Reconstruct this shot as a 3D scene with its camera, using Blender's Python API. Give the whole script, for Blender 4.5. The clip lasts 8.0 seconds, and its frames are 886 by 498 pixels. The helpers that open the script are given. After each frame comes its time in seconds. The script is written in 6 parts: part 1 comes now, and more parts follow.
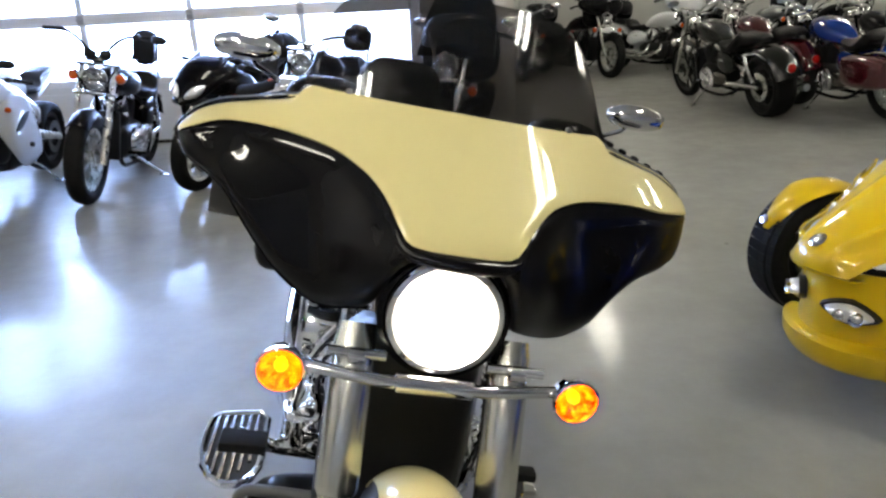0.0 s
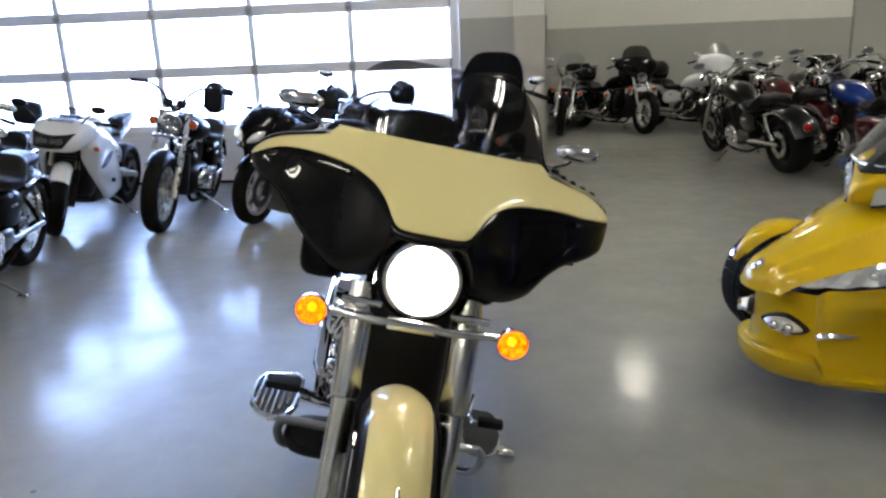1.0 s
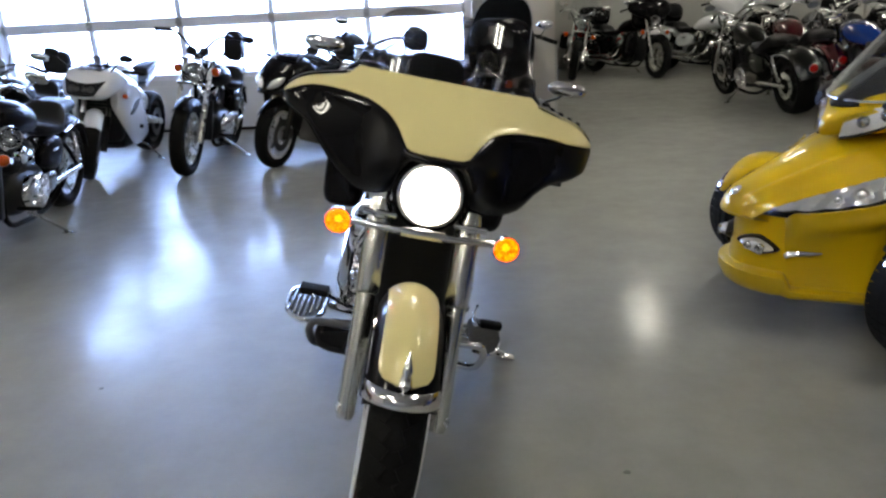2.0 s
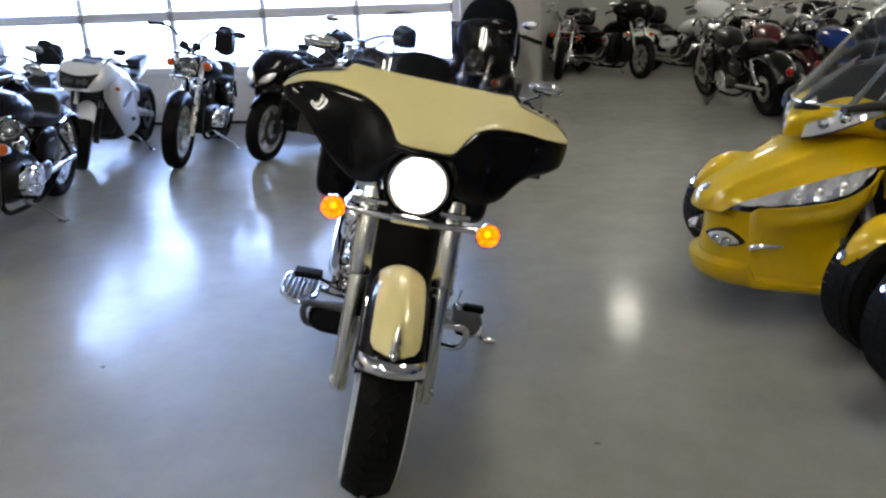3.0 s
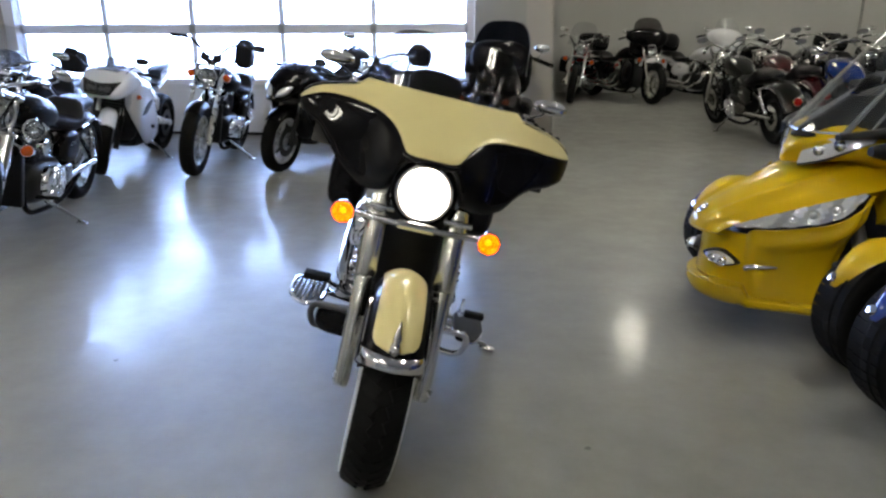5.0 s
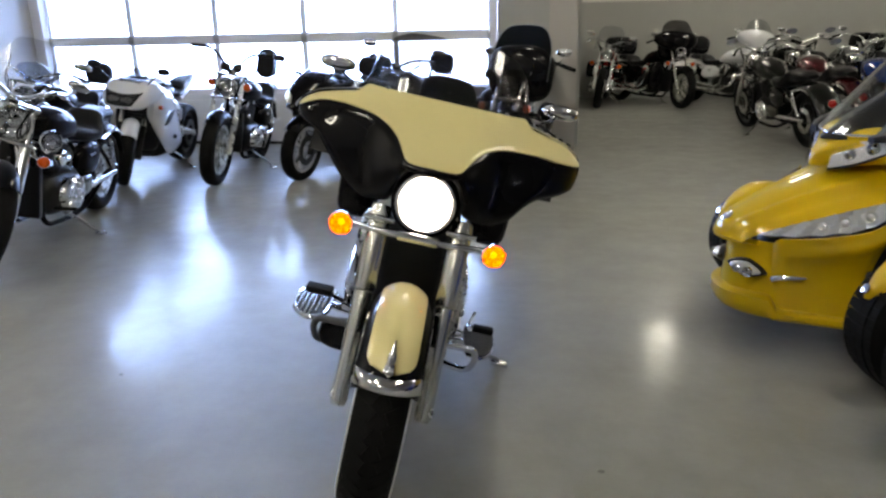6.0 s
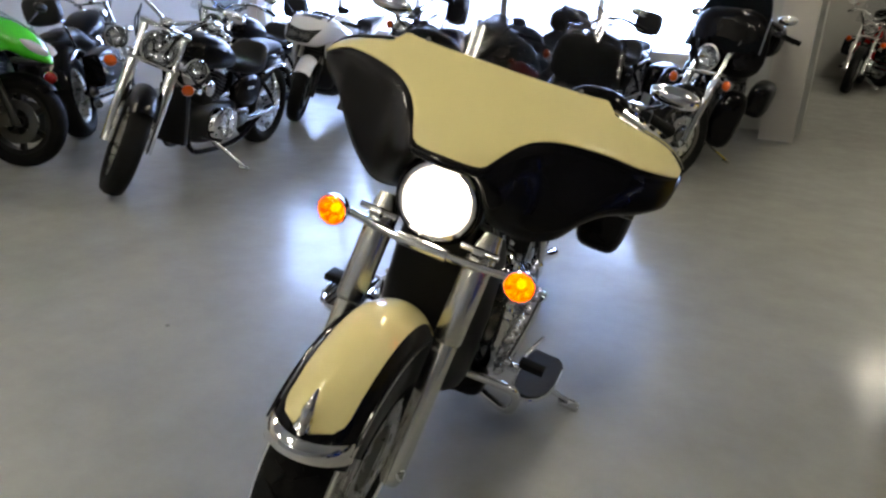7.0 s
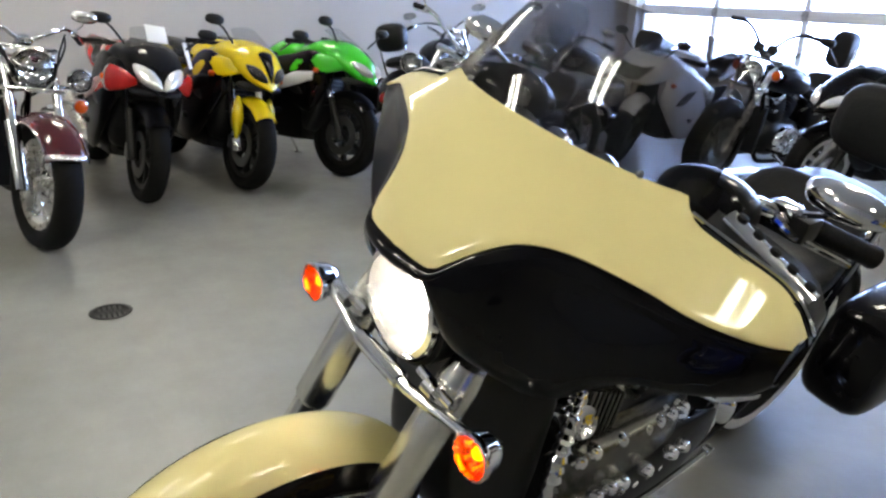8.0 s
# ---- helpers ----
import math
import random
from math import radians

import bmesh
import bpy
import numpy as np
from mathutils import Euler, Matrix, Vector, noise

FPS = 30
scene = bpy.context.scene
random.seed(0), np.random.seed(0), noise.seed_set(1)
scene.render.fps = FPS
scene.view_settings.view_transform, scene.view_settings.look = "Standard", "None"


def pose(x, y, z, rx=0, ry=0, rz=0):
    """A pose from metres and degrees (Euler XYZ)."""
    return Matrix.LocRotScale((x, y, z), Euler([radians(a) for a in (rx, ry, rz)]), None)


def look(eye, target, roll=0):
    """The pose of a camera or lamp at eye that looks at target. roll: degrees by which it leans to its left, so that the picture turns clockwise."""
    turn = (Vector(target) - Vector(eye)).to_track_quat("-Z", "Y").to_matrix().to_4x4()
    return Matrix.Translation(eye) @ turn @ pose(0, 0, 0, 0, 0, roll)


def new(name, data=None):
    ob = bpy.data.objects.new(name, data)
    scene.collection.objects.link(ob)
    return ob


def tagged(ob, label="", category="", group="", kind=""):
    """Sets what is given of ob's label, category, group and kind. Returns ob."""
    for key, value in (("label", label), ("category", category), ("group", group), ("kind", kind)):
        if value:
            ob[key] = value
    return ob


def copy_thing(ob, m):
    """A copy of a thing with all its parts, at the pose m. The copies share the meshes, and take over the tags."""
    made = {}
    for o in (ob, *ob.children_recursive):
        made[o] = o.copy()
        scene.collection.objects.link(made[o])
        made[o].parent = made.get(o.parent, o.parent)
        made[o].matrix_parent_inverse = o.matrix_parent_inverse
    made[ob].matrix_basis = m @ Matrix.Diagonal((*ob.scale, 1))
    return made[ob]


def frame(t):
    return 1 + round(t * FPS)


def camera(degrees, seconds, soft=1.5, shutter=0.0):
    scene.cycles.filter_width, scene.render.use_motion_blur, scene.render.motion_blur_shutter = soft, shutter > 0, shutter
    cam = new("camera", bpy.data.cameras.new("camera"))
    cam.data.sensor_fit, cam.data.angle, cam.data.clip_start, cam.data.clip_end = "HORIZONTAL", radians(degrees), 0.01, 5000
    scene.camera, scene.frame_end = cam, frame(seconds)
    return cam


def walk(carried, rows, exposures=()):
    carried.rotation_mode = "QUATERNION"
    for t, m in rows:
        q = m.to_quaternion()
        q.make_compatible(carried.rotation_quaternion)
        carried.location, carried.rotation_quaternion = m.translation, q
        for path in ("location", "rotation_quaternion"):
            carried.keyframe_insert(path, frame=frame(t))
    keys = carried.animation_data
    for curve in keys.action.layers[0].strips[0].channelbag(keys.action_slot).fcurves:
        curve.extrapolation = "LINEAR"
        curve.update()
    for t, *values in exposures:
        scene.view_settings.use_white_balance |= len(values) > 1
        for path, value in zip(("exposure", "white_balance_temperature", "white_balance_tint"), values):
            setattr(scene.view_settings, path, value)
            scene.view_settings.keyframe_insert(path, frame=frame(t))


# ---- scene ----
cam = camera(63.6, 8.0, soft=2.5)
PATH = [
    (0, (0.097, -0.496, 1.302), (0.044, 1.390, 0.640), -3.0),
    (0.5, (0.204, -0.808, 1.309), (0.065, 1.108, 0.75), -2.5),
    (1, (0.258, -1.036, 1.327), (0.08, 0.888, 0.809), -2.2),
    (1.5, (0.312, -1.231, 1.321), (0.11, 0.674, 0.745), -2.4),
    (2, (0.317, -1.363, 1.333), (0.092, 0.515, 0.682), -3.0),
    (3.5, (0.345, -1.598, 1.356), (0.174, 0.283, 0.696), -1.6),
    (4, (0.357, -1.646, 1.352), (0.17, 0.248, 0.738), -1.5),
    (5.5, (0.369, -1.641, 1.35), (0.152, 0.254, 0.747), 0.2),
    (6, (0.434, -1.531, 1.336), (0.138, 0.358, 0.747), -1.2),
    (6.5, (0.653, -1.224, 1.324), (0.098, 0.567, 0.627), 1.5),
    (7, (0.751, -0.846, 1.298), (-0.083, 0.829, 0.593), 2.3),
    (7.5, (0.878, -0.439, 1.282), (-0.332, 1.007, 0.612), 0.4),
    (8, (0.970, 0.008, 1.292), (-0.636, 0.999, 0.630), 2.5),
]
walk(cam, [(t, look(eye, target, roll)) for t, eye, target, roll in PATH],
     exposures=[(0, 1.10, 6500, 13), (0.5, 0.92, 6500, 13), (1.0, 0.75, 6500, 13), (2.0, 0.64, 6500, 13), (5.5, 0.64, 6500, 13), (6.5, 0.64, 6950, 13), (7.0, 0.66, 6950, 13), (7.5, 0.71, 6700, 12), (8.0, 1.08, 6550, 12)])

# ---- light ----
world = bpy.data.worlds.new("sky")
scene.world = world
world.use_nodes = True
wn = world.node_tree
sky = wn.nodes.new("ShaderNodeTexSky")
sky.sky_type, sky.sun_disc = "NISHITA", False
sky.sun_elevation, sky.sun_rotation = radians(48), radians(200)
wn.nodes["Background"].inputs[1].default_value = 0.12
wn.links.new(sky.outputs[0], wn.nodes["Background"].inputs[0])
sun = new("sun", bpy.data.lights.new("sun", "SUN"))
sun.data.energy, sun.data.angle, sun.data.color = 3.0, radians(0.5), (1.0, 0.95, 0.88)
sun.matrix_world = look((0, 30, 30), (-10, 22, 0))
TUBE_POWER = 30.0
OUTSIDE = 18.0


# ---- materials ----
def mat(name, color, rough=0.5, metal=0.0, coat=0.0, grain=0.0, scale=20.0, bump=0.0, bscale=60.0, rvar=0.0, emit=None, power=0.0, spec=0.5, crough=0.04):
    m = bpy.data.materials.new(name)
    m.use_nodes = True
    nt = m.node_tree
    b = nt.nodes["Principled BSDF"]
    b.inputs["Base Color"].default_value = (*color, 1)
    b.inputs["Roughness"].default_value = rough
    b.inputs["Metallic"].default_value = metal
    b.inputs["Coat Weight"].default_value = coat
    b.inputs["Coat Roughness"].default_value = crough
    b.inputs["Specular IOR Level"].default_value = spec
    tc = nt.nodes.new("ShaderNodeTexCoord")

    def noise_of(s, detail=4.0):
        n = nt.nodes.new("ShaderNodeTexNoise")
        n.inputs["Scale"].default_value, n.inputs["Detail"].default_value = s, detail
        nt.links.new(tc.outputs["Object"], n.inputs["Vector"])
        return n.outputs["Fac"]

    if grain:
        mix = nt.nodes.new("ShaderNodeMix")
        mix.data_type = "RGBA"
        lo, hi = [max(0, c * (1 - grain)) for c in color], [min(1, c * (1 + grain)) for c in color]
        mix.inputs[6].default_value, mix.inputs[7].default_value = (*lo, 1), (*hi, 1)
        add = nt.nodes.new("ShaderNodeMath")
        add.operation = "MULTIPLY_ADD"
        add.inputs[1].default_value, add.inputs[2].default_value = 0.5, 0.0
        nt.links.new(noise_of(scale), add.inputs[0])
        half = nt.nodes.new("ShaderNodeMath")
        half.operation = "MULTIPLY_ADD"
        half.inputs[1].default_value = 0.5
        nt.links.new(noise_of(scale * 0.13, 2.0), half.inputs[0])
        nt.links.new(add.outputs[0], half.inputs[2])
        nt.links.new(half.outputs[0], mix.inputs[0])
        nt.links.new(mix.outputs[2], b.inputs["Base Color"])
    if rvar:
        mr = nt.nodes.new("ShaderNodeMapRange")
        mr.inputs["To Min"].default_value, mr.inputs["To Max"].default_value = max(0, rough - rvar), rough + rvar
        nt.links.new(noise_of(scale * 0.5), mr.inputs["Value"])
        nt.links.new(mr.outputs[0], b.inputs["Roughness"])
    if bump:
        bp = nt.nodes.new("ShaderNodeBump")
        bp.inputs["Strength"].default_value, bp.inputs["Distance"].default_value = bump, 0.004
        nt.links.new(noise_of(bscale), bp.inputs["Height"])
        nt.links.new(bp.outputs[0], b.inputs["Normal"])
    if emit:
        b.inputs["Emission Color"].default_value = (*emit, 1)
        b.inputs["Emission Strength"].default_value = power
    return m


def glassy(name, tint, gloss=0.1, rough=0.0):
    """A thin clear sheet: tinted see-through plus a mirror reflection."""
    m = bpy.data.materials.new(name)
    m.use_nodes = True
    nt = m.node_tree
    nt.nodes.remove(nt.nodes["Principled BSDF"])
    t, g, mix, fr = [nt.nodes.new(k) for k in ("ShaderNodeBsdfTransparent", "ShaderNodeBsdfGlossy", "ShaderNodeMixShader", "ShaderNodeLayerWeight")]
    t.inputs[0].default_value = (*tint, 1)
    g.inputs["Roughness"].default_value = rough
    fr.inputs[0].default_value = 0.5
    pw = nt.nodes.new("ShaderNodeMath")
    pw.operation = "POWER"
    pw.inputs[1].default_value = 5.0
    sc = nt.nodes.new("ShaderNodeMath")
    sc.operation = "MULTIPLY_ADD"
    sc.inputs[1].default_value, sc.inputs[2].default_value = 0.7, gloss
    nt.links.new(fr.outputs[1], pw.inputs[0])
    nt.links.new(pw.outputs[0], sc.inputs[0])
    nt.links.new(sc.outputs[0], mix.inputs[0])
    nt.links.new(t.outputs[0], mix.inputs[1])
    nt.links.new(g.outputs[0], mix.inputs[2])
    nt.links.new(mix.outputs[0], nt.nodes["Material Output"].inputs[0])
    return m




def epoxy(name, dark, light):
    """Grey floor coating: cloudy colour, a thin uneven gloss and orange peel."""
    m = bpy.data.materials.new(name)
    m.use_nodes = True
    nt = m.node_tree
    b = nt.nodes["Principled BSDF"]
    tc = nt.nodes.new("ShaderNodeTexCoord")

    def noise_of(scale, detail, rough=0.5, stretch=None, turn=0.0):
        n = nt.nodes.new("ShaderNodeTexNoise")
        n.inputs["Scale"].default_value, n.inputs["Detail"].default_value, n.inputs["Roughness"].default_value = scale, detail, rough
        mp = nt.nodes.new("ShaderNodeMapping")
        mp.inputs["Scale"].default_value = stretch or (1, 1, 1)
        mp.inputs["Rotation"].default_value = (0, 0, radians(turn))
        nt.links.new(tc.outputs["Object"], mp.inputs["Vector"])
        nt.links.new(mp.outputs[0], n.inputs["Vector"])
        return n.outputs["Fac"]

    def ramp(value, a, b_, lo, hi):
        r = nt.nodes.new("ShaderNodeMapRange")
        r.inputs["From Min"].default_value, r.inputs["From Max"].default_value = a, b_
        r.inputs["To Min"].default_value, r.inputs["To Max"].default_value = lo, hi
        nt.links.new(value, r.inputs["Value"])
        return r.outputs[0]

    def calc(op, x, y):
        c = nt.nodes.new("ShaderNodeMath")
        c.operation = op
        for i, v in enumerate((x, y)):
            if isinstance(v, (int, float)):
                c.inputs[i].default_value = v
            else:
                nt.links.new(v, c.inputs[i])
        return c.outputs[0]

    clouds = calc("ADD", calc("MULTIPLY", noise_of(0.55, 3.0), 0.6), calc("MULTIPLY", noise_of(5.0, 6.0, 0.65), 0.4))
    mix = nt.nodes.new("ShaderNodeMix")
    mix.data_type = "RGBA"
    mix.inputs[6].default_value, mix.inputs[7].default_value = (*dark, 1), (*light, 1)
    nt.links.new(ramp(clouds, 0.33, 0.67, 0.0, 1.0), mix.inputs[0])
    nt.links.new(mix.outputs[2], b.inputs["Base Color"])
    b.inputs["Specular IOR Level"].default_value = 0.85
    nt.links.new(ramp(noise_of(4.0, 2.0), 0.3, 0.7, 0.40, 0.50), b.inputs["Roughness"])
    scuffs = calc("ADD", calc("MULTIPLY", noise_of(11.0, 8.0, 0.7), 0.6), calc("MULTIPLY", noise_of(9.0, 5.0, 0.6, (1, 9, 1), 32), 0.4))
    nt.links.new(ramp(scuffs, 0.38, 0.62, 0.17, 0.42), b.inputs["Coat Weight"])
    nt.links.new(ramp(noise_of(7.0, 7.0, 0.65), 0.38, 0.62, 0.08, 0.19), b.inputs["Coat Roughness"])
    peel = calc("ADD", calc("MULTIPLY", noise_of(26.0, 3.0), 0.75), calc("MULTIPLY", noise_of(90.0, 2.0), 0.25))
    bp = nt.nodes.new("ShaderNodeBump")
    bp.inputs["Strength"].default_value, bp.inputs["Distance"].default_value = 0.11, 0.004
    nt.links.new(peel, bp.inputs["Height"])
    nt.links.new(bp.outputs[0], b.inputs["Coat Normal"])
    nt.links.new(bp.outputs[0], b.inputs["Normal"])
    return m


FLOOR = epoxy("floor_epoxy", (0.168, 0.168, 0.150), (0.28, 0.278, 0.257))
WHITE_WALL = mat("wall_white", (0.72, 0.72, 0.68), 0.6, grain=0.04, scale=8, bump=0.1)
GREY_WALL = mat("wall_grey", (0.40, 0.40, 0.38), 0.55, grain=0.06, scale=8, bump=0.1)
SOUTH_WALL = mat("wall_dim", (0.24, 0.235, 0.22), 0.6, grain=0.06, scale=6, bump=0.1)
LIGHT_WALL = mat("wall_light", (0.475, 0.45, 0.42), 0.6, grain=0.05, scale=8, bump=0.1)
CEILING = mat("ceiling_paint", (0.42, 0.42, 0.41), 0.8, grain=0.05, scale=6)
HINGE = mat("hinge_zinc", (0.45, 0.45, 0.47), 0.4, metal=0.5, grain=0.1, scale=30)
DOOR_FRAME = mat("door_aluminium", (0.88, 0.88, 0.92), 0.5, metal=0.0, grain=0.04, scale=20)
DOOR_PANEL = mat("door_panel", (0.72, 0.73, 0.75), 0.5, grain=0.05, scale=20)
PANE = glassy("door_glass", (0.96, 0.98, 1.0), 0.02)
STEEL = mat("dark_steel", (0.12, 0.12, 0.12), 0.45, metal=0.8, grain=0.2, scale=30)
TUBE = mat("lamp_tube", (0.9, 0.9, 0.9), 0.5, emit=(0.985, 0.955, 0.80), power=TUBE_POWER)
FIXTURE = mat("lamp_housing", (0.7, 0.7, 0.7), 0.4, grain=0.05)
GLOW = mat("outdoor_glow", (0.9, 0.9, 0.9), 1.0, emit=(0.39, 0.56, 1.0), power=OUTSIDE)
CONCRETE = mat("outdoor_concrete", (0.45, 0.44, 0.42), 0.9, grain=0.15, scale=2, bump=0.2)
CREAM = mat("cream_paint", (0.66, 0.575, 0.27), 0.55, coat=0.65, crough=0.012, grain=0.03, scale=40, spec=0.15)
BLACK = mat("black_paint", (0.0028, 0.0027, 0.0034), 0.4, coat=0.42, crough=0.012, grain=0.2, scale=30, spec=0.03)
CHROME = mat("chrome", (0.82, 0.82, 0.82), 0.07, metal=1.0, rvar=0.03, scale=40)
SATIN = mat("brushed_alloy", (0.55, 0.54, 0.50), 0.28, metal=1.0, grain=0.12, scale=50, rvar=0.06)
FORKS = mat("fork_nickel", (0.74, 0.73, 0.66), 0.24, metal=1.0, grain=0.08, scale=60, rvar=0.05)
RUBBER = mat("tyre_rubber", (0.0075, 0.0075, 0.0075), 0.66, spec=0.1, grain=0.3, scale=40, bump=0.25, bscale=120)
WHITEWALL = mat("whitewall_rubber", (0.7, 0.7, 0.66), 0.5, grain=0.06)
LEATHER = mat("black_leather", (0.012, 0.012, 0.013), 0.42, spec=0.16, grain=0.25, scale=60, bump=0.35, bscale=140)
PLASTIC = mat("black_plastic", (0.009, 0.009, 0.010), 0.42, spec=0.25, grain=0.2, scale=60)
IRON = mat("engine_black", (0.012, 0.012, 0.012), 0.38, spec=0.22, grain=0.3, scale=40)
CAST = mat("cast_alloy", (0.16, 0.155, 0.14), 0.26, metal=0.9, grain=0.25, scale=25, bump=0.5, bscale=45)
AMBER_OFF = mat("amber_lens", (0.62, 0.09, 0.01), 0.2, coat=0.6)
AMBER = glassy("amber_lens_lit", (1.0, 0.26, 0.005), 0.05)
AMBER_BOWL = mat("signal_bowl", (0.80, 0.80, 0.80), 0.22, metal=0.85, grain=0.08, scale=30, bump=0.9, bscale=70)
AMBER_BULB = mat("signal_bulb", (1, 0.9, 0.7), 0.3, emit=(1.0, 0.85, 0.5), power=11.0)
HEAD_BOWL = mat("headlamp_bowl", (0.92, 0.90, 0.87), 0.22, metal=0.8, bump=0.6, bscale=30)
HEAD_BULB = mat("headlamp_bulb", (1, 1, 1), 0.3, emit=(1.0, 0.90, 0.76), power=14.0)
LENS = glassy("lamp_lens", (0.95, 0.96, 0.97), 0.03)
REFLECTOR = mat("lamp_reflector", (0.90, 0.90, 0.91), 0.14, metal=0.6, bump=0.3, bscale=22)
LINER = mat("lamp_liner", (0.95, 0.95, 0.96), 0.09, metal=0.55, bump=0.5, bscale=28)
SMOKE = glassy("smoked_screen", (0.46, 0.45, 0.45), 0.04)
DARK_SCREEN = glassy("dark_screen", (0.05, 0.05, 0.055), 0.04)
CLEAR = glassy("clear_screen", (0.90, 0.91, 0.92), 0.04)
MIRROR = mat("mirror_glass", (0.8, 0.82, 0.85), 0.02, metal=1.0)
YELLOW = mat("yellow_paint", (0.57, 0.37, 0.001), 0.45, coat=0.7, crough=0.015, spec=0.15, grain=0.04, scale=30)
SPORT_YELLOW = mat("sport_yellow_paint", (0.72, 0.54, 0.004), 0.25, coat=0.6, grain=0.04, scale=30)
GREEN = mat("green_paint", (0.04, 0.52, 0.02), 0.2, coat=0.9, grain=0.05, scale=30)
RED = mat("red_paint", (0.45, 0.015, 0.015), 0.2, coat=0.9, grain=0.05, scale=30)
MAROON = mat("maroon_paint", (0.07, 0.006, 0.01), 0.15, coat=1.0, grain=0.1, scale=30)
BLUE = mat("blue_paint", (0.008, 0.04, 0.26), 0.15, coat=1.0, grain=0.08, scale=30)
PEARL = mat("white_paint", (0.74, 0.75, 0.78), 0.2, coat=0.8, grain=0.03, scale=30)
SILVER = mat("silver_paint", (0.42, 0.43, 0.44), 0.25, metal=0.7, coat=0.6, grain=0.06, scale=30)
CHARCOAL = mat("charcoal_paint", (0.012, 0.0125, 0.0115), 0.25, metal=0.3, coat=0.3, grain=0.1, scale=30)
WRAP = glassy("clear_plastic_wrap", (0.72, 0.78, 0.88), 0.16, 0.12)
PAPER = mat("white_paper", (0.8, 0.8, 0.78), 0.7, grain=0.03)
GRIME = mat("floor_scuff", (0.12, 0.12, 0.11), 0.5, grain=0.4, scale=20)


# ---- mesh helpers ----
def part(name, bm, material, parent, label="", smooth=40):
    bmesh.ops.recalc_face_normals(bm, faces=bm.faces[:])
    me = bpy.data.meshes.new(name)
    bm.to_mesh(me)
    bm.free()
    for p in me.polygons:
        p.use_smooth = True
    me.set_sharp_from_angle(angle=radians(smooth))
    me.materials.append(material)
    ob = new(name, me)
    if parent:
        ob.parent = parent
    if label:
        ob["label"] = label
    return ob


def anchor(name, m, label, category, group="", kind=""):
    ob = new(name)
    ob.empty_display_size = 0.2
    ob.matrix_world = m
    return tagged(ob, label, category, group, kind)


def shape():
    return bmesh.new()


def box(bm, lo, hi, bevel=0.0, m=None):
    """A box between two corners, its edges rounded."""
    c, s = [(a + b) / 2 for a, b in zip(lo, hi)], [abs(b - a) for a, b in zip(lo, hi)]
    t = Matrix.Translation(c) @ Matrix.Diagonal((*s, 1))
    r = bmesh.ops.create_cube(bm, size=1.0, matrix=(m or Matrix()) @ t)
    if bevel:
        edges = list({e for v in r["verts"] for e in v.link_edges})
        bmesh.ops.bevel(bm, geom=edges, offset=bevel, segments=2, profile=0.6, affect="EDGES")
    return bm


def tube(bm, pts, r, n=10, m=None):
    """A round bar along a line of points; r: one radius or one for each point."""
    pts = [Vector(p) for p in pts]
    rs = r if isinstance(r, (list, tuple)) else [r] * len(pts)
    rings, side = [], None
    for i, p in enumerate(pts):
        d = (pts[min(i + 1, len(pts) - 1)] - pts[max(i - 1, 0)]).normalized()
        if side is None:
            side = d.orthogonal().normalized()
        side = (side - d * side.dot(d)).normalized()
        up = d.cross(side)
        rings.append([bm.verts.new((m or Matrix()) @ (p + rs[i] * (math.cos(a) * side + math.sin(a) * up))) for a in [2 * math.pi * k / n for k in range(n)]])
    for a, b in zip(rings, rings[1:]):
        for k in range(n):
            bm.faces.new((a[k], a[(k + 1) % n], b[(k + 1) % n], b[k]))
    bm.faces.new(rings[0][::-1]), bm.faces.new(rings[-1])
    return bm


def smooth_line(pts, steps=6):
    """Points of a soft curve through the given ones."""
    P = [Vector(p) for p in pts]
    out = []
    for i in range(len(P) - 1):
        a, b, c, d = P[max(i - 1, 0)], P[i], P[i + 1], P[min(i + 2, len(P) - 1)]
        for k in range(steps):
            t = k / steps
            out.append(0.5 * (2 * b + (c - a) * t + (2 * a - 5 * b + 4 * c - d) * t * t + (3 * b - a - 3 * c + d) * t ** 3))
    return out + [P[-1]]


def loft(bm, secs, n=20, p=2.4, m=None, steps=4):
    """A closed body through sections (x, y, z, half width, half height) whose outlines are soft rectangles."""
    fine = []
    for i in range(len(secs) - 1):
        a, b, c, d = secs[max(i - 1, 0)], secs[i], secs[i + 1], secs[min(i + 2, len(secs) - 1)]
        for k in range(steps):
            t = k / steps
            fine.append([max(0.0005, v) if j > 2 else v for j, v in enumerate(0.5 * (2 * q + (r - o) * t + (2 * o - 5 * q + 4 * r - s) * t * t + (3 * q - o - 3 * r + s) * t ** 3) for o, q, r, s in zip(a, b, c, d))])
    fine.append(list(secs[-1]))
    rings = []
    for x, y, z, w, h in fine:
        ring = []
        for k in range(n):
            a = 2 * math.pi * k / n
            ca, sa = math.cos(a), math.sin(a)
            px, pz = abs(ca) ** (2 / p) * (1 if ca > 0 else -1), abs(sa) ** (2 / p) * (1 if sa > 0 else -1)
            ring.append(bm.verts.new((m or Matrix()) @ Vector((x + w * px, y, z + h * pz))))
        rings.append(ring)
    for a, b in zip(rings, rings[1:]):
        for k in range(n):
            bm.faces.new((a[k], a[(k + 1) % n], b[(k + 1) % n], b[k]))
    bm.faces.new(rings[0]), bm.faces.new(rings[-1][::-1])
    return bm


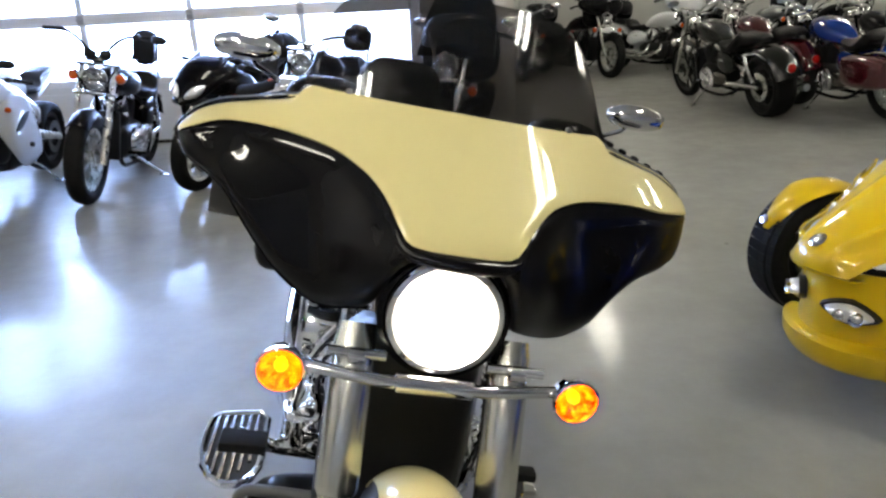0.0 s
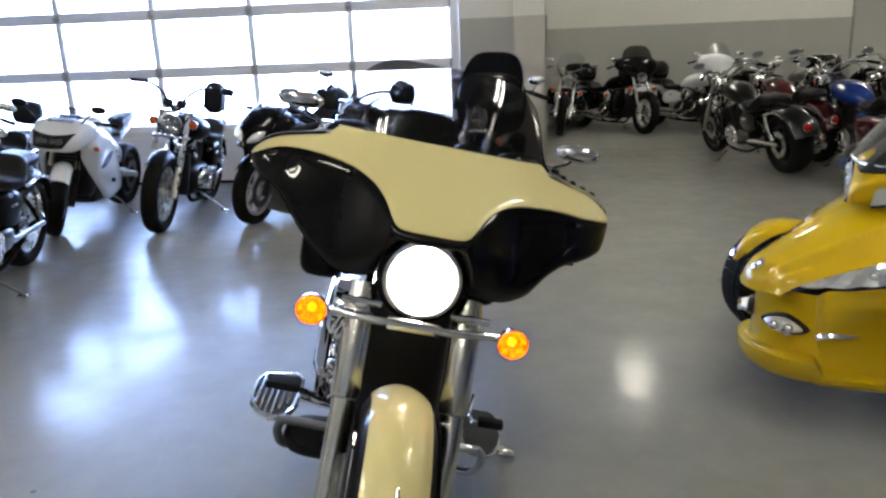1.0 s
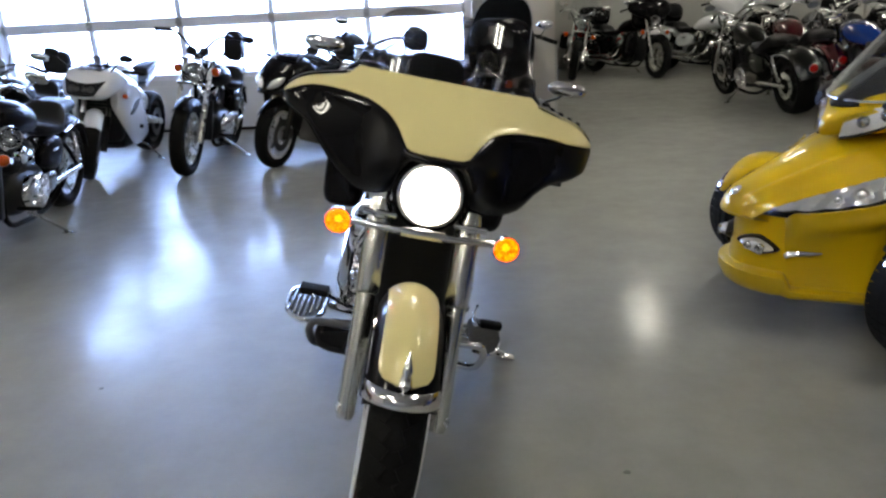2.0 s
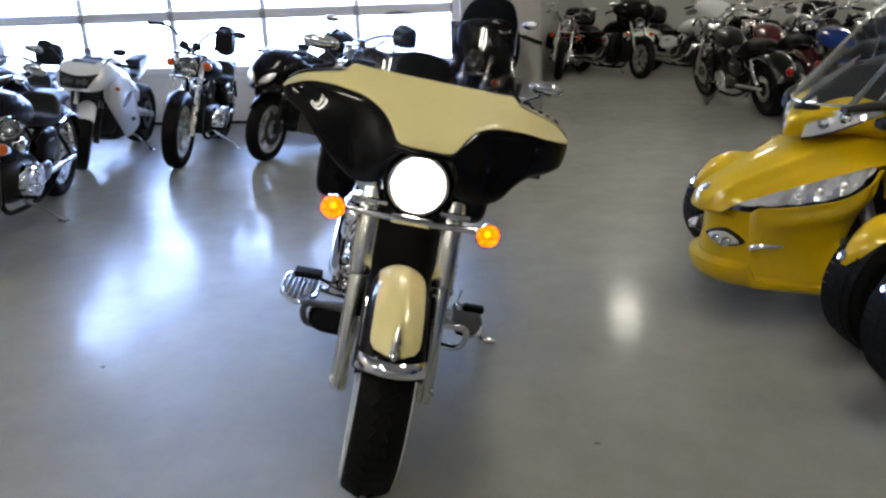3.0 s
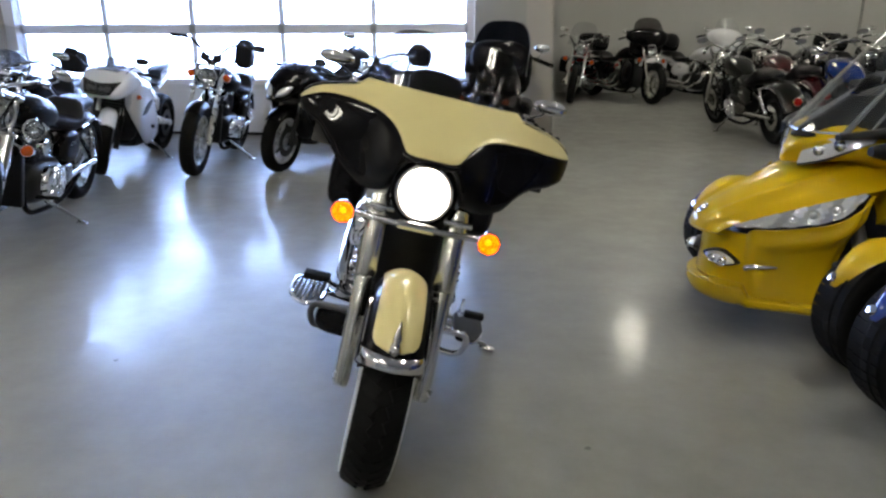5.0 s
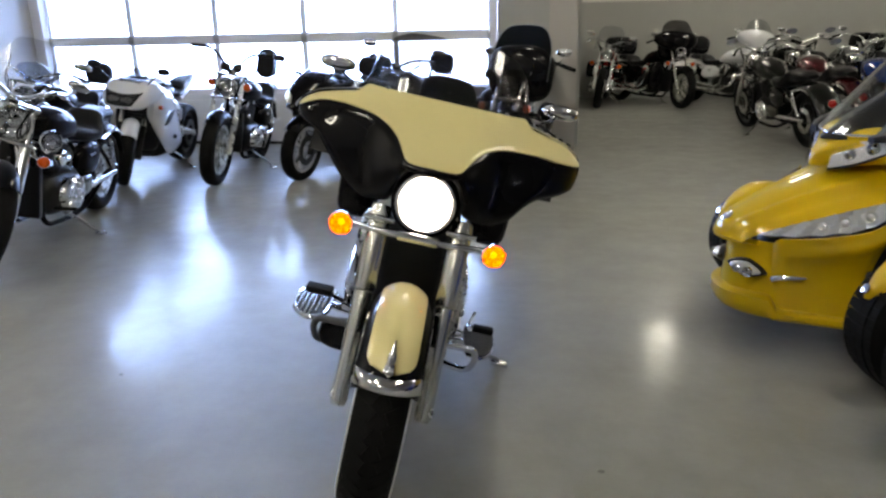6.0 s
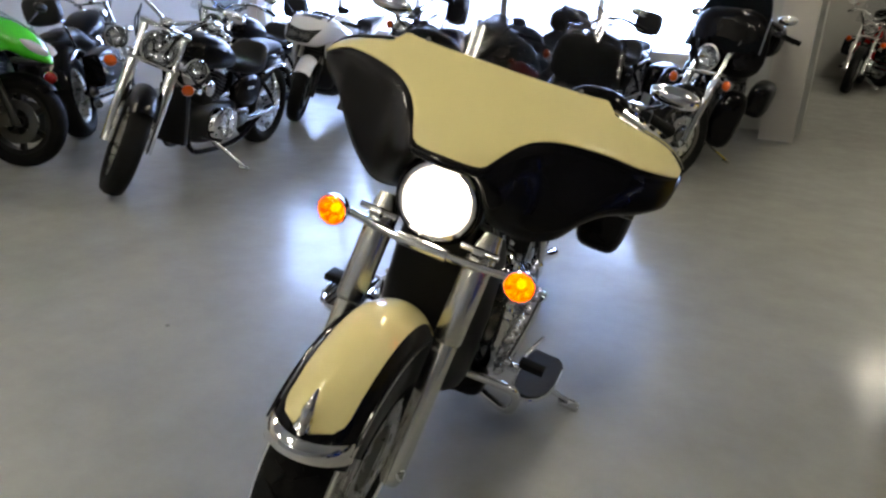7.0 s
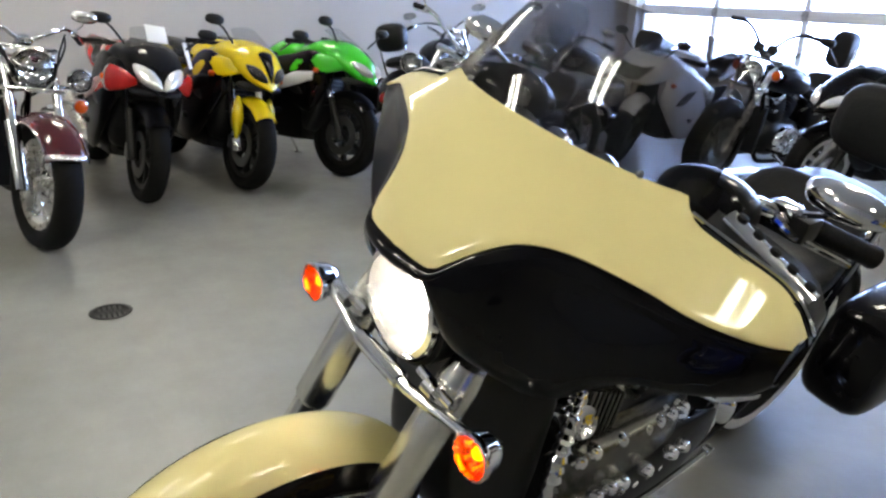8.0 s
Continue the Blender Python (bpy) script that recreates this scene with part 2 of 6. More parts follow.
def lathe(bm, prof, m=None, n=32, closed=False, caps=(True, True)):
    """A body turned round the local z axis from (radius, height) pairs; caps: whether its first and last ring are filled."""
    m = m or Matrix()
    rings = [[bm.verts.new(m @ Vector((r * math.cos(2 * math.pi * k / n), r * math.sin(2 * math.pi * k / n), h))) for k in range(n)] for r, h in prof]
    pairs = list(zip(rings, rings[1:]))
    if closed:
        pairs.append((rings[-1], rings[0]))
    for a, b in pairs:
        for k in range(n):
            bm.faces.new((a[k], a[(k + 1) % n], b[(k + 1) % n], b[k]))
    if not closed:
        if caps[0]:
            bm.faces.new(rings[0][::-1])
        if caps[1]:
            bm.faces.new(rings[-1])
    return bm


def plate(bm, outline, thick, m):
    """A flat plate: an outline in x, y pushed to a thickness, then placed."""
    lo = [bm.verts.new(m @ Vector((x, y, -thick / 2))) for x, y in outline]
    hi = [bm.verts.new(m @ Vector((x, y, thick / 2))) for x, y in outline]
    bm.faces.new(lo[::-1]), bm.faces.new(hi)
    n = len(lo)
    for k in range(n):
        bm.faces.new((lo[k], lo[(k + 1) % n], hi[(k + 1) % n], hi[k]))
    return bm


def sheet(bm, fn, nu, nv, thick=0.006):
    """A bent sheet: fn(u, v) gives its points for u, v from 0 to 1; it has a thickness along its normals."""
    g = [[Vector(fn(i / nu, j / nv)) for j in range(nv + 1)] for i in range(nu + 1)]
    def normal(i, j):
        du = g[min(i + 1, nu)][j] - g[max(i - 1, 0)][j]
        dv = g[i][min(j + 1, nv)] - g[i][max(j - 1, 0)]
        return du.cross(dv).normalized() if du.cross(dv).length > 1e-9 else Vector((0, 0, 1))
    a = [[bm.verts.new(g[i][j]) for j in range(nv + 1)] for i in range(nu + 1)]
    b = [[bm.verts.new(g[i][j] + normal(i, j) * thick) for j in range(nv + 1)] for i in range(nu + 1)]
    for s, flip in ((a, False), (b, True)):
        for i in range(nu):
            for j in range(nv):
                q = (s[i][j], s[i + 1][j], s[i + 1][j + 1], s[i][j + 1])
                bm.faces.new(q[::-1] if flip else q)
    rim = [(i, 0) for i in range(nu)] + [(nu, j) for j in range(nv)] + [(i, nv) for i in range(nu, 0, -1)] + [(0, j) for j in range(nv, 0, -1)]
    for (i, j), (k, l) in zip(rim, rim[1:] + rim[:1]):
        bm.faces.new((a[i][j], b[i][j], b[k][l], a[k][l]))
    return bm


def steps_of(pairs):
    """A soft function from (x, value) pairs."""
    def f(x):
        if x <= pairs[0][0]:
            return pairs[0][1]
        for i in range(len(pairs) - 1):
            (a, b), (c, d) = pairs[i], pairs[i + 1]
            if x <= c:
                t = (x - a) / (c - a)
                lo = pairs[max(i - 1, 0)]
                hi = pairs[min(i + 2, len(pairs) - 1)]
                m0 = (d - lo[1]) / (c - lo[0]) * (c - a)
                m1 = (hi[1] - b) / (hi[0] - a) * (c - a)
                return (2 * t ** 3 - 3 * t * t + 1) * b + (t ** 3 - 2 * t * t + t) * m0 + (3 * t * t - 2 * t ** 3) * d + (t ** 3 - t * t) * m1
        return pairs[-1][1]
    return f


SIDEWAYS = Matrix.Rotation(radians(90), 4, "Y")


# ---- the hall ----
def wall(name, lo, hi, material, label):
    return tagged(part(name, box(shape(), lo, hi), material, None), label, "wall", kind="structure")


DOOR_Y = 7.0
tagged(part("floor", box(shape(), (-6.2, -6.2, -0.15), (11.2, 13.2, 0.0)), FLOOR, None), "polished grey epoxy showroom floor with soft reflections", "floor", kind="structure")
CEIL_Z = 4.0
tagged(part("ceiling", box(shape(), (-6.2, -6.2, CEIL_Z), (11.2, 13.2, CEIL_Z + 0.15)), CEILING, None), "plain pale ceiling carrying rows of tube lamps", "ceiling", kind="structure")
wall("wall_west", (-6.2, -6.0, 0.0), (-6.0, 7.2, CEIL_Z), LIGHT_WALL, "plain light grey painted side wall")
wall("wall_south", (-6.2, -6.2, 0.0), (11.2, -6.0, CEIL_Z), SOUTH_WALL, "plain grey wall behind the showroom")
wall("wall_east", (11.0, -6.0, 0.0), (11.2, 13.2, CEIL_Z), SOUTH_WALL, "plain grey far side wall")
PAINT_Z = 1.76
for nm, lo, hi in (("wall_north", (0.72, 13.0, 0.0), (6.5, 13.2, PAINT_Z)),):
    wall(nm, lo, hi, GREY_WALL, "grey painted lower part of the far wall")
wall("wall_north_upper", (0.72, 13.004, PAINT_Z), (6.5, 13.2, CEIL_Z), WHITE_WALL, "white painted upper part of the far wall")
wall("wall_north_side", (6.5, 12.9, 0.0), (11.0, 13.2, CEIL_Z), GREY_WALL, "grey painted stretch of the far wall")
# the pillar and the short wall between it and the loading door
wall("pillar", (0.37, 6.5, 0.0), (0.67, 6.85, 1.70), LIGHT_WALL, "square pillar painted pale grey below and white above")
wall("pillar_upper", (0.37, 6.5, 1.70), (0.67, 6.85, CEIL_Z), WHITE_WALL, "white upper part of the square pillar")
wall("wall_return", (-0.22, 7.0, 0.0), (0.72, 7.2, 1.72), GREY_WALL, "short grey wall beside the loading door")
wall("wall_return_upper", (-0.22, 7.0, 1.72), (0.72, 7.2, CEIL_Z), WHITE_WALL, "white upper part of the short wall beside the door")
wall("wall_inner", (0.52, 7.2, 0.0), (0.72, 13.2, CEIL_Z), GREY_WALL, "grey inner wall behind the pillar")
wall("wall_over_door", (-6.0, 7.0, 3.2), (-0.22, 7.2, CEIL_Z), WHITE_WALL, "white wall above the loading door")
part_jamb = shape()
box(part_jamb, (-0.30, 6.94, 0.0), (-0.22, 7.0, 3.2), 0.008)
tagged(part("door_jamb", part_jamb, DOOR_FRAME, None), "pale metal guide rail beside the loading door", "door jamb", kind="structure")
jamb2 = shape()
box(jamb2, (-6.0, 6.9, 0.0), (-5.86, 7.0, 3.2), 0.008)
tagged(part("door_jamb", jamb2, DOOR_FRAME, None), "pale metal guide rail beside the loading door", "door jamb", kind="structure")


def loading_door():
    d = anchor("door_1", pose(0, 0, 0), "glazed sectional loading door, closed, in pale aluminium", "door", kind="structure")
    x0, x1, cols = -5.86, -0.30, 5
    rows = [0.0, 0.62, 1.27, 1.90, 2.53, 3.2]
    for i, (a, b) in enumerate(zip(rows, rows[1:])):
        if i == 0:
            sec = part("door_panel", box(shape(), (x0, DOOR_Y, a + 0.01), (x1, DOOR_Y + 0.05, b - 0.004), 0.006), DOOR_PANEL, d, "solid white bottom section")
            for k in range(cols):
                w = (x1 - x0) / cols
                part("rib", box(shape(), (x0 + k * w + 0.03, DOOR_Y - 0.012, a + 0.10), (x0 + (k + 1) * w - 0.03, DOOR_Y - 0.002, b - 0.07), 0.01), DOOR_PANEL, sec)
            part("seal", box(shape(), (x0, DOOR_Y - 0.01, 0.0), (x1, DOOR_Y + 0.06, 0.035), 0.008), RUBBER, sec)
            continue
        bm = shape()
        box(bm, (x0, DOOR_Y, a), (x1, DOOR_Y + 0.05, a + 0.06), 0.003)
        box(bm, (x0, DOOR_Y, b - 0.06), (x1, DOOR_Y + 0.05, b), 0.003)
        box(bm, (x0, DOOR_Y + 0.012, a - 0.03), (x1, DOOR_Y + 0.044, a + 0.03))
        for k in range(cols + 1):
            x = x0 + (x1 - x0) * k / cols
            box(bm, (max(x0, x - 0.03), DOOR_Y + 0.002, a + 0.05), (min(x1, x + 0.03), DOOR_Y + 0.048, b - 0.05), 0.003)
        sec = part("window_frame", bm, DOOR_FRAME, d, "aluminium section frame")
        for k in range(cols):
            xa, xb = x0 + (x1 - x0) * k / cols + 0.02, x0 + (x1 - x0) * (k + 1) / cols - 0.02
            p = part("pane", box(shape(), (xa, DOOR_Y + 0.022, a + 0.05), (xb, DOOR_Y + 0.028, b - 0.05)), PANE, sec)
            p.visible_shadow = False
        for k in range(cols + 1):
            x = x0 + (x1 - x0) * k / cols
            hb = shape()
            box(hb, (x - 0.03, DOOR_Y - 0.012, a - 0.045), (x + 0.03, DOOR_Y - 0.001, a + 0.045), 0.004)
            tube(hb, [(x - 0.035, DOOR_Y - 0.016, a), (x + 0.035, DOOR_Y - 0.016, a)], 0.011)
            part("hinge", hb, HINGE, sec)


loading_door()


# ---- outdoors ----
tagged(part("ground", box(shape(), (-60, 7.25, -0.3), (60, 90, -0.03)), CONCRETE, None), "pale sunlit concrete yard outside the door", "ground", kind="structure")
# a glowing slab stands in for the sky and sends bluish daylight indoors
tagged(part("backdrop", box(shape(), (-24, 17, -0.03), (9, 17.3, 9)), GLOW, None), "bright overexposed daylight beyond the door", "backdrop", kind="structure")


def tube_lamp():
    f = anchor("ceiling_lamp", pose(0, 0, 0), "twin fluorescent tube lamp fixed under the ceiling", "lamp", "ceiling lamps")
    bm = shape()
    box(bm, (-0.20, -0.68, -0.05), (0.20, 0.68, 0.0), 0.01)
    part("housing", bm, FIXTURE, f)
    for x in (-0.12, 0.12):
        part("lamp_tube", tube(shape(), [(x, -0.62, -0.09), (x, 0.62, -0.09)], 0.04, 14), TUBE, f)
    return f


lamp0 = tube_lamp()
first = True
# unseen lamps; some, such as -3.0 and -5.0, are added as fill light
for lx, row in ((2.35, (10.1, 1.3)), (-0.6, (4.6, -1.3, -4.8)), (-3.0, (-2.2,)), (-5.0, (1.0,)), (6.6, (10.1, 5.5)), (8.3, (8.0,))):
    for ly in row:
        m = pose(lx, ly, CEIL_Z - 0.002)
        if first:
            lamp0.matrix_world = m
            first = False
        else:
            copy_thing(lamp0, m)
# ---- parts that all motorcycles share ----
def wheel(bike, y, z, r, w, rim, style, tyre_mat=None, rim_mat=None, stripe=False, m=None, disc=True, disc_mat=None):
    """A wheel on a cross axle at (y, z): rim with spokes, tyre and brake disc."""
    base = (m or Matrix()) @ Matrix.Translation((0, y, z)) @ SIDEWAYS
    hw = w / 2
    bm = shape()
    lathe(bm, [(rim - 0.028, -hw * 0.62), (rim + 0.004, -hw * 0.68), (rim + 0.006, -hw * 0.60), (rim - 0.014, -hw * 0.45), (rim - 0.022, 0), (rim - 0.014, hw * 0.45), (rim + 0.006, hw * 0.60), (rim + 0.004, hw * 0.68), (rim - 0.028, hw * 0.62)], base, 40, closed=True)
    hub = lathe(shape(), [(0.035, -hw * 0.75), (0.04, -hw * 0.5), (0.03, 0), (0.04, hw * 0.5), (0.035, hw * 0.75)], base, 16)
    wires, cast = shape(), []
    if style == "wire":
        for k in range(28):
            a, s = 2 * math.pi * k / 28, (1 if k % 2 else -1)
            o = a + s * 0.32 * (1 if k % 4 < 2 else -1)
            tube(wires, [(0.036 * math.cos(a), 0.036 * math.sin(a), s * hw * 0.5), ((rim - 0.02) * math.cos(o), (rim - 0.02) * math.sin(o), s * hw * 0.12)], 0.0032, 5, base)
    else:
        count = {"five": 5, "six": 6, "ten": 10, "three": 3}[style]
        for k in range(count):
            a = 2 * math.pi * k / count
            turn = base @ Matrix.Rotation(a, 4, "Z")
            loft_dir = turn @ Matrix.Rotation(radians(-90), 4, "Z")
            sw = 0.012 if count > 6 else 0.02
            cast.append(loft(shape(), [(0, 0.03, 0, sw * 1.3, hw * 0.45), (0, rim * 0.5, 0, sw * 0.8, hw * 0.28), (0, rim - 0.02, 0, sw * 1.2, hw * 0.45)], 8, 3.0, loft_dir, 2))
    ob = part("wheel", bm, rim_mat or SATIN, bike)
    part("hub", hub, rim_mat or SATIN, ob)
    for c in cast:
        part("spoke", c, rim_mat or SATIN, ob)
    if style == "wire":
        tagged(part("spokes", wires, CHROME, ob), kind="stuff")
    bm = shape()
    t = r - rim
    prof = [(rim - 0.004, -hw * 0.60), (rim + t * 0.25, -hw * 0.92), (rim + t * 0.55, -hw), (rim + t * 0.8, -hw * 0.88), (rim + t * 0.94, -hw * 0.58), (r, -hw * 0.2), (r, hw * 0.2), (rim + t * 0.94, hw * 0.58), (rim + t * 0.8, hw * 0.88), (rim + t * 0.55, hw), (rim + t * 0.25, hw * 0.92), (rim - 0.004, hw * 0.60), (rim - 0.016, 0)]
    lathe(bm, prof, base, 56, closed=True)
    part("tyre", bm, tyre_mat or RUBBER, ob)
    if stripe:
        for s in (-1, 1):
            bm = shape()
            lathe(bm, [(rim + t * 0.36, s * hw * 0.97), (rim + t * 0.55, s * hw * 1.02), (rim + t * 0.68, s * hw * 0.985), (rim + t * 0.66, s * hw * 0.90), (rim + t * 0.36, s * hw * 0.90)], base, 56, closed=True)
            part("whitewall", bm, WHITEWALL, ob)
    if disc:
        for s in ((-1, 1) if style != "wire" else (1,)):
            bm = shape()
            lathe(bm, [(0.085, s * hw * 0.95 - 0.003), (0.145, s * hw * 0.95 - 0.003), (0.145, s * hw * 0.95 + 0.003), (0.085, s * hw * 0.95 + 0.003)], base, 32, closed=True)
            part("brake_disc", bm, disc_mat or SATIN, ob)
    return ob


def tread(bike, y, z, r, w):
    """Slanted tread blocks standing proud of a tyre that is seen close by."""
    bm = shape()
    n = 44
    for k in range(n):
        a = 2 * math.pi * k / n
        for s in (-1, 1):
            m = Matrix.Translation((0, y, z)) @ Matrix.Rotation(a, 4, "X")
            b = m @ Matrix.Translation((s * w * 0.27, 0, r * 0.985)) @ Matrix.Rotation(s * radians(24), 4, "Y") @ Matrix.Rotation(s * radians(28), 4, "Z")
            box(bm, (-w * 0.17, -r * 0.056, -0.006), (w * 0.17, r * 0.056, 0.0028), 0, b)
    for k in range(n):
        m = Matrix.Translation((0, y, z)) @ Matrix.Rotation(2 * math.pi * (k + 0.5) / n, 4, "X")
        box(bm, (-w * 0.085, -r * 0.06, r - 0.004), (w * 0.085, r * 0.064, r + 0.002), 0, m)
    return part("tread", bm, RUBBER, bike)


def lamp_pod(bike, c, r, depth, lens_mat, shell=None, name="turn_signal", aim=(0, -1, 0), sub="lens", label=""):
    """A round lamp: a bowl with a rim and a domed lens, facing aim."""
    q = Vector(aim).to_track_quat("Z", "Y").to_matrix().to_4x4()
    base = Matrix.Translation(c) @ q
    bm = shape()
    lathe(bm, [(r * 0.15, -depth), (r * 0.55, -depth * 0.9), (r * 0.88, -depth * 0.5), (r * 1.0, -0.004), (r * 1.07, 0.0), (r * 1.07, 0.008), (r * 0.96, 0.01), (r * 0.94, -0.004), (r * 0.84, -depth * 0.5), (r * 0.5, -depth * 0.86), (r * 0.12, -depth * 0.95)], base, 28)
    ob = part(name, bm, shell or CHROME, bike, label)
    def dome(u, v):
        q, h = 0.95 * r * v, 0.008 + r * 0.36 * (1 - v * v)
        return base @ Vector((q * math.cos(2 * math.pi * u), q * math.sin(2 * math.pi * u), h))
    bm = sheet(shape(), dome, 24, 7, -0.0015)
    part(sub, bm, lens_mat, ob)
    return ob


def fender(bike, y, z, r, w, a0, a1, material, name="front_fender", depth=0.06, m=None, label="", wrap=76):
    """A curved mudguard over a wheel; angles in degrees from the front, over the top."""
    def f(u, v):
        a, p = radians(a0 + (a1 - a0) * u), radians(-wrap + 2 * wrap * v)
        rr = r - depth * (1 - math.cos(p)) * 1.2
        q = Vector((w / 2 * math.sin(p) / math.sin(radians(wrap)), y - rr * math.cos(a), z + rr * math.sin(a)))
        return (m or Matrix()) @ q
    return part(name, sheet(shape(), f, 22, 12, 0.004), material, bike, label, 60)


def vtwin(bike, y, z, finish=None, size=1.0, cover=None):
    """A twin engine: crankcase, finned cylinders, covers, pushrod tubes and air cleaner."""
    fin = finish or SATIN
    s = size
    bm = shape()
    loft(bm, [(0, y - 0.24 * s, z - 0.02, 0.06, 0.07), (0, y - 0.16 * s, z, 0.12, 0.13), (0, y, z, 0.14, 0.15), (0, y + 0.2 * s, z + 0.01, 0.13, 0.13), (0, y + 0.32 * s, z + 0.02, 0.08, 0.08)], 16, 3.0)
    case = part("engine", bm, IRON, bike)
    for tilt, name in ((-25, "cylinder"), (25, "cylinder")):
        base = Matrix.Translation((0, y, z + 0.07)) @ Matrix.Rotation(radians(-tilt), 4, "X")
        bm = shape()
        stack = []
        for k in range(8):
            h = (0.08 + 0.024 * k) * s
            for hh, w in ((h, 0.058), (h + 0.001, 0.080), (h + 0.010, 0.080), (h + 0.011, 0.058)):
                stack.append((0, hh, 0, w * s, w * s * 1.05))
        loft(bm, [(0, 0.02, 0, 0.058 * s, 0.06 * s)] + stack + [(0, 0.28 * s, 0, 0.058 * s, 0.06 * s)], 16, 5, base @ Matrix.Rotation(radians(90), 4, "X"), 1)
        part(name, bm, IRON if finish is None else fin, case)
        bm = shape()
        loft(bm, [(0, -0.085 * s, 0.285 * s, 0.05, 0.03), (0, -0.05 * s, 0.295 * s, 0.075, 0.04), (0, 0.05 * s, 0.295 * s, 0.075, 0.04), (0, 0.085 * s, 0.285 * s, 0.05, 0.03)], 14, 3, base)
        part("rocker_cover", bm, CHROME, case)
        bm = shape()
        for dy in (-0.03, 0.03):
            tube(bm, [(-0.10 * s, dy, 0.03), (-0.085 * s, dy, 0.27 * s)], 0.010, 8, base)
        part("pushrod_tube", bm, CHROME, case)
    bm = shape()
    lathe(bm, [(0.01, 0.12 * s), (0.08 * s, 0.125 * s), (0.105 * s, 0.115 * s), (0.115 * s, 0.09 * s), (0.115 * s, 0.05 * s)], Matrix.Translation((0.05, y - 0.02, z)) @ SIDEWAYS, 28)
    part("side_cover", bm, CHROME, case)
    bm = shape()
    if cover:
        loft(bm, [(0.165, y - 0.16 * s, z - 0.03, 0.012, 0.06), (0.175, y - 0.05 * s, z - 0.02, 0.03, 0.10), (0.175, y + 0.15 * s, z, 0.03, 0.09), (0.165, y + 0.3 * s, z + 0.01, 0.012, 0.06)], 16, 2.4)
        part("primary_cover", bm, cover, case)
    else:
        disc = Matrix.Translation((0.145, y + 0.06, z)) @ SIDEWAYS
        lathe(bm, [(0.112, 0.0), (0.118, 0.020), (0.110, 0.034), (0.096, 0.038), (0.090, 0.030), (0.034, 0.034), (0.030, 0.050), (0.001, 0.054)], disc, 32)
        rc = part("primary_cover", bm, CHROME, case, "round ribbed chrome engine cover")
        for k in range(9):
            part("rib", box(shape(), (0.032, -0.006, 0.028), (0.094, 0.006, 0.044), 0.002, disc @ Matrix.Rotation(2 * math.pi * k / 9, 4, "Z")), CHROME, rc)
        bm = shape()
        loft(bm, [(0.13, y + 0.14 * s, z + 0.0, 0.015, 0.05), (0.15, y + 0.20 * s, z + 0.01, 0.025, 0.07), (0.15, y + 0.32 * s, z + 0.01, 0.022, 0.065), (0.13, y + 0.40 * s, z + 0.01, 0.010, 0.04)], 16, 2.4)
        part("clutch_cover", bm, CAST, case)
    bm = shape()
    lathe(bm, [(0.01, -0.16 * s), (0.075, -0.158 * s), (0.095, -0.145 * s), (0.1, -0.12 * s), (0.1, -0.08 * s)], Matrix.Translation((-0.05, y + 0.01, z + 0.22)) @ SIDEWAYS, 28)
    part("air_cleaner", bm, CHROME, case)
    return case


def grip_bar(bike, pts, grip=0.13, m=None, mirrors=True, mirror_at=None, levers=True, bar_mat=None, mirror_mat=None, size=1.0):
    """Handlebars through the points of one side, mirrored, with grips, levers and mirrors."""
    line = smooth_line(pts)
    both = [Vector((-p.x, p.y, p.z)) for p in reversed(line)] + line
    bar = part("handlebar", tube(shape(), both, 0.0125, 10, m), bar_mat or CHROME, bike)
    for s in (-1, 1):
        flip = lambda p: Vector((s * p[0], p[1], p[2]))
        a, b = Vector(line[-1]), Vector(line[-2])
        d = (a - b).normalized()
        part("grip", tube(shape(), [flip(a - d * grip), flip(a - d * (grip - 0.01)), flip(a - d * 0.012), flip(a + d * 0.006)], [0.014, 0.0175, 0.0175, 0.019], 12, m), RUBBER, bar)
        if levers:
            bm = shape()
            p0 = a - d * (grip + 0.03)
            box(bm, [c - 0.018 for c in flip(p0)], [c + 0.018 for c in flip(p0)], 0.005, m)
            tube(bm, [flip(p0 + Vector((0, -0.03, 0))), flip(p0 + d * 0.05 + Vector((0, -0.055, -0.004))), flip(a - d * 0.01 + Vector((0, -0.05, -0.01)))], [0.008, 0.006, 0.005], 8, m)
            part("lever", bm, CHROME if bar_mat is None else PLASTIC, bar)
        if mirrors:
            c = Vector(mirror_at) if mirror_at else a + Vector((-0.02, -0.04, 0.16))
            p0 = a - d * (grip + 0.03)
            bm = shape()
            tube(bm, [flip(p0), flip(p0.lerp(c, 0.5) + Vector((0.02, 0, 0))), flip(c)], 0.005, 8, m)
            part("mirror_stem", bm, mirror_mat or CHROME, bar)
            bm = shape()
            loft(bm, [(s * c.x, c.y - 0.03, c.z, 0.02 * size, 0.010 * size), (s * c.x, c.y - 0.022, c.z, 0.055 * size, 0.026 * size * size), (s * c.x, c.y, c.z, 0.072 * size, 0.034 * size * size), (s * c.x, c.y + 0.004, c.z, 0.072 * size, 0.034 * size * size)], 20, 2.3, m)
            mo = part("mirror", bm, mirror_mat or CHROME, bar)
            bm = shape()
            loft(bm, [(s * c.x, c.y + 0.0045, c.z, 0.064 * size, 0.028 * size * size), (s * c.x, c.y + 0.0065, c.z, 0.064 * size, 0.028 * size * size)], 20, 2.3, m, 1)
            part("mirror_glass", bm, MIRROR, mo)
    return bar


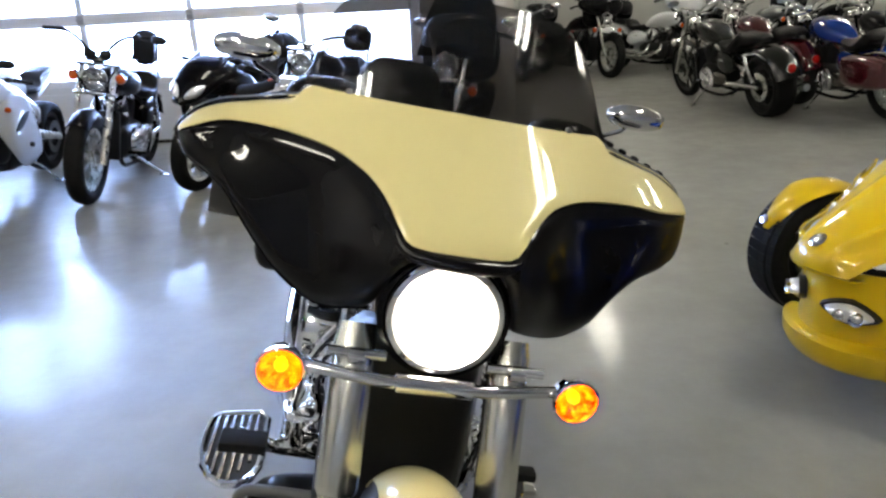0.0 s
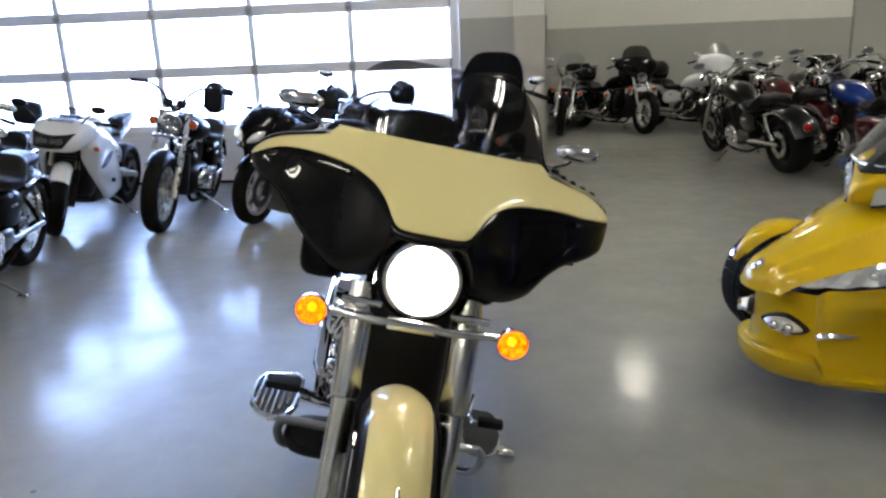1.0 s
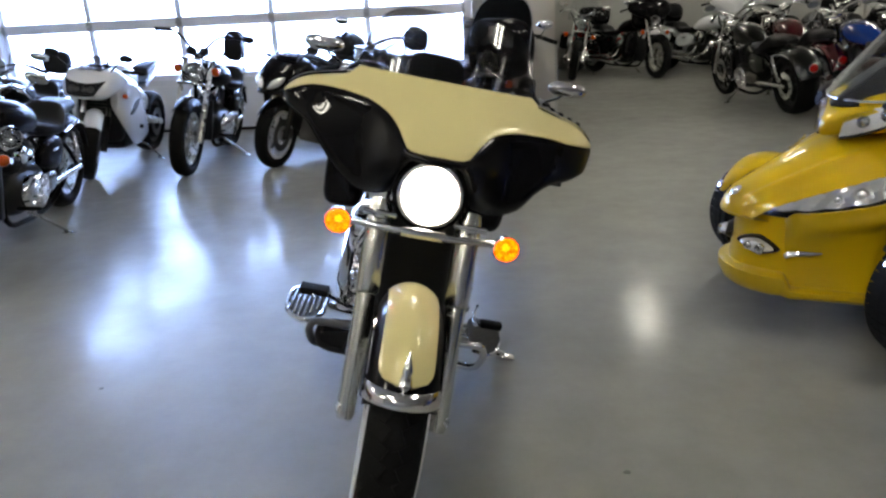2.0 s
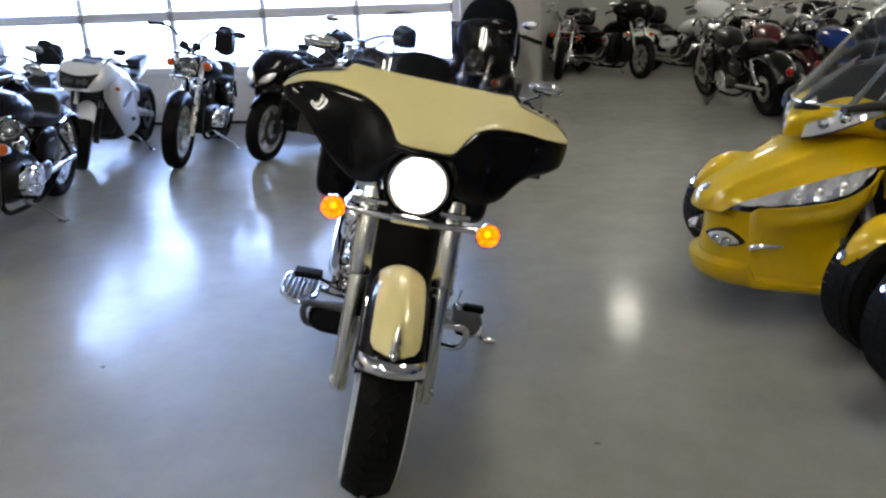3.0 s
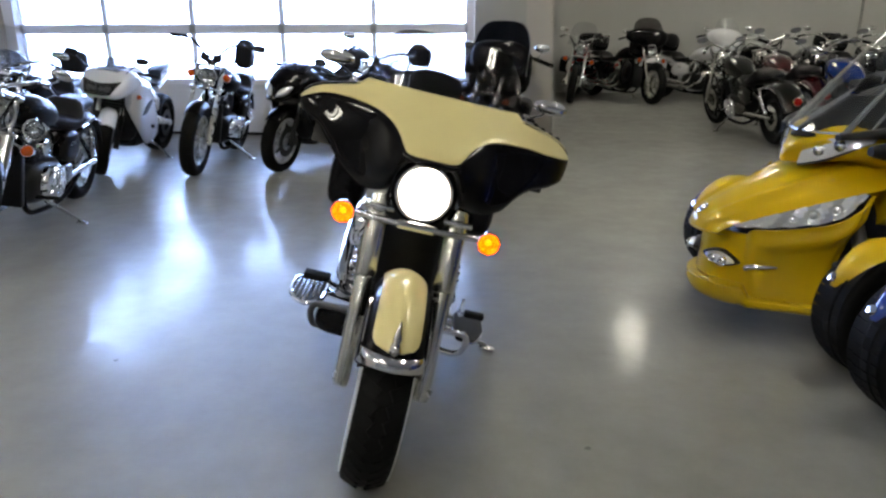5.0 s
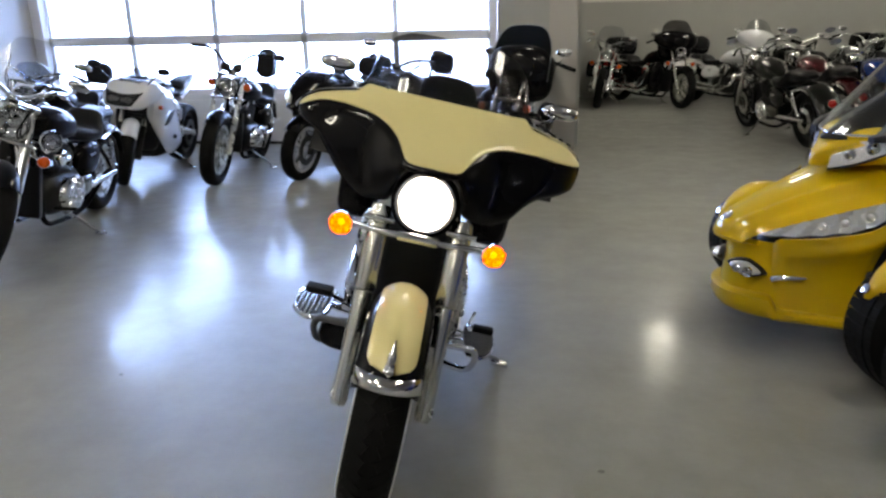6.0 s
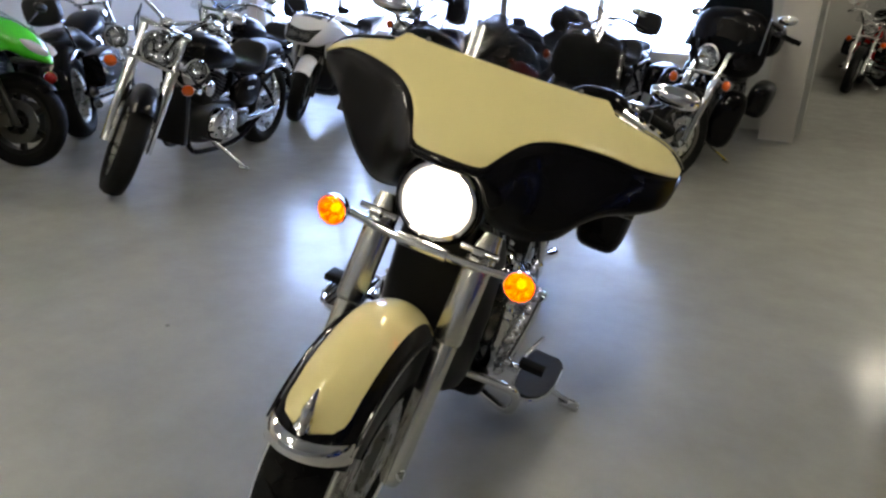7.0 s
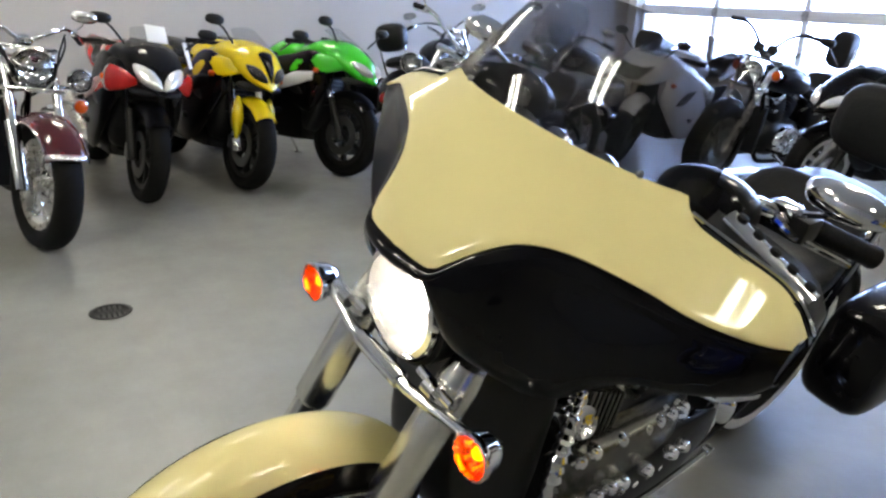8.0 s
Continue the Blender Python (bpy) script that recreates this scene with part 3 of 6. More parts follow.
def side_stand(bike, y, foot_x, lean, z0=0.27):
    fz = foot_x * math.tan(radians(lean)) + 0.008
    bm = shape()
    tube(bm, [(0.12, y - 0.06, z0), (0.2, y - 0.03, z0 - 0.05), (foot_x - 0.02, y, fz + 0.012)], [0.014, 0.012, 0.010], 8)
    box(bm, (foot_x - 0.05, y - 0.02, fz - 0.006), (foot_x + 0.02, y + 0.025, fz + 0.008), 0.004)
    return part("side_stand", bm, CHROME, bike)


def steered(parts, angle, y, z, rake):
    """Turn the front end of a machine about its raked steering head through (y, z); angle in degrees towards its left."""
    turn = Matrix.Translation((0, y, z)) @ Matrix.Rotation(radians(angle), 4, Vector((0, rake, 1)).normalized()) @ Matrix.Translation((0, -y, -z))
    for p in parts:
        for o in (p, *p.children_recursive):
            o.data.transform(turn)


def leaned(x, y, yaw, lean):
    """A machine standing on its side stand: heading towards -y before the turn, leaning to its own left."""
    return pose(x, y, 0) @ pose(0, 0, 0, 0, 0, yaw) @ pose(0, 0, 0, 0, lean, 0)


# ---- the cream and black touring motorcycle ----
def touring_bike():
    LEAN = 13.7
    b = anchor("touring_motorcycle", leaned(-0.113, 0.28, 7.2, LEAN), "cream and black touring motorcycle on its stand, headlamp and signals lit", "motorcycle")
    ax_y, ax_z, R = -0.01, 0.307, 0.307
    w = wheel(b, ax_y, ax_z, R, 0.148, 0.215, "ten", stripe=True)
    tread(w, ax_y, ax_z, R - 0.002, 0.140)
    # forks
    fork = lambda z: -0.008 + 0.478 * (z - 0.30)
    for s in (-1, 1):
        x = 0.125 * s
        f = part("fork_leg", tube(shape(), [(x, fork(0.275), 0.275), (x, fork(0.29), 0.29), (x, fork(0.58), 0.58), (x, fork(0.585), 0.585)], [0.02, 0.026, 0.028, 0.02], 18), FORKS, b)
        part("fork_cover", tube(shape(), [(x, fork(0.583), 0.583), (x, fork(0.59), 0.59), (x, fork(0.79), 0.79), (x, fork(0.82), 0.82)], [0.03, 0.034, 0.035, 0.030], 20), FORKS, f)
        bm = shape()
        lathe(bm, [(0.001, -0.016), (0.012, -0.014), (0.014, 0.0), (0.014, 0.014), (0.008, 0.018)], Matrix.Translation((x + 0.010 * s, ax_y - 0.004, ax_z)) @ SIDEWAYS, 14)
        part("axle_cap", bm, SATIN, f)
    # front fender: cream crown, black flanks, chrome edge and ornament
    fr = 0.352
    flank = fender(b, ax_y, ax_z, fr, 0.178, 34, 148, BLACK, "front_fender", 0.075, wrap=84)

    def crown(u, v):
        a = radians(41 + 101 * u)
        width = 47 * min(1.0, math.sqrt(max(0.02, 1 - (1 - min(1, u / 0.10)) ** 2)))
        p = radians(-width + 2 * width * v)
        rr = fr + 0.0045 - 0.075 * (1 - math.cos(p)) * 1.2
        return (0.178 / 2 * math.sin(p) / math.sin(radians(84)), ax_y - rr * math.cos(a), ax_z + rr * math.sin(a))
    part("fender_panel", sheet(shape(), crown, 30, 14, 0.002), CREAM, flank, "cream painted crown of the fender", 60)

    def lip(u, v):
        p = radians(-86 + 172 * v)
        a = radians(33 + 6.0 * u + 9 * (1 - math.cos(p)) * (0.6 + 0.4 * u))
        rr = fr + 0.006 + 0.007 * math.sin(math.pi * u) - 0.075 * (1 - math.cos(p)) * 1.2
        return (0.186 / 2 * math.sin(p), ax_y - rr * math.cos(a), ax_z + rr * math.sin(a))
    part("fender_trim", sheet(shape(), lip, 6, 22, 0.003), CHROME, flank, "chrome fender edge", 60)
    for s in (-1, 1):
        line = [(s * 0.089, ax_y - 0.285 * math.cos(radians(a)), ax_z + 0.285 * math.sin(radians(a))) for a in range(48, 132, 7)]
        part("fender_strip", tube(shape(), line, 0.004, 6), CHROME, flank)
        def skirt(u, v, s=s):
            a = radians(40 + 104 * u)
            low = 0.205 - 0.020 * math.sin(math.pi * min(1, max(0, u)))
            r = 0.296 + (low - 0.296) * v
            return (s * (0.0905 + 0.004 * math.sin(math.pi * v)), ax_y - r * math.cos(a), ax_z + r * math.sin(a))
        part("fender_skirt", sheet(shape(), skirt, 22, 6, 0.004), BLACK, flank, "deep black fender side", 60)
        hem = [skirt(k / 16, 1.0) for k in range(17)]
        part("fender_hem", tube(shape(), hem, 0.004, 6), BLACK, flank)
    bm = shape()
    spine = [(0, ax_y - r * math.cos(radians(q)), ax_z + r * math.sin(radians(q))) for q, r in ((42, fr + 0.008), (43.5, fr + 0.013), (45, fr + 0.018), (46.5, fr + 0.023), (48.5, fr + 0.028), (51, fr + 0.033), (53, fr + 0.036))]
    tube(bm, spine, [0.005, 0.013, 0.010, 0.013, 0.009, 0.005, 0.002], 12)
    base = [(0, ax_y - r * math.cos(radians(q)), ax_z + r * math.sin(radians(q))) for q, r in ((40, fr + 0.004), (41.5, fr + 0.008), (45, fr + 0.009), (48, fr + 0.006))]
    tube(bm, base, [0.006, 0.018, 0.014, 0.003], 14)
    part("fender_ornament", bm, CHROME, flank)
    # headlamp
    hz, hy = 0.867, 0.204
    aim = (0, -1, 0.02)
    nac = Matrix.Translation((0, hy, hz)) @ Vector(aim).to_track_quat("Z", "Y").to_matrix().to_4x4()
    bm = shape()
    lathe(bm, [(0.02, -0.16), (0.07, -0.14), (0.098, -0.08), (0.106, -0.02), (0.104, 0.008), (0.096, 0.012), (0.09, 0.0), (0.084, -0.03), (0.060, -0.055), (0.012, -0.062)], nac, 40)
    head = part("headlamp", bm, BLACK, b)
    bm = shape()
    lathe(bm, [(0.088, 0.002), (0.094, 0.010), (0.090, 0.022), (0.081, 0.024), (0.079, 0.014)], nac, 40, closed=True)
    part("trim_ring", bm, CHROME, head, "chrome headlamp ring")
    bm = shape()
    lathe(bm, [(0.080, 0.014), (0.076, 0.004), (0.066, -0.018), (0.050, -0.036), (0.030, -0.047), (0.012, -0.051), (0.001, -0.051)], nac, 28, caps=(False, True))
    bowl = part("reflector", bm, HEAD_BOWL, head, "bright reflector bowl", 20)
    bm = shape()
    lathe(bm, [(0.010, -0.050), (0.020, -0.036), (0.027, -0.020), (0.024, -0.006), (0.014, 0.002), (0.001, 0.005)], nac, 20)
    part("bulb", bm, HEAD_BULB, bowl, "glowing white bulb")
    def dome(u, v):
        r, a = 0.0795 * v, 2 * math.pi * u
        flute = 0.0012 * math.cos(26 * r / 0.0795 * math.cos(a)) * (1 - v)
        return nac @ Vector((r * math.cos(a), r * math.sin(a), 0.033 - 0.019 * v * v + flute))
    part("lens", sheet(shape(), dome, 40, 10, 0.002), LENS, head, "clear fluted headlamp glass", 60)
    # signal bar
    bz, by = 0.762, 0.172
    bar = part("signal_bar", tube(shape(), [(-0.20, by + 0.02, bz), (-0.08, by - 0.005, bz), (0.08, by - 0.005, bz), (0.20, by + 0.02, bz)], 0.0105, 14), CHROME, b)
    part("sleeve", tube(shape(), [(-0.062, by - 0.005, bz), (-0.06, by - 0.005, bz), (0.06, by - 0.005, bz), (0.062, by - 0.005, bz)], [0.011, 0.0155, 0.0155, 0.011], 14), CHROME, bar)
    for s in (-1, 1):
        pod = lamp_pod(bar, (0.2335 * s, by + 0.006, bz - 0.003), 0.0355, 0.045, AMBER, CHROME, "turn_signal", (0, -1, 0), "lens", "lit amber turn signal in a chrome shell")
        at = Matrix.Translation((0.2335 * s, by + 0.006, bz - 0.003)) @ Matrix.Rotation(radians(90), 4, "X")
        bm = shape()

        def flutes(u, v, at=at):
            a, r = 2 * math.pi * u, 0.0335 * (1 - v) + 0.001
            return at @ Vector((r * math.cos(a), r * math.sin(a), 0.004 - 0.033 * (1 - (1 - v) ** 2.2) + 0.005 * math.cos(7 * a) * math.sin(math.pi * v)))
        sheet(bm, flutes, 42, 8, -0.001)
        bowl = part("reflector", bm, AMBER_BOWL, pod)
        bm = shape()
        lathe(bm, [(0.004, -0.028), (0.009, -0.020), (0.0115, -0.010), (0.009, -0.002), (0.001, 0.002)], at, 12)
        part("bulb", bm, AMBER_BULB, bowl, "glowing bulb")
    for s in (-1, 1):
        bm = shape()
        tube(bm, [(0.08 * s, 0.185, 0.795), (0.17 * s, 0.178, 0.798)], 0.0085, 10)
        lathe(bm, [(0.013, -0.012), (0.013, 0.012)], Matrix.Translation((0.125 * s, 0.172, 0.797)) @ SIDEWAYS, 12)
        part("lamp_bracket", bm, CHROME, b)

    # fairing
    top = steps_of([(0.0, 1.152), (0.12, 1.151), (0.22, 1.149), (0.26, 1.146), (0.275, 1.126), (0.33, 1.110), (0.40, 1.090), (0.44, 1.068), (0.462, 1.045)])
    edge = steps_of([(0.0, 0.980), (0.078, 0.983), (0.095, 1.000), (0.115, 1.024), (0.15, 1.049), (0.21, 1.062), (0.30, 1.060), (0.386, 1.047), (0.44, 1.040), (0.462, 1.036)])
    bottom_l = steps_of([(0.0, 0.973), (0.05, 0.965), (0.085, 0.93), (0.11, 0.850), (0.14, 0.830), (0.20, 0.825), (0.235, 0.835), (0.265, 0.852), (0.30, 0.895), (0.34, 0.924), (0.40, 0.937), (0.44, 0.951), (0.456, 0.960), (0.462, 0.978)])
    bottom_r = steps_of([(0.0, 0.973), (0.05, 0.965), (0.085, 0.93), (0.11, 0.850), (0.14, 0.828), (0.20, 0.822), (0.235, 0.840), (0.275, 0.868), (0.32, 0.914), (0.37, 0.968), (0.42, 0.988), (0.45, 1.000), (0.462, 1.012)])

    def bottom(x):
        return bottom_l(x) if x > 0 else bottom_r(-x)

    def tip(ax):
        return 0.030 * (1 - math.sqrt(max(0.0, 1 - (max(0.0, ax - 0.425) / 0.0365) ** 2)))

    def face(x, z):
        ax = abs(x)
        h = z - 0.985
        rise = 1.38 * h if h > 0 else 0.12 * h
        rise = rise if abs(h) > 0.03 else (1.38 * (h + 0.03) ** 2 / 0.12 + 0.12 * h * (0.03 - h) / 0.06)
        return 0.148 + rise + 1.98 * ax ** 3 + 0.45 * ax * ax * min(1, max(0, (z - 1.05) / 0.1)) + tip(ax)

    edge_r = steps_of([(0.0, 0.980), (0.078, 0.984), (0.095, 1.003), (0.115, 1.030), (0.15, 1.057), (0.21, 1.078), (0.30, 1.083), (0.386, 1.073), (0.44, 1.050), (0.462, 1.036)])

    def rim(x):
        return edge(x) if x > 0 else edge_r(-x)

    def hollow(x, z):
        """Depth of the black wings: they step back below the cream panel's lip."""
        ax = abs(x)
        hi = rim(x)
        v = min(1, max(0, (z - bottom(x)) / max(0.01, hi - bottom(x))))
        ramp = min(1, max(0, (ax - 0.06) / 0.08))
        foot = (0.224 if x > 0 else 0.255) + 1.98 * ax ** 3 + tip(ax)
        near = face(x, hi) + 0.012 * min(1, ax / 0.08)
        swell = 0.012 * math.sin(math.pi * v) ** 0.7 + 0.004 * math.exp(-((v - 0.9) / 0.06) ** 2)
        lobe = (0.044 if x > 0 else 0.046) * math.exp(-((ax - 0.125) / 0.05) ** 2) * math.sin(math.pi * v ** 0.9) ** 0.8
        return near - lobe + ramp * ((foot - near) * (1 - v) ** 1.2 - swell + 0.022 * max(0, 1 - v / 0.18) ** 2)

    def cream(u, v):
        x = 0.460 * (2 * u - 1)
        z = rim(x) + (top(abs(x)) - rim(x)) * v
        crease = 0.005 * math.exp(-(v / 0.06) ** 2)
        roll = 0.02 * max(0, (v - 0.9) / 0.1) ** 2 if abs(x) > 0.27 else 0
        return (x, face(x, z) + crease * min(1, abs(x) / 0.08) + roll, z)

    def black(u, v):
        x = 0.460 * (2 * u - 1)
        lo, hi = bottom(x), rim(x)
        z = lo + (hi - lo) * v
        return (x, hollow(x, z), z)
    shell = part("fairing", sheet(shape(), black, 76, 22, -0.008), BLACK, b, "gloss black fairing wings", 70)
    part("fairing_panel", sheet(shape(), cream, 76, 18, -0.006), CREAM, shell, "cream painted upper fairing", 70)
    for s in (-1, 1):
        def side(u, v, s=s):
            ts = [(q, bottom(s * q) + 0.004) for q in (0.115, 0.15, 0.20, 0.235, 0.265, 0.30, 0.34, 0.37, 0.40, 0.43, 0.45, 0.459)] + [(0.464, 1.0 if s > 0 else 1.02), (0.466, 1.025), (0.464, 1.042), (0.44, 1.07), (0.38, 1.095), (0.29, 1.122)]
            line = smooth_line([(x, 0, z) for x, z in ts], 4)
            p = line[min(len(line) - 1, int(round(u * (len(line) - 1))))]
            y0 = hollow(s * p.x, p.z) if p.z < 1.03 else face(p.x, p.z) + 0.016
            deep = 0.58 - y0 if p.z < 1.03 else max(0.10, 0.58 - y0 - 1.2 * (p.z - 1.03))
            return (s * (p.x - 0.03 * v), y0 + deep * v, p.z + 0.004 * v)
        part("fairing_edge", sheet(shape(), side, 48, 6, 0.004), BLACK, shell, "", 70)
        line = smooth_line([(s * x, face(x, z) + 0.022, z + 0.003) for x, z in ((0.27, 1.128), (0.33, 1.112), (0.40, 1.092), (0.44, 1.07), (0.462, 1.045))], 5)
        part("edge_trim", tube(shape(), line, 0.0035, 6), CHROME, shell)
    brow = smooth_line([(x, hollow(x, rim(x) - 0.012) - (-0.006 if abs(x) > 0.07 else 0.006), rim(x) - 0.012) for x in (-0.10, -0.08, -0.045, 0.0, 0.045, 0.08, 0.10)], 5)
    n = len(brow) - 1
    part("brow", tube(shape(), brow, [0.003 + 0.009 * math.sin(math.pi * k / n) ** 0.7 for k in range(n + 1)], 12), BLACK, shell, "black lip over the headlamp", 70)
    # dash behind the screen, with a row of switches
    def dash(u, v):
        x = 0.40 * (2 * u - 1)
        z = 0.90 + (top(abs(x)) - 0.07 - 0.90) * v
        return (x, 0.47 + 0.25 * x * x - 0.06 * (1 - v), z)
    inner = part("dash", sheet(shape(), dash, 16, 8, 0.01), PLASTIC, shell)
    for x in (-0.16, -0.055, 0.055, 0.16):
        bm = shape()
        lathe(bm, [(0.036, -0.004), (0.04, 0.012), (0.036, 0.02), (0.03, 0.016)], Matrix.Translation((x, 0.50, 1.07)) @ Matrix.Rotation(radians(-80), 4, "X"), 20)
        part("gauge", bm, CHROME, inner)
    bm = shape()
    for s in (1,):
        tube(bm, [(s * 0.285, 0.50, 1.118), (s * 0.43, 0.51, 1.068)], 0.017, 10)
    rail = part("switch_rail", bm, CHROME, inner)
    for k in range(5):
        t = (k + 0.5) / 5
        p = Vector((0.285, 0.50, 1.118)).lerp(Vector((0.43, 0.51, 1.068)), t)
        bm = shape()
        lathe(bm, [(0.009, 0.010), (0.008, 0.021), (0.004, 0.023)], Matrix.Translation(p) @ Matrix.Rotation(radians(20), 4, "Y"), 12)
        part("switch", bm, RUBBER, rail)
    for x, z in ((-0.19, 1.152), (0.0, 1.176), (0.19, 1.152)):
        bm = shape()
        lathe(bm, [(0.006, 0.0), (0.006, 0.003), (0.002, 0.005)], Matrix.Translation((x, face(x, z) - 0.001, z)) @ Matrix.Rotation(radians(55), 4, "X"), 10)
        part("screw", bm, STEEL, shell)

    for s in (-1, 1):
        bm = shape()
        loft(bm, [(s * 0.22, 0.49, 1.09, 0.05, 0.03), (s * 0.225, 0.52, 1.105, 0.075, 0.05), (s * 0.225, 0.58, 1.105, 0.07, 0.045), (s * 0.22, 0.63, 1.09, 0.04, 0.025)], 20, 2.4)
        part("speaker_pod", bm, BLACK, inner)
    part("fluid_reservoir", box(shape(), (0.27, 0.615, 1.085), (0.35, 0.665, 1.125), 0.01), PLASTIC, b)
    # smoked windscreen
    def screen(u, v):
        x = 0.272 * (2 * u - 1)
        q = abs(x) / 0.272
        base = top(min(0.26, abs(x))) - 0.006
        h = 0.175 * (1 - q ** 5) ** 0.5 + 0.012
        y0 = face(min(abs(x), 0.26), base) + 0.012
        bow = 0.35 * x * x * v
        return (x * (1 - 0.04 * v), y0 + 0.72 * h * v + bow - 0.012 * math.sin(math.pi * v), base + h * v)
    scr = part("windscreen", sheet(shape(), screen, 40, 14, 0.0015), SMOKE, b, "smoked tinted windscreen", 70)
    scr.visible_shadow = False
    # bars and mirrors
    grip_bar(b, [(0.03, 0.50, 1.06), (0.16, 0.52, 1.10), (0.28, 0.60, 1.12), (0.40, 0.76, 1.07)], 0.14, mirror_at=(0.385, 0.60, 1.178), size=0.85)
    # frame, cover plate between the forks
    bm = shape()
    loft(bm, [(0, 0.27, 0.86, 0.085, 0.03), (0, 0.30, 0.62, 0.105, 0.16), (0, 0.36, 0.54, 0.125, 0.24), (0, 0.42, 0.50, 0.145, 0.26), (0, 0.47, 0.49, 0.15, 0.26), (0, 0.49, 0.49, 0.13, 0.22)], 16, 5)
    part("radiator_cover", bm, PLASTIC, b, "black cover plate between the forks")
    bm = shape()
    for s in (-1, 1):
        tube(bm, smooth_line([(0.03 * s, 0.33, 0.93), (0.07 * s, 0.42, 0.6), (0.09 * s, 0.47, 0.28), (0.11 * s, 0.65, 0.17), (0.12 * s, 1.1, 0.17), (0.12 * s, 1.45, 0.30), (0.10 * s, 1.75, 0.60)], 5), 0.02, 10)
        tube(bm, smooth_line([(0.03 * s, 0.40, 0.90), (0.05 * s, 0.8, 0.78), (0.09 * s, 1.3, 0.66)], 4), 0.018, 8)
    part("frame", bm, BLACK, b)
    vt = vtwin(b, 0.80, 0.33, SATIN, 1.1, IRON)
    # bright work on the left of the engine: cam cover with a row of cap nuts, guard, hoses, linkage
    bm = shape()
    loft(bm, [(0.125, 0.54, 0.42, 0.02, 0.05), (0.145, 0.60, 0.42, 0.04, 0.085), (0.15, 0.76, 0.42, 0.045, 0.09), (0.145, 0.90, 0.42, 0.04, 0.08), (0.125, 0.98, 0.42, 0.02, 0.05)], 18, 2.8)
    cam_cover = part("cam_cover", bm, CAST, vt, "cast engine cover with a row of chrome cap nuts")
    for k in range(9):
        for z, x in ((0.487, 0.165), (0.345, 0.185), (0.40, 0.205), (0.255, 0.200)):
            if (k * 5 + int(z * 1000)) % 7 in (0, 3):
                continue
            bm = shape()
            lathe(bm, [(0.018, -0.004), (0.018, 0.012), (0.012, 0.021), (0.001, 0.024)], Matrix.Translation((x, 0.575 + 0.043 * k, z + 0.006 * math.sin(k))) @ Matrix.Rotation(radians(70), 4, "Y"), 10)
            part("cap_nut", bm, CHROME, cam_cover)
    for k in range(7):
        part("cooling_fin", box(shape(), (0.05, 0.57 + 0.018 * k, 0.50), (0.155, 0.577 + 0.018 * k, 0.66 - 0.008 * k), 0.002), CAST, vt)
    part("engine_guard", tube(shape(), smooth_line([(0.13, 0.56, 0.64), (0.17, 0.50, 0.62), (0.19, 0.47, 0.54), (0.19, 0.49, 0.42), (0.17, 0.57, 0.30), (0.11, 0.66, 0.21)], 9), [0.0185 - 0.005 * (k % 2) for k in range(46)], 12), CHROME, b, "ribbed chrome hose")
    part("intake_pipe", tube(shape(), smooth_line([(0.10, 0.80, 0.70), (0.155, 0.90, 0.62), (0.165, 1.02, 0.50), (0.17, 1.14, 0.44), (0.19, 1.26, 0.42)], 5), [0.02] * 11 + [0.018] * 10, 12), CHROME, vt)
    part("linkage_rod", tube(shape(), [(0.225, 0.62, 0.30), (0.228, 0.84, 0.315), (0.225, 1.04, 0.345)], 0.009, 8), CHROME, b)
    for y, z in ((0.62, 0.30), (1.04, 0.345)):
        bm = shape()
        lathe(bm, [(0.008, -0.014), (0.017, -0.010), (0.017, 0.010), (0.008, 0.014)], Matrix.Translation((0.226, y, z)) @ SIDEWAYS, 12)
        part("rod_end", bm, CHROME, b)
    for k in range(3):
        line = smooth_line([(0.06 + 0.02 * k, 0.36, 0.86), (0.10 + 0.015 * k, 0.43 + 0.02 * k, 0.74), (0.085 + 0.02 * k, 0.50, 0.62), (0.12, 0.60 + 0.05 * k, 0.55)], 5)
        part("cable", tube(shape(), line, 0.006, 7), RUBBER if k else CHROME, b)
    bm = shape()
    lathe(bm, [(0.010, -0.05), (0.02, -0.03), (0.034, 0.0), (0.037, 0.02), (0.031, 0.03), (0.014, 0.022)], Matrix.Translation((0.150, 0.54, 0.60)) @ Matrix.Rotation(radians(60), 4, "Y"), 24)
    part("horn", bm, CHROME, b)
    for s in (-1, 1):
        for k in range(3):
            bm = shape()
            loft(bm, [(s * 0.13, 1.02 + 0.09 * k, 0.34, 0.012, 0.03), (s * 0.155, 1.05 + 0.09 * k, 0.34, 0.022, 0.045), (s * 0.14, 1.09 + 0.09 * k, 0.34, 0.012, 0.03)], 12, 2.4)
            part("gearbox_cover", bm, CHROME, vt)
    # engine guards, boards, pedals
    for s in (-1, 1):
        if s < 0:
            for k in range(14):
                bm = shape()
                y, z = 0.56 + 0.045 * (k % 5), 0.36 + 0.075 * (k // 5) + 0.02 * (k % 2)
                lathe(bm, [(0.012, -0.006), (0.016, 0.004), (0.015, 0.018), (0.006, 0.026)], Matrix.Translation((-0.145 - 0.012 * (k % 3), y, z)) @ Matrix.Rotation(radians(-70 - 9 * (k % 4)), 4, "Y"), 10)
                part("cap_nut", bm, CHROME, b)
            for k in range(3):
                part("oil_line", tube(shape(), smooth_line([(-0.10 - 0.02 * k, 0.50 + 0.03 * k, 0.66), (-0.17 - 0.01 * k, 0.52 + 0.03 * k, 0.56), (-0.15, 0.58 + 0.03 * k, 0.44), (-0.19, 0.64, 0.36 - 0.03 * k)], 5), 0.009, 8), CHROME, b)
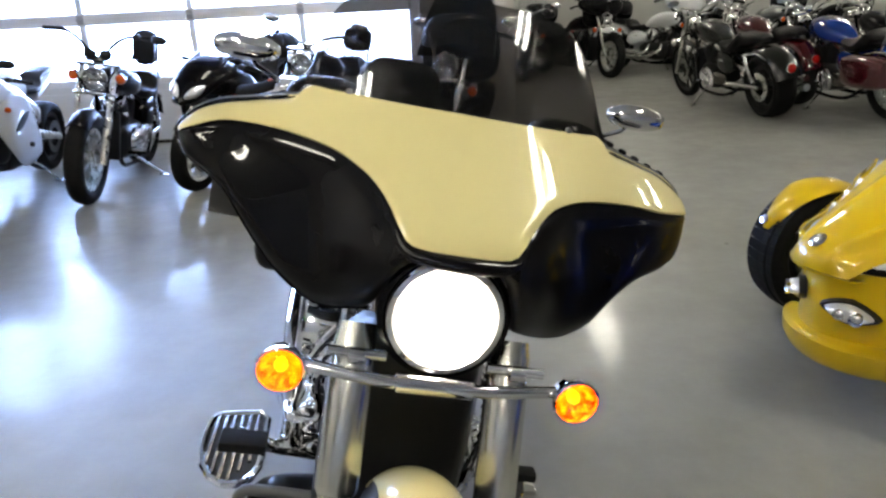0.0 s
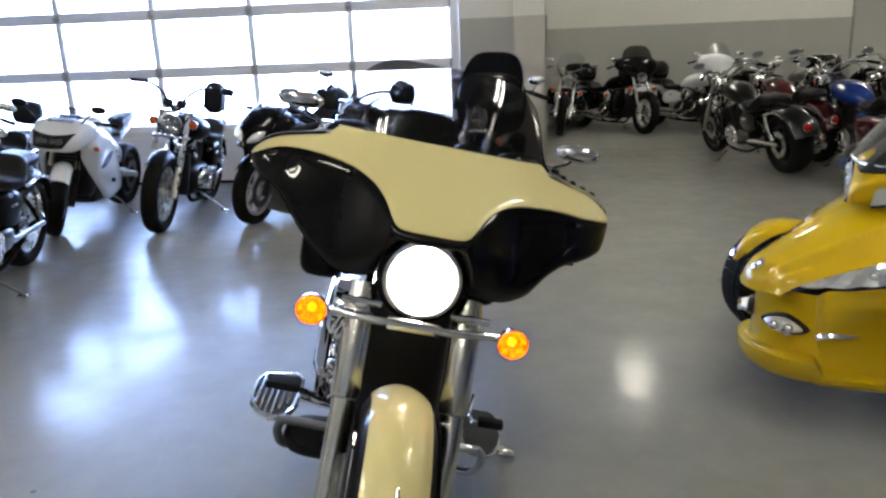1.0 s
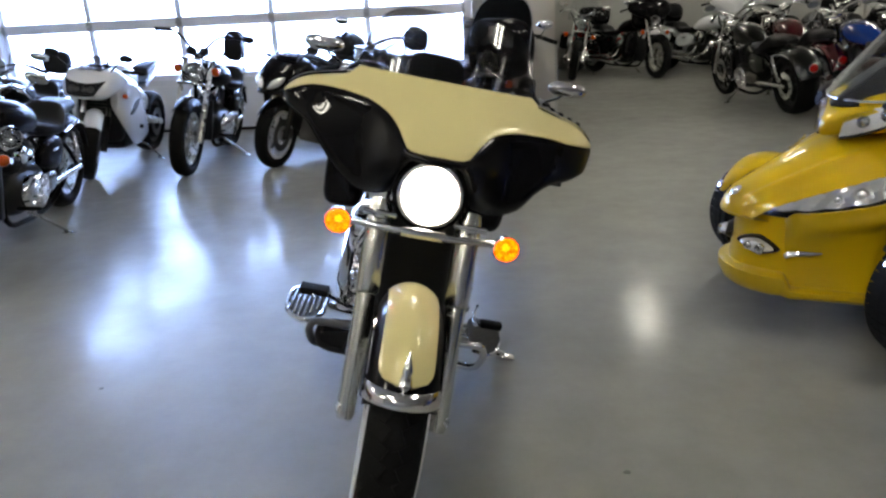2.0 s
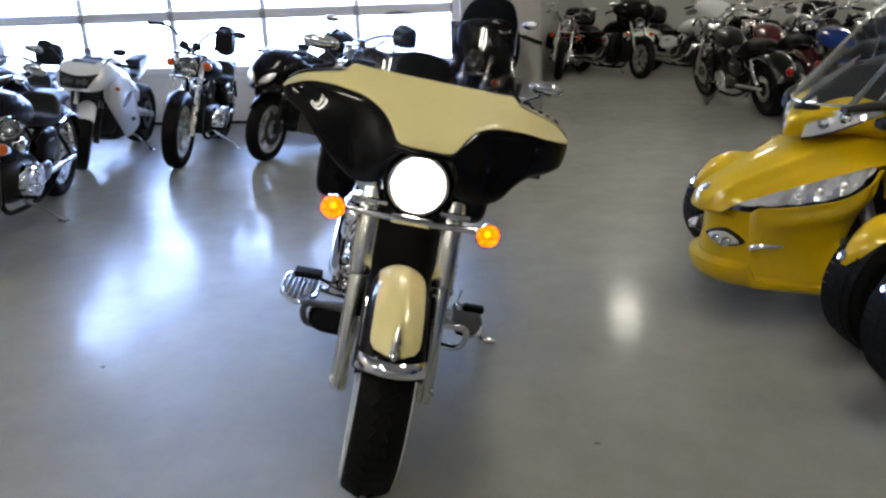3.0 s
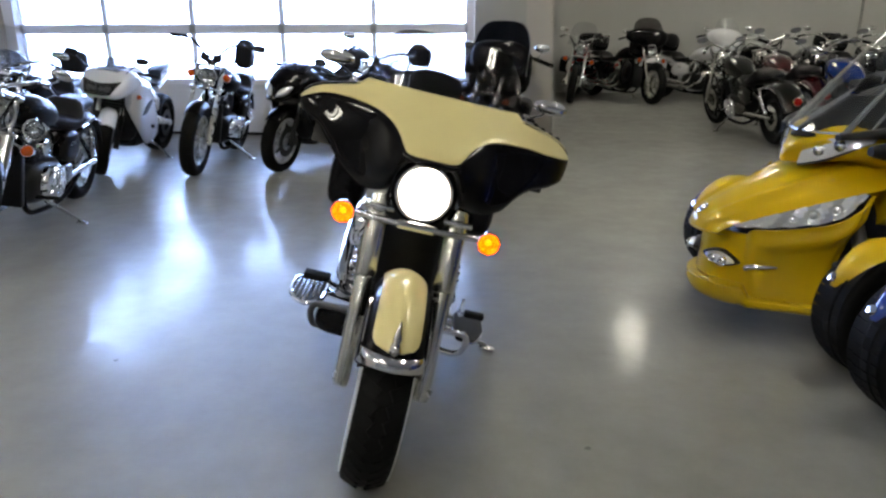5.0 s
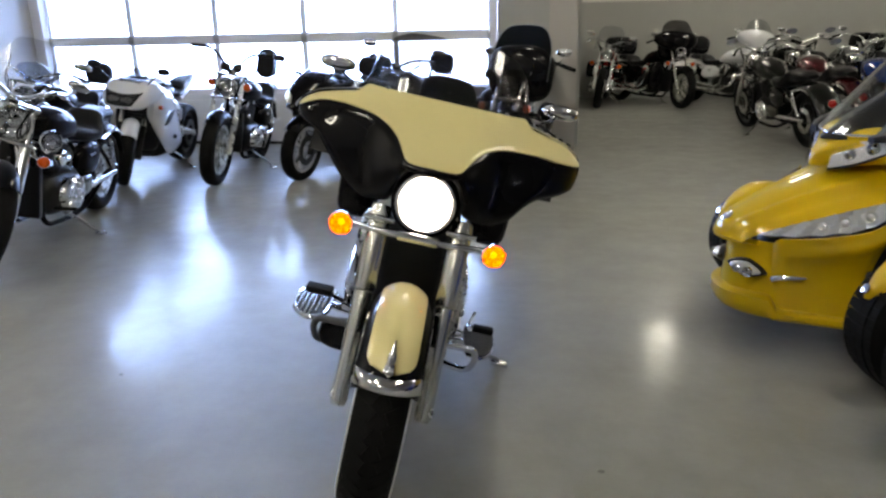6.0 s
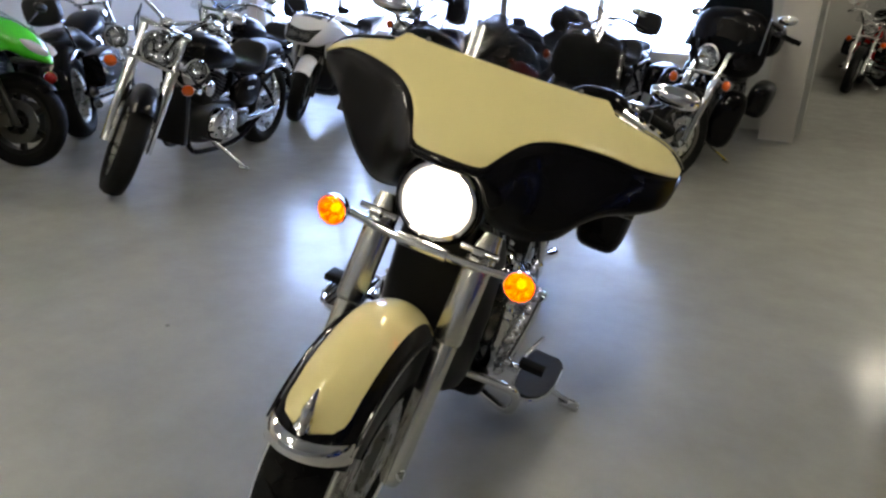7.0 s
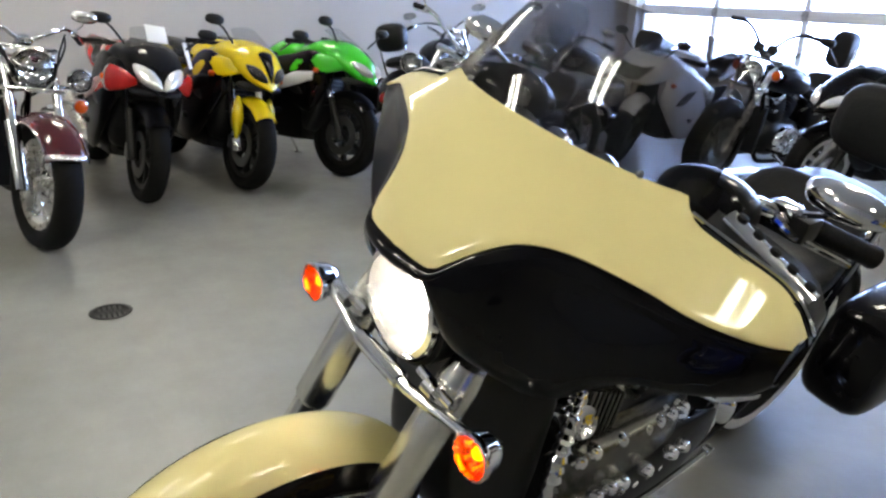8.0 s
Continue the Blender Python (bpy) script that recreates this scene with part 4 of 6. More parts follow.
        part("highway_bar", tube(shape(), smooth_line([(s * 0.08, 0.46, 0.31), (s * 0.24, 0.47, 0.312), (s * 0.285, 0.48, 0.30), (s * 0.295, 0.50, 0.25), (s * 0.26, 0.55, 0.19), (s * 0.10, 0.66, 0.17)], 6), 0.0125, 12), STEEL if s < 0 else CHROME, b)
        bm = shape()
        if s < 0:
            loft(bm, [(s * 0.13, 0.475, 0.25, 0.05, 0.045), (s * 0.17, 0.495, 0.245, 0.10, 0.055), (s * 0.17, 0.56, 0.235, 0.10, 0.055), (s * 0.14, 0.60, 0.23, 0.06, 0.04)], 16, 3)
        else:
            loft(bm, [(0.11, 0.50, 0.25, 0.04, 0.035), (0.13, 0.52, 0.245, 0.06, 0.045), (0.13, 0.58, 0.24, 0.06, 0.045), (0.12, 0.62, 0.235, 0.04, 0.03)], 16, 3)
        part("guard_cover", bm, BLACK, b, "black cover inside the engine guard")
        out = [(0.02, 0.0), (0.004, 0.02), (0.0, 0.06), (0.002, 0.13), (0.012, 0.185), (0.032, 0.228), (0.058, 0.250), (0.085, 0.252), (0.105, 0.235), (0.115, 0.20), (0.118, 0.12), (0.115, 0.03), (0.10, 0.0)]
        place = Matrix.Translation((s * 0.265, 0.79 if s < 0 else 0.84, 0.292 if s < 0 else 0.245)) @ Matrix.Rotation(radians(-9 if s < 0 else 0), 4, "Y") @ Matrix.Diagonal((s * (1.18 if s < 0 else 1), -1.1, 1, 1))
        shape_out = [(0.115 - x, y) for x, y in out]
        bd = part("floorboard", plate(shape(), shape_out, 0.014, place), IRON if s < 0 else LEATHER, b)
        loop = [place @ Vector((x, y, 0.004 if s < 0 else -0.006)) for x, y in shape_out]
        part("board_rim", tube(shape(), loop + loop[:1], 0.009 if s < 0 else 0.006, 8), CHROME, bd)
        for k in range(6 if s < 0 else 0):
            bm = shape()
            box(bm, (0.014 + 0.016 * k, 0.02, 0.007), (0.021 + 0.016 * k, 0.19 + 0.028 * min(k, 5 - k), 0.014), 0.002, place)
            part("rubber_strip", bm, CAST, bd)
        bm = shape()
        tube(bm, [(s * 0.13, 0.72, 0.24), (s * 0.25, 0.72, 0.255 if s < 0 else 0.225), (s * 0.33, 0.70, 0.295 if s < 0 else 0.232)], 0.014, 10)
        part("board_bracket", bm, CHROME, bd)
        bm = shape()
        if s > 0:
            tube(bm, [(0.27, 0.52, 0.37), (0.265, 0.60, 0.33), (0.265, 0.68, 0.31), (0.29, 0.80, 0.32)], 0.007, 8)
            lev = part("shift_lever", bm, CHROME, b)
            for y, z in ((0.52, 0.375),):
                part("pedal_rubber", box(shape(), (0.265, y - 0.018, z - 0.010), (0.34, y + 0.018, z + 0.012), 0.006), RUBBER, lev)
        else:
            tube(bm, [(-0.15, 0.62, 0.30), (-0.22, 0.53, 0.37), (-0.27, 0.50, 0.40)], 0.008, 8)
            lev = part("brake_pedal", bm, CHROME, b)
            part("pedal_rubber", box(shape(), (-0.345, 0.465, 0.398), (-0.25, 0.525, 0.42), 0.006), RUBBER, lev)
    side_stand(b, 0.82, 0.455, LEAN, 0.25)
    # tank, seat, rear
    bm = shape()
    loft(bm, [(0, 0.56, 0.86, 0.05, 0.05), (0, 0.62, 0.86, 0.12, 0.10), (0, 0.78, 0.84, 0.165, 0.125), (0, 0.98, 0.82, 0.17, 0.115), (0, 1.15, 0.79, 0.12, 0.08), (0, 1.26, 0.75, 0.05, 0.03)], 22, 2.5)
    tank = part("fuel_tank", bm, BLACK, b)
    bm = shape()
    loft(bm, [(0, 0.66, 0.965, 0.03, 0.008), (0, 0.74, 0.972, 0.05, 0.014), (0, 0.95, 0.945, 0.05, 0.014), (0, 1.12, 0.885, 0.03, 0.008)], 14, 2.5)
    part("console", bm, CHROME, tank)
    bm = shape()
    loft(bm, [(0, 1.08, 0.76, 0.08, 0.04), (0, 1.2, 0.73, 0.16, 0.06), (0, 1.38, 0.72, 0.19, 0.06), (0, 1.50, 0.80, 0.17, 0.10), (0, 1.56, 0.82, 0.13, 0.08), (0, 1.75, 0.82, 0.13, 0.06), (0, 1.86, 0.81, 0.08, 0.03)], 20, 3)
    part("seat", bm, LEATHER, b)
    wheel(b, 1.67, 0.31, 0.31, 0.17, 0.20, "ten", stripe=True)
    fender(b, 1.67, 0.31, 0.40, 0.22, 45, 175, BLACK, "rear_fender", 0.06)
    for s in (-1, 1):
        bm = shape()
        loft(bm, [(s * 0.31, 1.34, 0.585, 0.06, 0.09), (s * 0.315, 1.40, 0.585, 0.092, 0.148), (s * 0.315, 1.75, 0.585, 0.095, 0.155), (s * 0.31, 2.02, 0.585, 0.08, 0.135), (s * 0.305, 2.08, 0.585, 0.05, 0.09)], 20, 4)
        bag = part("saddlebag", bm, BLACK, b, "black hard saddlebag")
        part("bag_trim", tube(shape(), [(s * 0.409, 1.42, 0.64), (s * 0.412, 1.75, 0.645), (s * 0.392, 2.0, 0.64)], 0.005, 6), CHROME, bag)
        part("sissy_bar", tube(shape(), smooth_line([(s * 0.14, 1.60, 0.55), (s * 0.13, 1.74, 0.80), (s * 0.085, 1.80, 1.02)], 4), 0.010, 8), CHROME, b)
        part("exhaust", tube(shape(), smooth_line([(s * -0.10 - 0.10, 0.62, 0.40), (-0.20, 0.66, 0.30), (-0.22, 0.95, 0.22), (-0.24, 1.35, 0.22 + 0.05 * (s + 1)), (-0.25, 1.95, 0.24 + 0.05 * (s + 1))], 5), [0.022] * 11 + [0.04] * 10, 14), CHROME, b)
    bm = shape()
    loft(bm, [(0, 1.755, 1.03, 0.10, 0.07), (0, 1.77, 1.03, 0.132, 0.098), (0, 1.80, 1.035, 0.14, 0.102), (0, 1.83, 1.035, 0.12, 0.09)], 24, 3.2)
    part("backrest", bm, LEATHER, b, "rounded black leather passenger backrest")
    lamp_pod(b, (0, 2.09, 0.62), 0.05, 0.04, mat("tail_lens", (0.4, 0.01, 0.01), 0.2, coat=0.5), CHROME, "tail_lamp", (0, 1, 0))


touring_bike()
TAIL = mat("tail_lens_red", (0.42, 0.012, 0.01), 0.2, coat=0.5)


# ---- the other motorcycles ----
def fill_out(b, L, fork, paint, clocks=True):
    """Panels, shocks, swing arm, cables and small bright work of a cruiser."""
    for s in (-1, 1):
        bm = shape()
        loft(bm, [(0.10 * s, 0.98, 0.52, 0.02, 0.05), (0.125 * s, 1.06, 0.53, 0.03, 0.10), (0.13 * s, 1.22, 0.52, 0.03, 0.11), (0.115 * s, 1.34, 0.52, 0.02, 0.06)], 14, 3)
        side = part("side_panel", bm, paint, b)
        part("panel_badge", box(shape(), (0.158 * s - 0.004, 1.10, 0.545), (0.158 * s + 0.004, 1.19, 0.565), 0.003), CHROME, side)
        bm = shape()
        tube(bm, [(0.15 * s, L - 0.06, 0.36), (0.15 * s, L - 0.17, 0.62)], 0.012, 10)
        shock = part("shock_absorber", bm, CHROME, b)
        bm = shape()
        coil = [(0.15 * s + 0.026 * math.cos(a), L - 0.07 - 0.10 * k / 40, 0.39 + 0.21 * k / 40 + 0.01 * math.sin(a)) for k, a in ((k, k * 0.9) for k in range(41))]
        part("spring", tube(bm, coil, 0.005, 5), CHROME, shock)
        part("swing_arm", tube(shape(), [(0.11 * s, 1.10, 0.30), (0.13 * s, L + 0.03, 0.32)], [0.028, 0.022], 10), CHROME, b)
        part("fender_strut", tube(shape(), smooth_line([(0.12 * s, L - 0.25, 0.62), (0.125 * s, L, 0.66), (0.12 * s, L + 0.20, 0.60)], 4), 0.014, 8), CHROME, b)
        for k, dx in enumerate((0.0, 0.02)):
            line = smooth_line([(0.22 * s, fork(1.0) + 0.06, 1.07 - dx), ((0.14 + dx) * s, fork(1.0) - 0.08, 0.98), ((0.09 - dx) * s, fork(0.8) - 0.02, 0.82), (0.06 * s, 0.46, 0.70), (0.10 * s, 0.62, 0.58)], 5)
            part("cable", tube(shape(), line, 0.0055, 6), RUBBER, b)
        bm = shape()
        lathe(bm, [(0.01, 0.0), (0.02, 0.004), (0.024, 0.02), (0.02, 0.04)], Matrix.Translation((0.10 * s, 0.50, 0.60)) @ SIDEWAYS, 12)
        part("frame_plug", bm, CHROME, b)
        for k in range(4):
            bm = shape()
            lathe(bm, [(0.014, 0.0), (0.014, 0.012), (0.006, 0.016)], Matrix.Translation((0.19 * s if s > 0 else -0.15, 0.66 + 0.075 * k, 0.30 + 0.02 * (k % 2))) @ Matrix.Rotation(radians(90 * s), 4, "Y"), 8)
            part("bolt", bm, CHROME, b)
    if clocks:
        bm = shape()
        lathe(bm, [(0.02, -0.03), (0.045, 0.0), (0.05, 0.02), (0.04, 0.028)], Matrix.Translation((0.19, 0.50, 0.64)) @ SIDEWAYS, 20)
        part("horn", bm, CHROME, b)
    else:
        for s in (-1, 1):
            bm = shape()
            lathe(bm, [(0.02, -0.05), (0.042, -0.03), (0.045, 0.01), (0.038, 0.016)], Matrix.Translation((0.055 * s, fork(1.0) - 0.03, 1.06)) @ Matrix.Rotation(radians(-35), 4, "X"), 18)
            part("clock", bm, PLASTIC, b)


def cruiser(label, at, paint, L=1.65, R=0.33, style="wire", spots=False, screen=None, fairing=None, bags=None, trunk=False, backrest=False,
            bar=None, lean=9, pack=False, long_fork=False, fat=False, stripe=False, rim_mat=None, fork_mat=None, wrap=False, front_fender=True, seat_mat=None, steer=0, mirrors=True, signal_z=0.74, signal_x=0.225, glass=None, trim=False, cover=0.021, big=1.0, bar_mat=None, trunk_mat=None, lowers=None, lift=0.0):
    b = anchor("motorcycle", at, label, "motorcycle", "motorcycles in the showroom")
    rake = 0.62 if long_fork else 0.50
    fork = lambda z: -0.02 + rake * (z - R)
    wheel(b, 0, R, R, 0.10 if long_fork else 0.13, R * 0.68 if not long_fork else R * 0.8, style, stripe=stripe, rim_mat=rim_mat)
    rear = wheel(b, L, 0.32, 0.32, 0.24 if fat else 0.17, 0.21, style, stripe=stripe, rim_mat=rim_mat)
    fm = fork_mat or CHROME
    top = 0.98
    for s in (-1, 1):
        x = 0.115 * s
        f = part("fork_leg", tube(shape(), [(x, fork(R - 0.02), R - 0.02), (x, fork(0.62), 0.62)], [0.026, 0.028] if not spots else [0.030, 0.034], 14), fm, b)
        part("fork_tube", tube(shape(), [(x, fork(0.56), 0.56), (x, fork(0.57), 0.57), (x, fork(0.76), 0.76), (x, fork(0.77), 0.77), (x, fork(top), top)], [0.024, cover, cover, 0.021, 0.021], 14), CHROME if fork_mat is None else fork_mat, f)
    bm = shape()
    box(bm, (-0.15, fork(top) - 0.03, top - 0.012), (0.15, fork(top) + 0.04, top + 0.012), 0.008)
    part("upper_yoke", bm, CHROME, b)
    part("lower_yoke", box(shape(), (-0.15, fork(0.78) - 0.03, 0.768), (0.15, fork(0.78) + 0.04, 0.792), 0.008), CHROME, b)
    if front_fender:
        ff = fender(b, 0, R, R + 0.035, 0.15 if not trim else 0.20, 52 if not trim else 30, 150, paint, "front_fender", 0.07)
        if trim:
            def lip(u, v):
                p = radians(-84 + 168 * v)
                a = radians(28 + 5 * u + 6 * (1 - math.cos(p)))
                rr = R + 0.041 + 0.006 * math.sin(math.pi * u) - 0.07 * (1 - math.cos(p)) * 1.2
                return (0.205 / 2 * math.sin(p), -rr * math.cos(a), R + rr * math.sin(a))
            part("fender_trim", sheet(shape(), lip, 4, 16, 0.004), CHROME, ff)
            for s in (-1, 1):
                line = [(s * 0.102, -(R - 0.03) * math.cos(radians(a)), R + (R - 0.03) * math.sin(radians(a))) for a in range(40, 140, 8)]
                part("fender_rail", tube(shape(), line, 0.006, 6), CHROME, ff)
    # lamps
    hy, hz = fork(0.88) - 0.06, 0.88
    lr = 0.106 if spots else 0.088
    hl = lamp_pod(b, (0, hy, hz), lr, 0.13, LENS, CHROME, "headlamp", (0, -1, 0))
    bm = shape()
    lathe(bm, [(r * lr / 0.088, z) for r, z in ((0.004, -0.02), (0.014, -0.03), (0.016, -0.05), (0.035, -0.047), (0.058, -0.03), (0.075, -0.008), (0.082, 0.006))], Matrix.Translation((0, hy, hz)) @ Matrix.Rotation(radians(90), 4, "X"), 28, caps=(True, False))
    part("reflector", bm, CHROME, hl)
    if spots:
        bm = shape()
        tube(bm, [(-0.24, hy + 0.05, 0.80), (0.24, hy + 0.05, 0.80)], 0.010, 8)
        br = part("lamp_bar", bm, CHROME, b)
        for s in (-1, 1):
            sp = lamp_pod(br, (0.235 * s, hy + 0.01, 0.845), 0.062, 0.09, LENS, CHROME, "spot_lamp", (0, -1, 0))
            bm = shape()
            lathe(bm, [(0.003, -0.012), (0.010, -0.02), (0.011, -0.034), (0.026, -0.030), (0.042, -0.014), (0.051, 0.006)], Matrix.Translation((0.235 * s, hy + 0.01, 0.845)) @ Matrix.Rotation(radians(90), 4, "X"), 20, caps=(True, False))
            part("reflector", bm, CHROME, sp)
    for s in (-1, 1):
        part("signal_stem", tube(shape(), [(0.12 * s, fork(signal_z), signal_z), ((signal_x - 0.02) * s, fork(signal_z) - 0.01, signal_z - 0.02)], 0.008, 8), CHROME, b)
        lamp_pod(b, (signal_x * s, fork(signal_z) - 0.02, signal_z - 0.025), 0.036, 0.05, AMBER_OFF, CHROME, "turn_signal", (0, -1, 0))
    pts = bar or [(0.03, fork(1.0), 1.02), (0.14, fork(1.0) + 0.0, 1.08), (0.26, fork(1.0) + 0.12, 1.10), (0.40, fork(1.0) + 0.30, 1.04)]
    grip_bar(b, pts, mirrors=mirrors, bar_mat=bar_mat, mirror_at=(pts[-1][0] - 0.04, pts[-1][1] - 0.14, pts[-1][2] + 0.14))
    bm = shape()
    lathe(bm, [(0.03, 0.0), (0.045, 0.02), (0.04, 0.04), (0.03, 0.045)], Matrix.Translation((0, fork(1.0), 0.99)) @ Matrix.Rotation(radians(-30), 4, "X"), 18)
    part("speedometer", bm, CHROME, b)
    front = [o for o in b.children if o is not rear]
    # frame, engine, tank, seat
    bm = shape()
    for s in (-1, 1):
        tube(bm, smooth_line([(0.03 * s, fork(0.9) + 0.06, 0.90), (0.07 * s, 0.46, 0.5), (0.09 * s, 0.50, 0.22), (0.11 * s, 0.70, 0.16), (0.12 * s, 1.12, 0.17), (0.12 * s, L - 0.2, 0.32), (0.10 * s, L, 0.33)], 4), 0.018, 8)
        tube(bm, smooth_line([(0.03 * s, 0.38, 0.88), (0.06 * s, 0.8, 0.74), (0.10 * s, L - 0.3, 0.58), (0.12 * s, L, 0.34)], 4), 0.016, 8)
    part("frame", bm, BLACK, b)
    vtwin(b, 0.78, 0.34, None, 1.0)
    bm = shape()
    box(bm, (-0.10, 0.42, 0.24), (0.10, 0.47, 0.62), 0.015)
    part("radiator", bm, PLASTIC, b)
    fill_out(b, L, fork, paint, mirrors)
    bm = shape()
    loft(bm, [(0, 0.44, 0.84, 0.04, 0.04), (0, 0.52, 0.84, 0.11, 0.09), (0, 0.68, 0.82, 0.155, 0.115), (0, 0.86, 0.79, 0.15, 0.10), (0, 1.02, 0.74, 0.09, 0.06), (0, 1.10, 0.71, 0.04, 0.025)], 20, 2.5)
    tank = part("fuel_tank", bm, paint, b)
    bm = shape()
    lathe(bm, [(0.032, 0.0), (0.032, 0.012), (0.02, 0.018)], Matrix.Translation((0, 0.70, 0.925)), 16)
    part("fuel_cap", bm, CHROME, tank)
    bm = shape()
    loft(bm, [(0, 0.98, 0.72, 0.07, 0.03), (0, 1.10, 0.69, 0.14, 0.05), (0, 1.28, 0.68, 0.17, 0.05), (0, 1.40, 0.75, 0.14, 0.08), (0, 1.48, 0.77, 0.11, 0.06), (0, 1.68, 0.78, 0.11, 0.045), (0, 1.78, 0.77, 0.06, 0.02)], 18, 3)
    part("seat", bm, seat_mat or LEATHER, b)
    rf = fender(b, L, 0.32, 0.40, 0.28 if fat else 0.21, 40, 165, paint, "rear_fender", 0.06)
    lamp_pod(rf, (0, L + 0.37, 0.52), 0.045, 0.04, TAIL, CHROME, "tail_lamp", (0, 1, 0.1))
    for k, s in enumerate((0, 1)):
        n = smooth_line([(-0.12, 0.60 + 0.25 * s, 0.42), (-0.19, 0.58 + 0.25 * s, 0.33), (-0.21, 0.85 + 0.1 * s, 0.22 + 0.06 * s), (-0.22, 1.2, 0.23 + 0.08 * s), (-0.235, L + 0.25, 0.27 + 0.09 * s)], 4)
        part("exhaust", tube(shape(), n, [0.021] * 9 + [0.036] * (len(n) - 9), 12), CHROME, b)
    for s in (-1, 1):
        part("footpeg", tube(shape(), [(0.11 * s, 0.62, 0.27), (0.25 * s, 0.62, 0.28)], 0.013, 8), RUBBER, b)
    side_stand(b, 0.80, 0.36, lean, 0.22)
    if screen:
        def scr(u, v):
            q = 2 * u - 1
            x = 0.25 * big ** 1.7 * q
            h = 0.40 * big * (1 - abs(q) ** 4) ** 0.5 * v + 0.02
            return (x, fork(0.98) - 0.07 + 0.40 * h + 0.7 * x * x, 0.92 + h)
        ws = part("windscreen", sheet(shape(), scr, 20, 10, 0.004), screen, b, "", 70)
        ws.visible_shadow = False
        front.append(ws)
        if big > 1:
            line = [Vector(scr(k / 24, 1.0)) for k in range(25)]
            part("screen_edge", tube(shape(), line, 0.006, 8), CHROME, ws)
        for s in (-1, 1):
            front.append(part("screen_bracket", tube(shape(), [(0.12 * s, fork(0.86), 0.86), (0.17 * s, fork(1.0) - 0.03, 1.0), (0.17 * s, fork(1.0) + 0.04, 1.18)], 0.006, 6), CHROME, b))
    if fairing:
        lag, rise = (0.06, 0.08) if screen else (0.0, lift)
        bm = shape()
        loft(bm, [(0, hy + lag + 0.0, 0.95 + rise, 0.12, 0.10), (0, hy + lag + 0.04, 0.98 + rise, 0.25, 0.15), (0, hy + lag + 0.12, 1.01 + rise, 0.36, 0.16), (0, hy + lag + 0.22, 1.02 + rise, 0.39, 0.14), (0, hy + lag + 0.25, 1.02 + rise, 0.36, 0.12)], 26, 2.3)
        fo = part("fairing", bm, fairing, b)
        front.append(fo)
        part("instrument_hood", box(shape(), (-0.10, hy + lag + 0.20, 1.06 + rise), (0.10, hy + lag + 0.34, 1.13 + rise), 0.02), PLASTIC, fo)

        def scr2(u, v):
            x = 0.28 * (2 * u - 1)
            h = 0.20 * (1 - (abs(x) / 0.285) ** 4) ** 0.5 * v + 0.01
            return (x, hy + 0.09 + 0.45 * h + 0.9 * x * x, 1.12 + lift - 0.5 * x * x + h)
        if not screen:
            part("windscreen", sheet(shape(), scr2, 20, 10, 0.004), glass or SMOKE, fo, "", 70).visible_shadow = False
    if bags:
        for s in (-1, 1):
            bm = shape()
            loft(bm, [(s * 0.29, L - 0.28, 0.52, 0.05, 0.09), (s * 0.30, L - 0.2, 0.52, 0.09, 0.14), (s * 0.30, L + 0.1, 0.52, 0.095, 0.15), (s * 0.295, L + 0.32, 0.52, 0.07, 0.12)], 18, 3.6)
            part("saddlebag", bm, bags, b)
    if trunk:
        bm = shape()
        loft(bm, [(0, L + 0.0, 0.98, 0.18, 0.11), (0, L + 0.04, 0.98, 0.24, 0.15), (0, L + 0.30, 0.98, 0.25, 0.15), (0, L + 0.40, 0.97, 0.20, 0.12)], 20, 3.6)
        tk = part("trunk", bm, trunk_mat or bags or BLACK, b)
        bm = shape()
        loft(bm, [(0, L - 0.06, 1.02, 0.12, 0.09), (0, L - 0.03, 1.02, 0.16, 0.12), (0, L + 0.0, 1.02, 0.15, 0.11)], 18, 2.6)
        part("trunk_backrest", bm, LEATHER, tk)
    if backrest or pack:
        for s in (-1, 1):
            part("sissy_bar", tube(shape(), smooth_line([(0.13 * s, L - 0.1, 0.52), (0.12 * s, L + 0.06, 0.80), (0.09 * s, L + 0.14, 1.05)], 4), 0.010, 8), CHROME, b)
        h = 1.03 if pack else 0.98
        bm = shape()
        loft(bm, [(0, L + 0.03, h, 0.09, 0.07), (0, L + 0.05, h, 0.13 if not pack else 0.095, 0.11 if not pack else 0.15), (0, L + 0.14 if not pack else L + 0.20, h, 0.125 if not pack else 0.095, 0.11 if not pack else 0.15), (0, L + 0.17 if not pack else L + 0.24, h, 0.07, 0.08)], 18, 3.0)
        part("backrest" if not pack else "luggage_pack", bm, LEATHER, b)
    if lowers:
        for s in (-1, 1):
            bm = shape()
            loft(bm, [(0.19 * s, 0.37, 0.46, 0.05, 0.12), (0.23 * s, 0.41, 0.48, 0.10, 0.21), (0.24 * s, 0.50, 0.47, 0.10, 0.22), (0.21 * s, 0.57, 0.44, 0.05, 0.14)], 18, 2.8)
            part("leg_shield", bm, lowers, b)
        bm = shape()
        loft(bm, [(0, hy + 0.08, 1.00, 0.12, 0.16), (0, hy + 0.12, 1.00, 0.26, 0.22), (0, hy + 0.22, 0.99, 0.31, 0.24), (0, hy + 0.30, 0.98, 0.22, 0.18)], 20, 3.2)
        front.append(part("fork_shroud", bm, lowers, b))
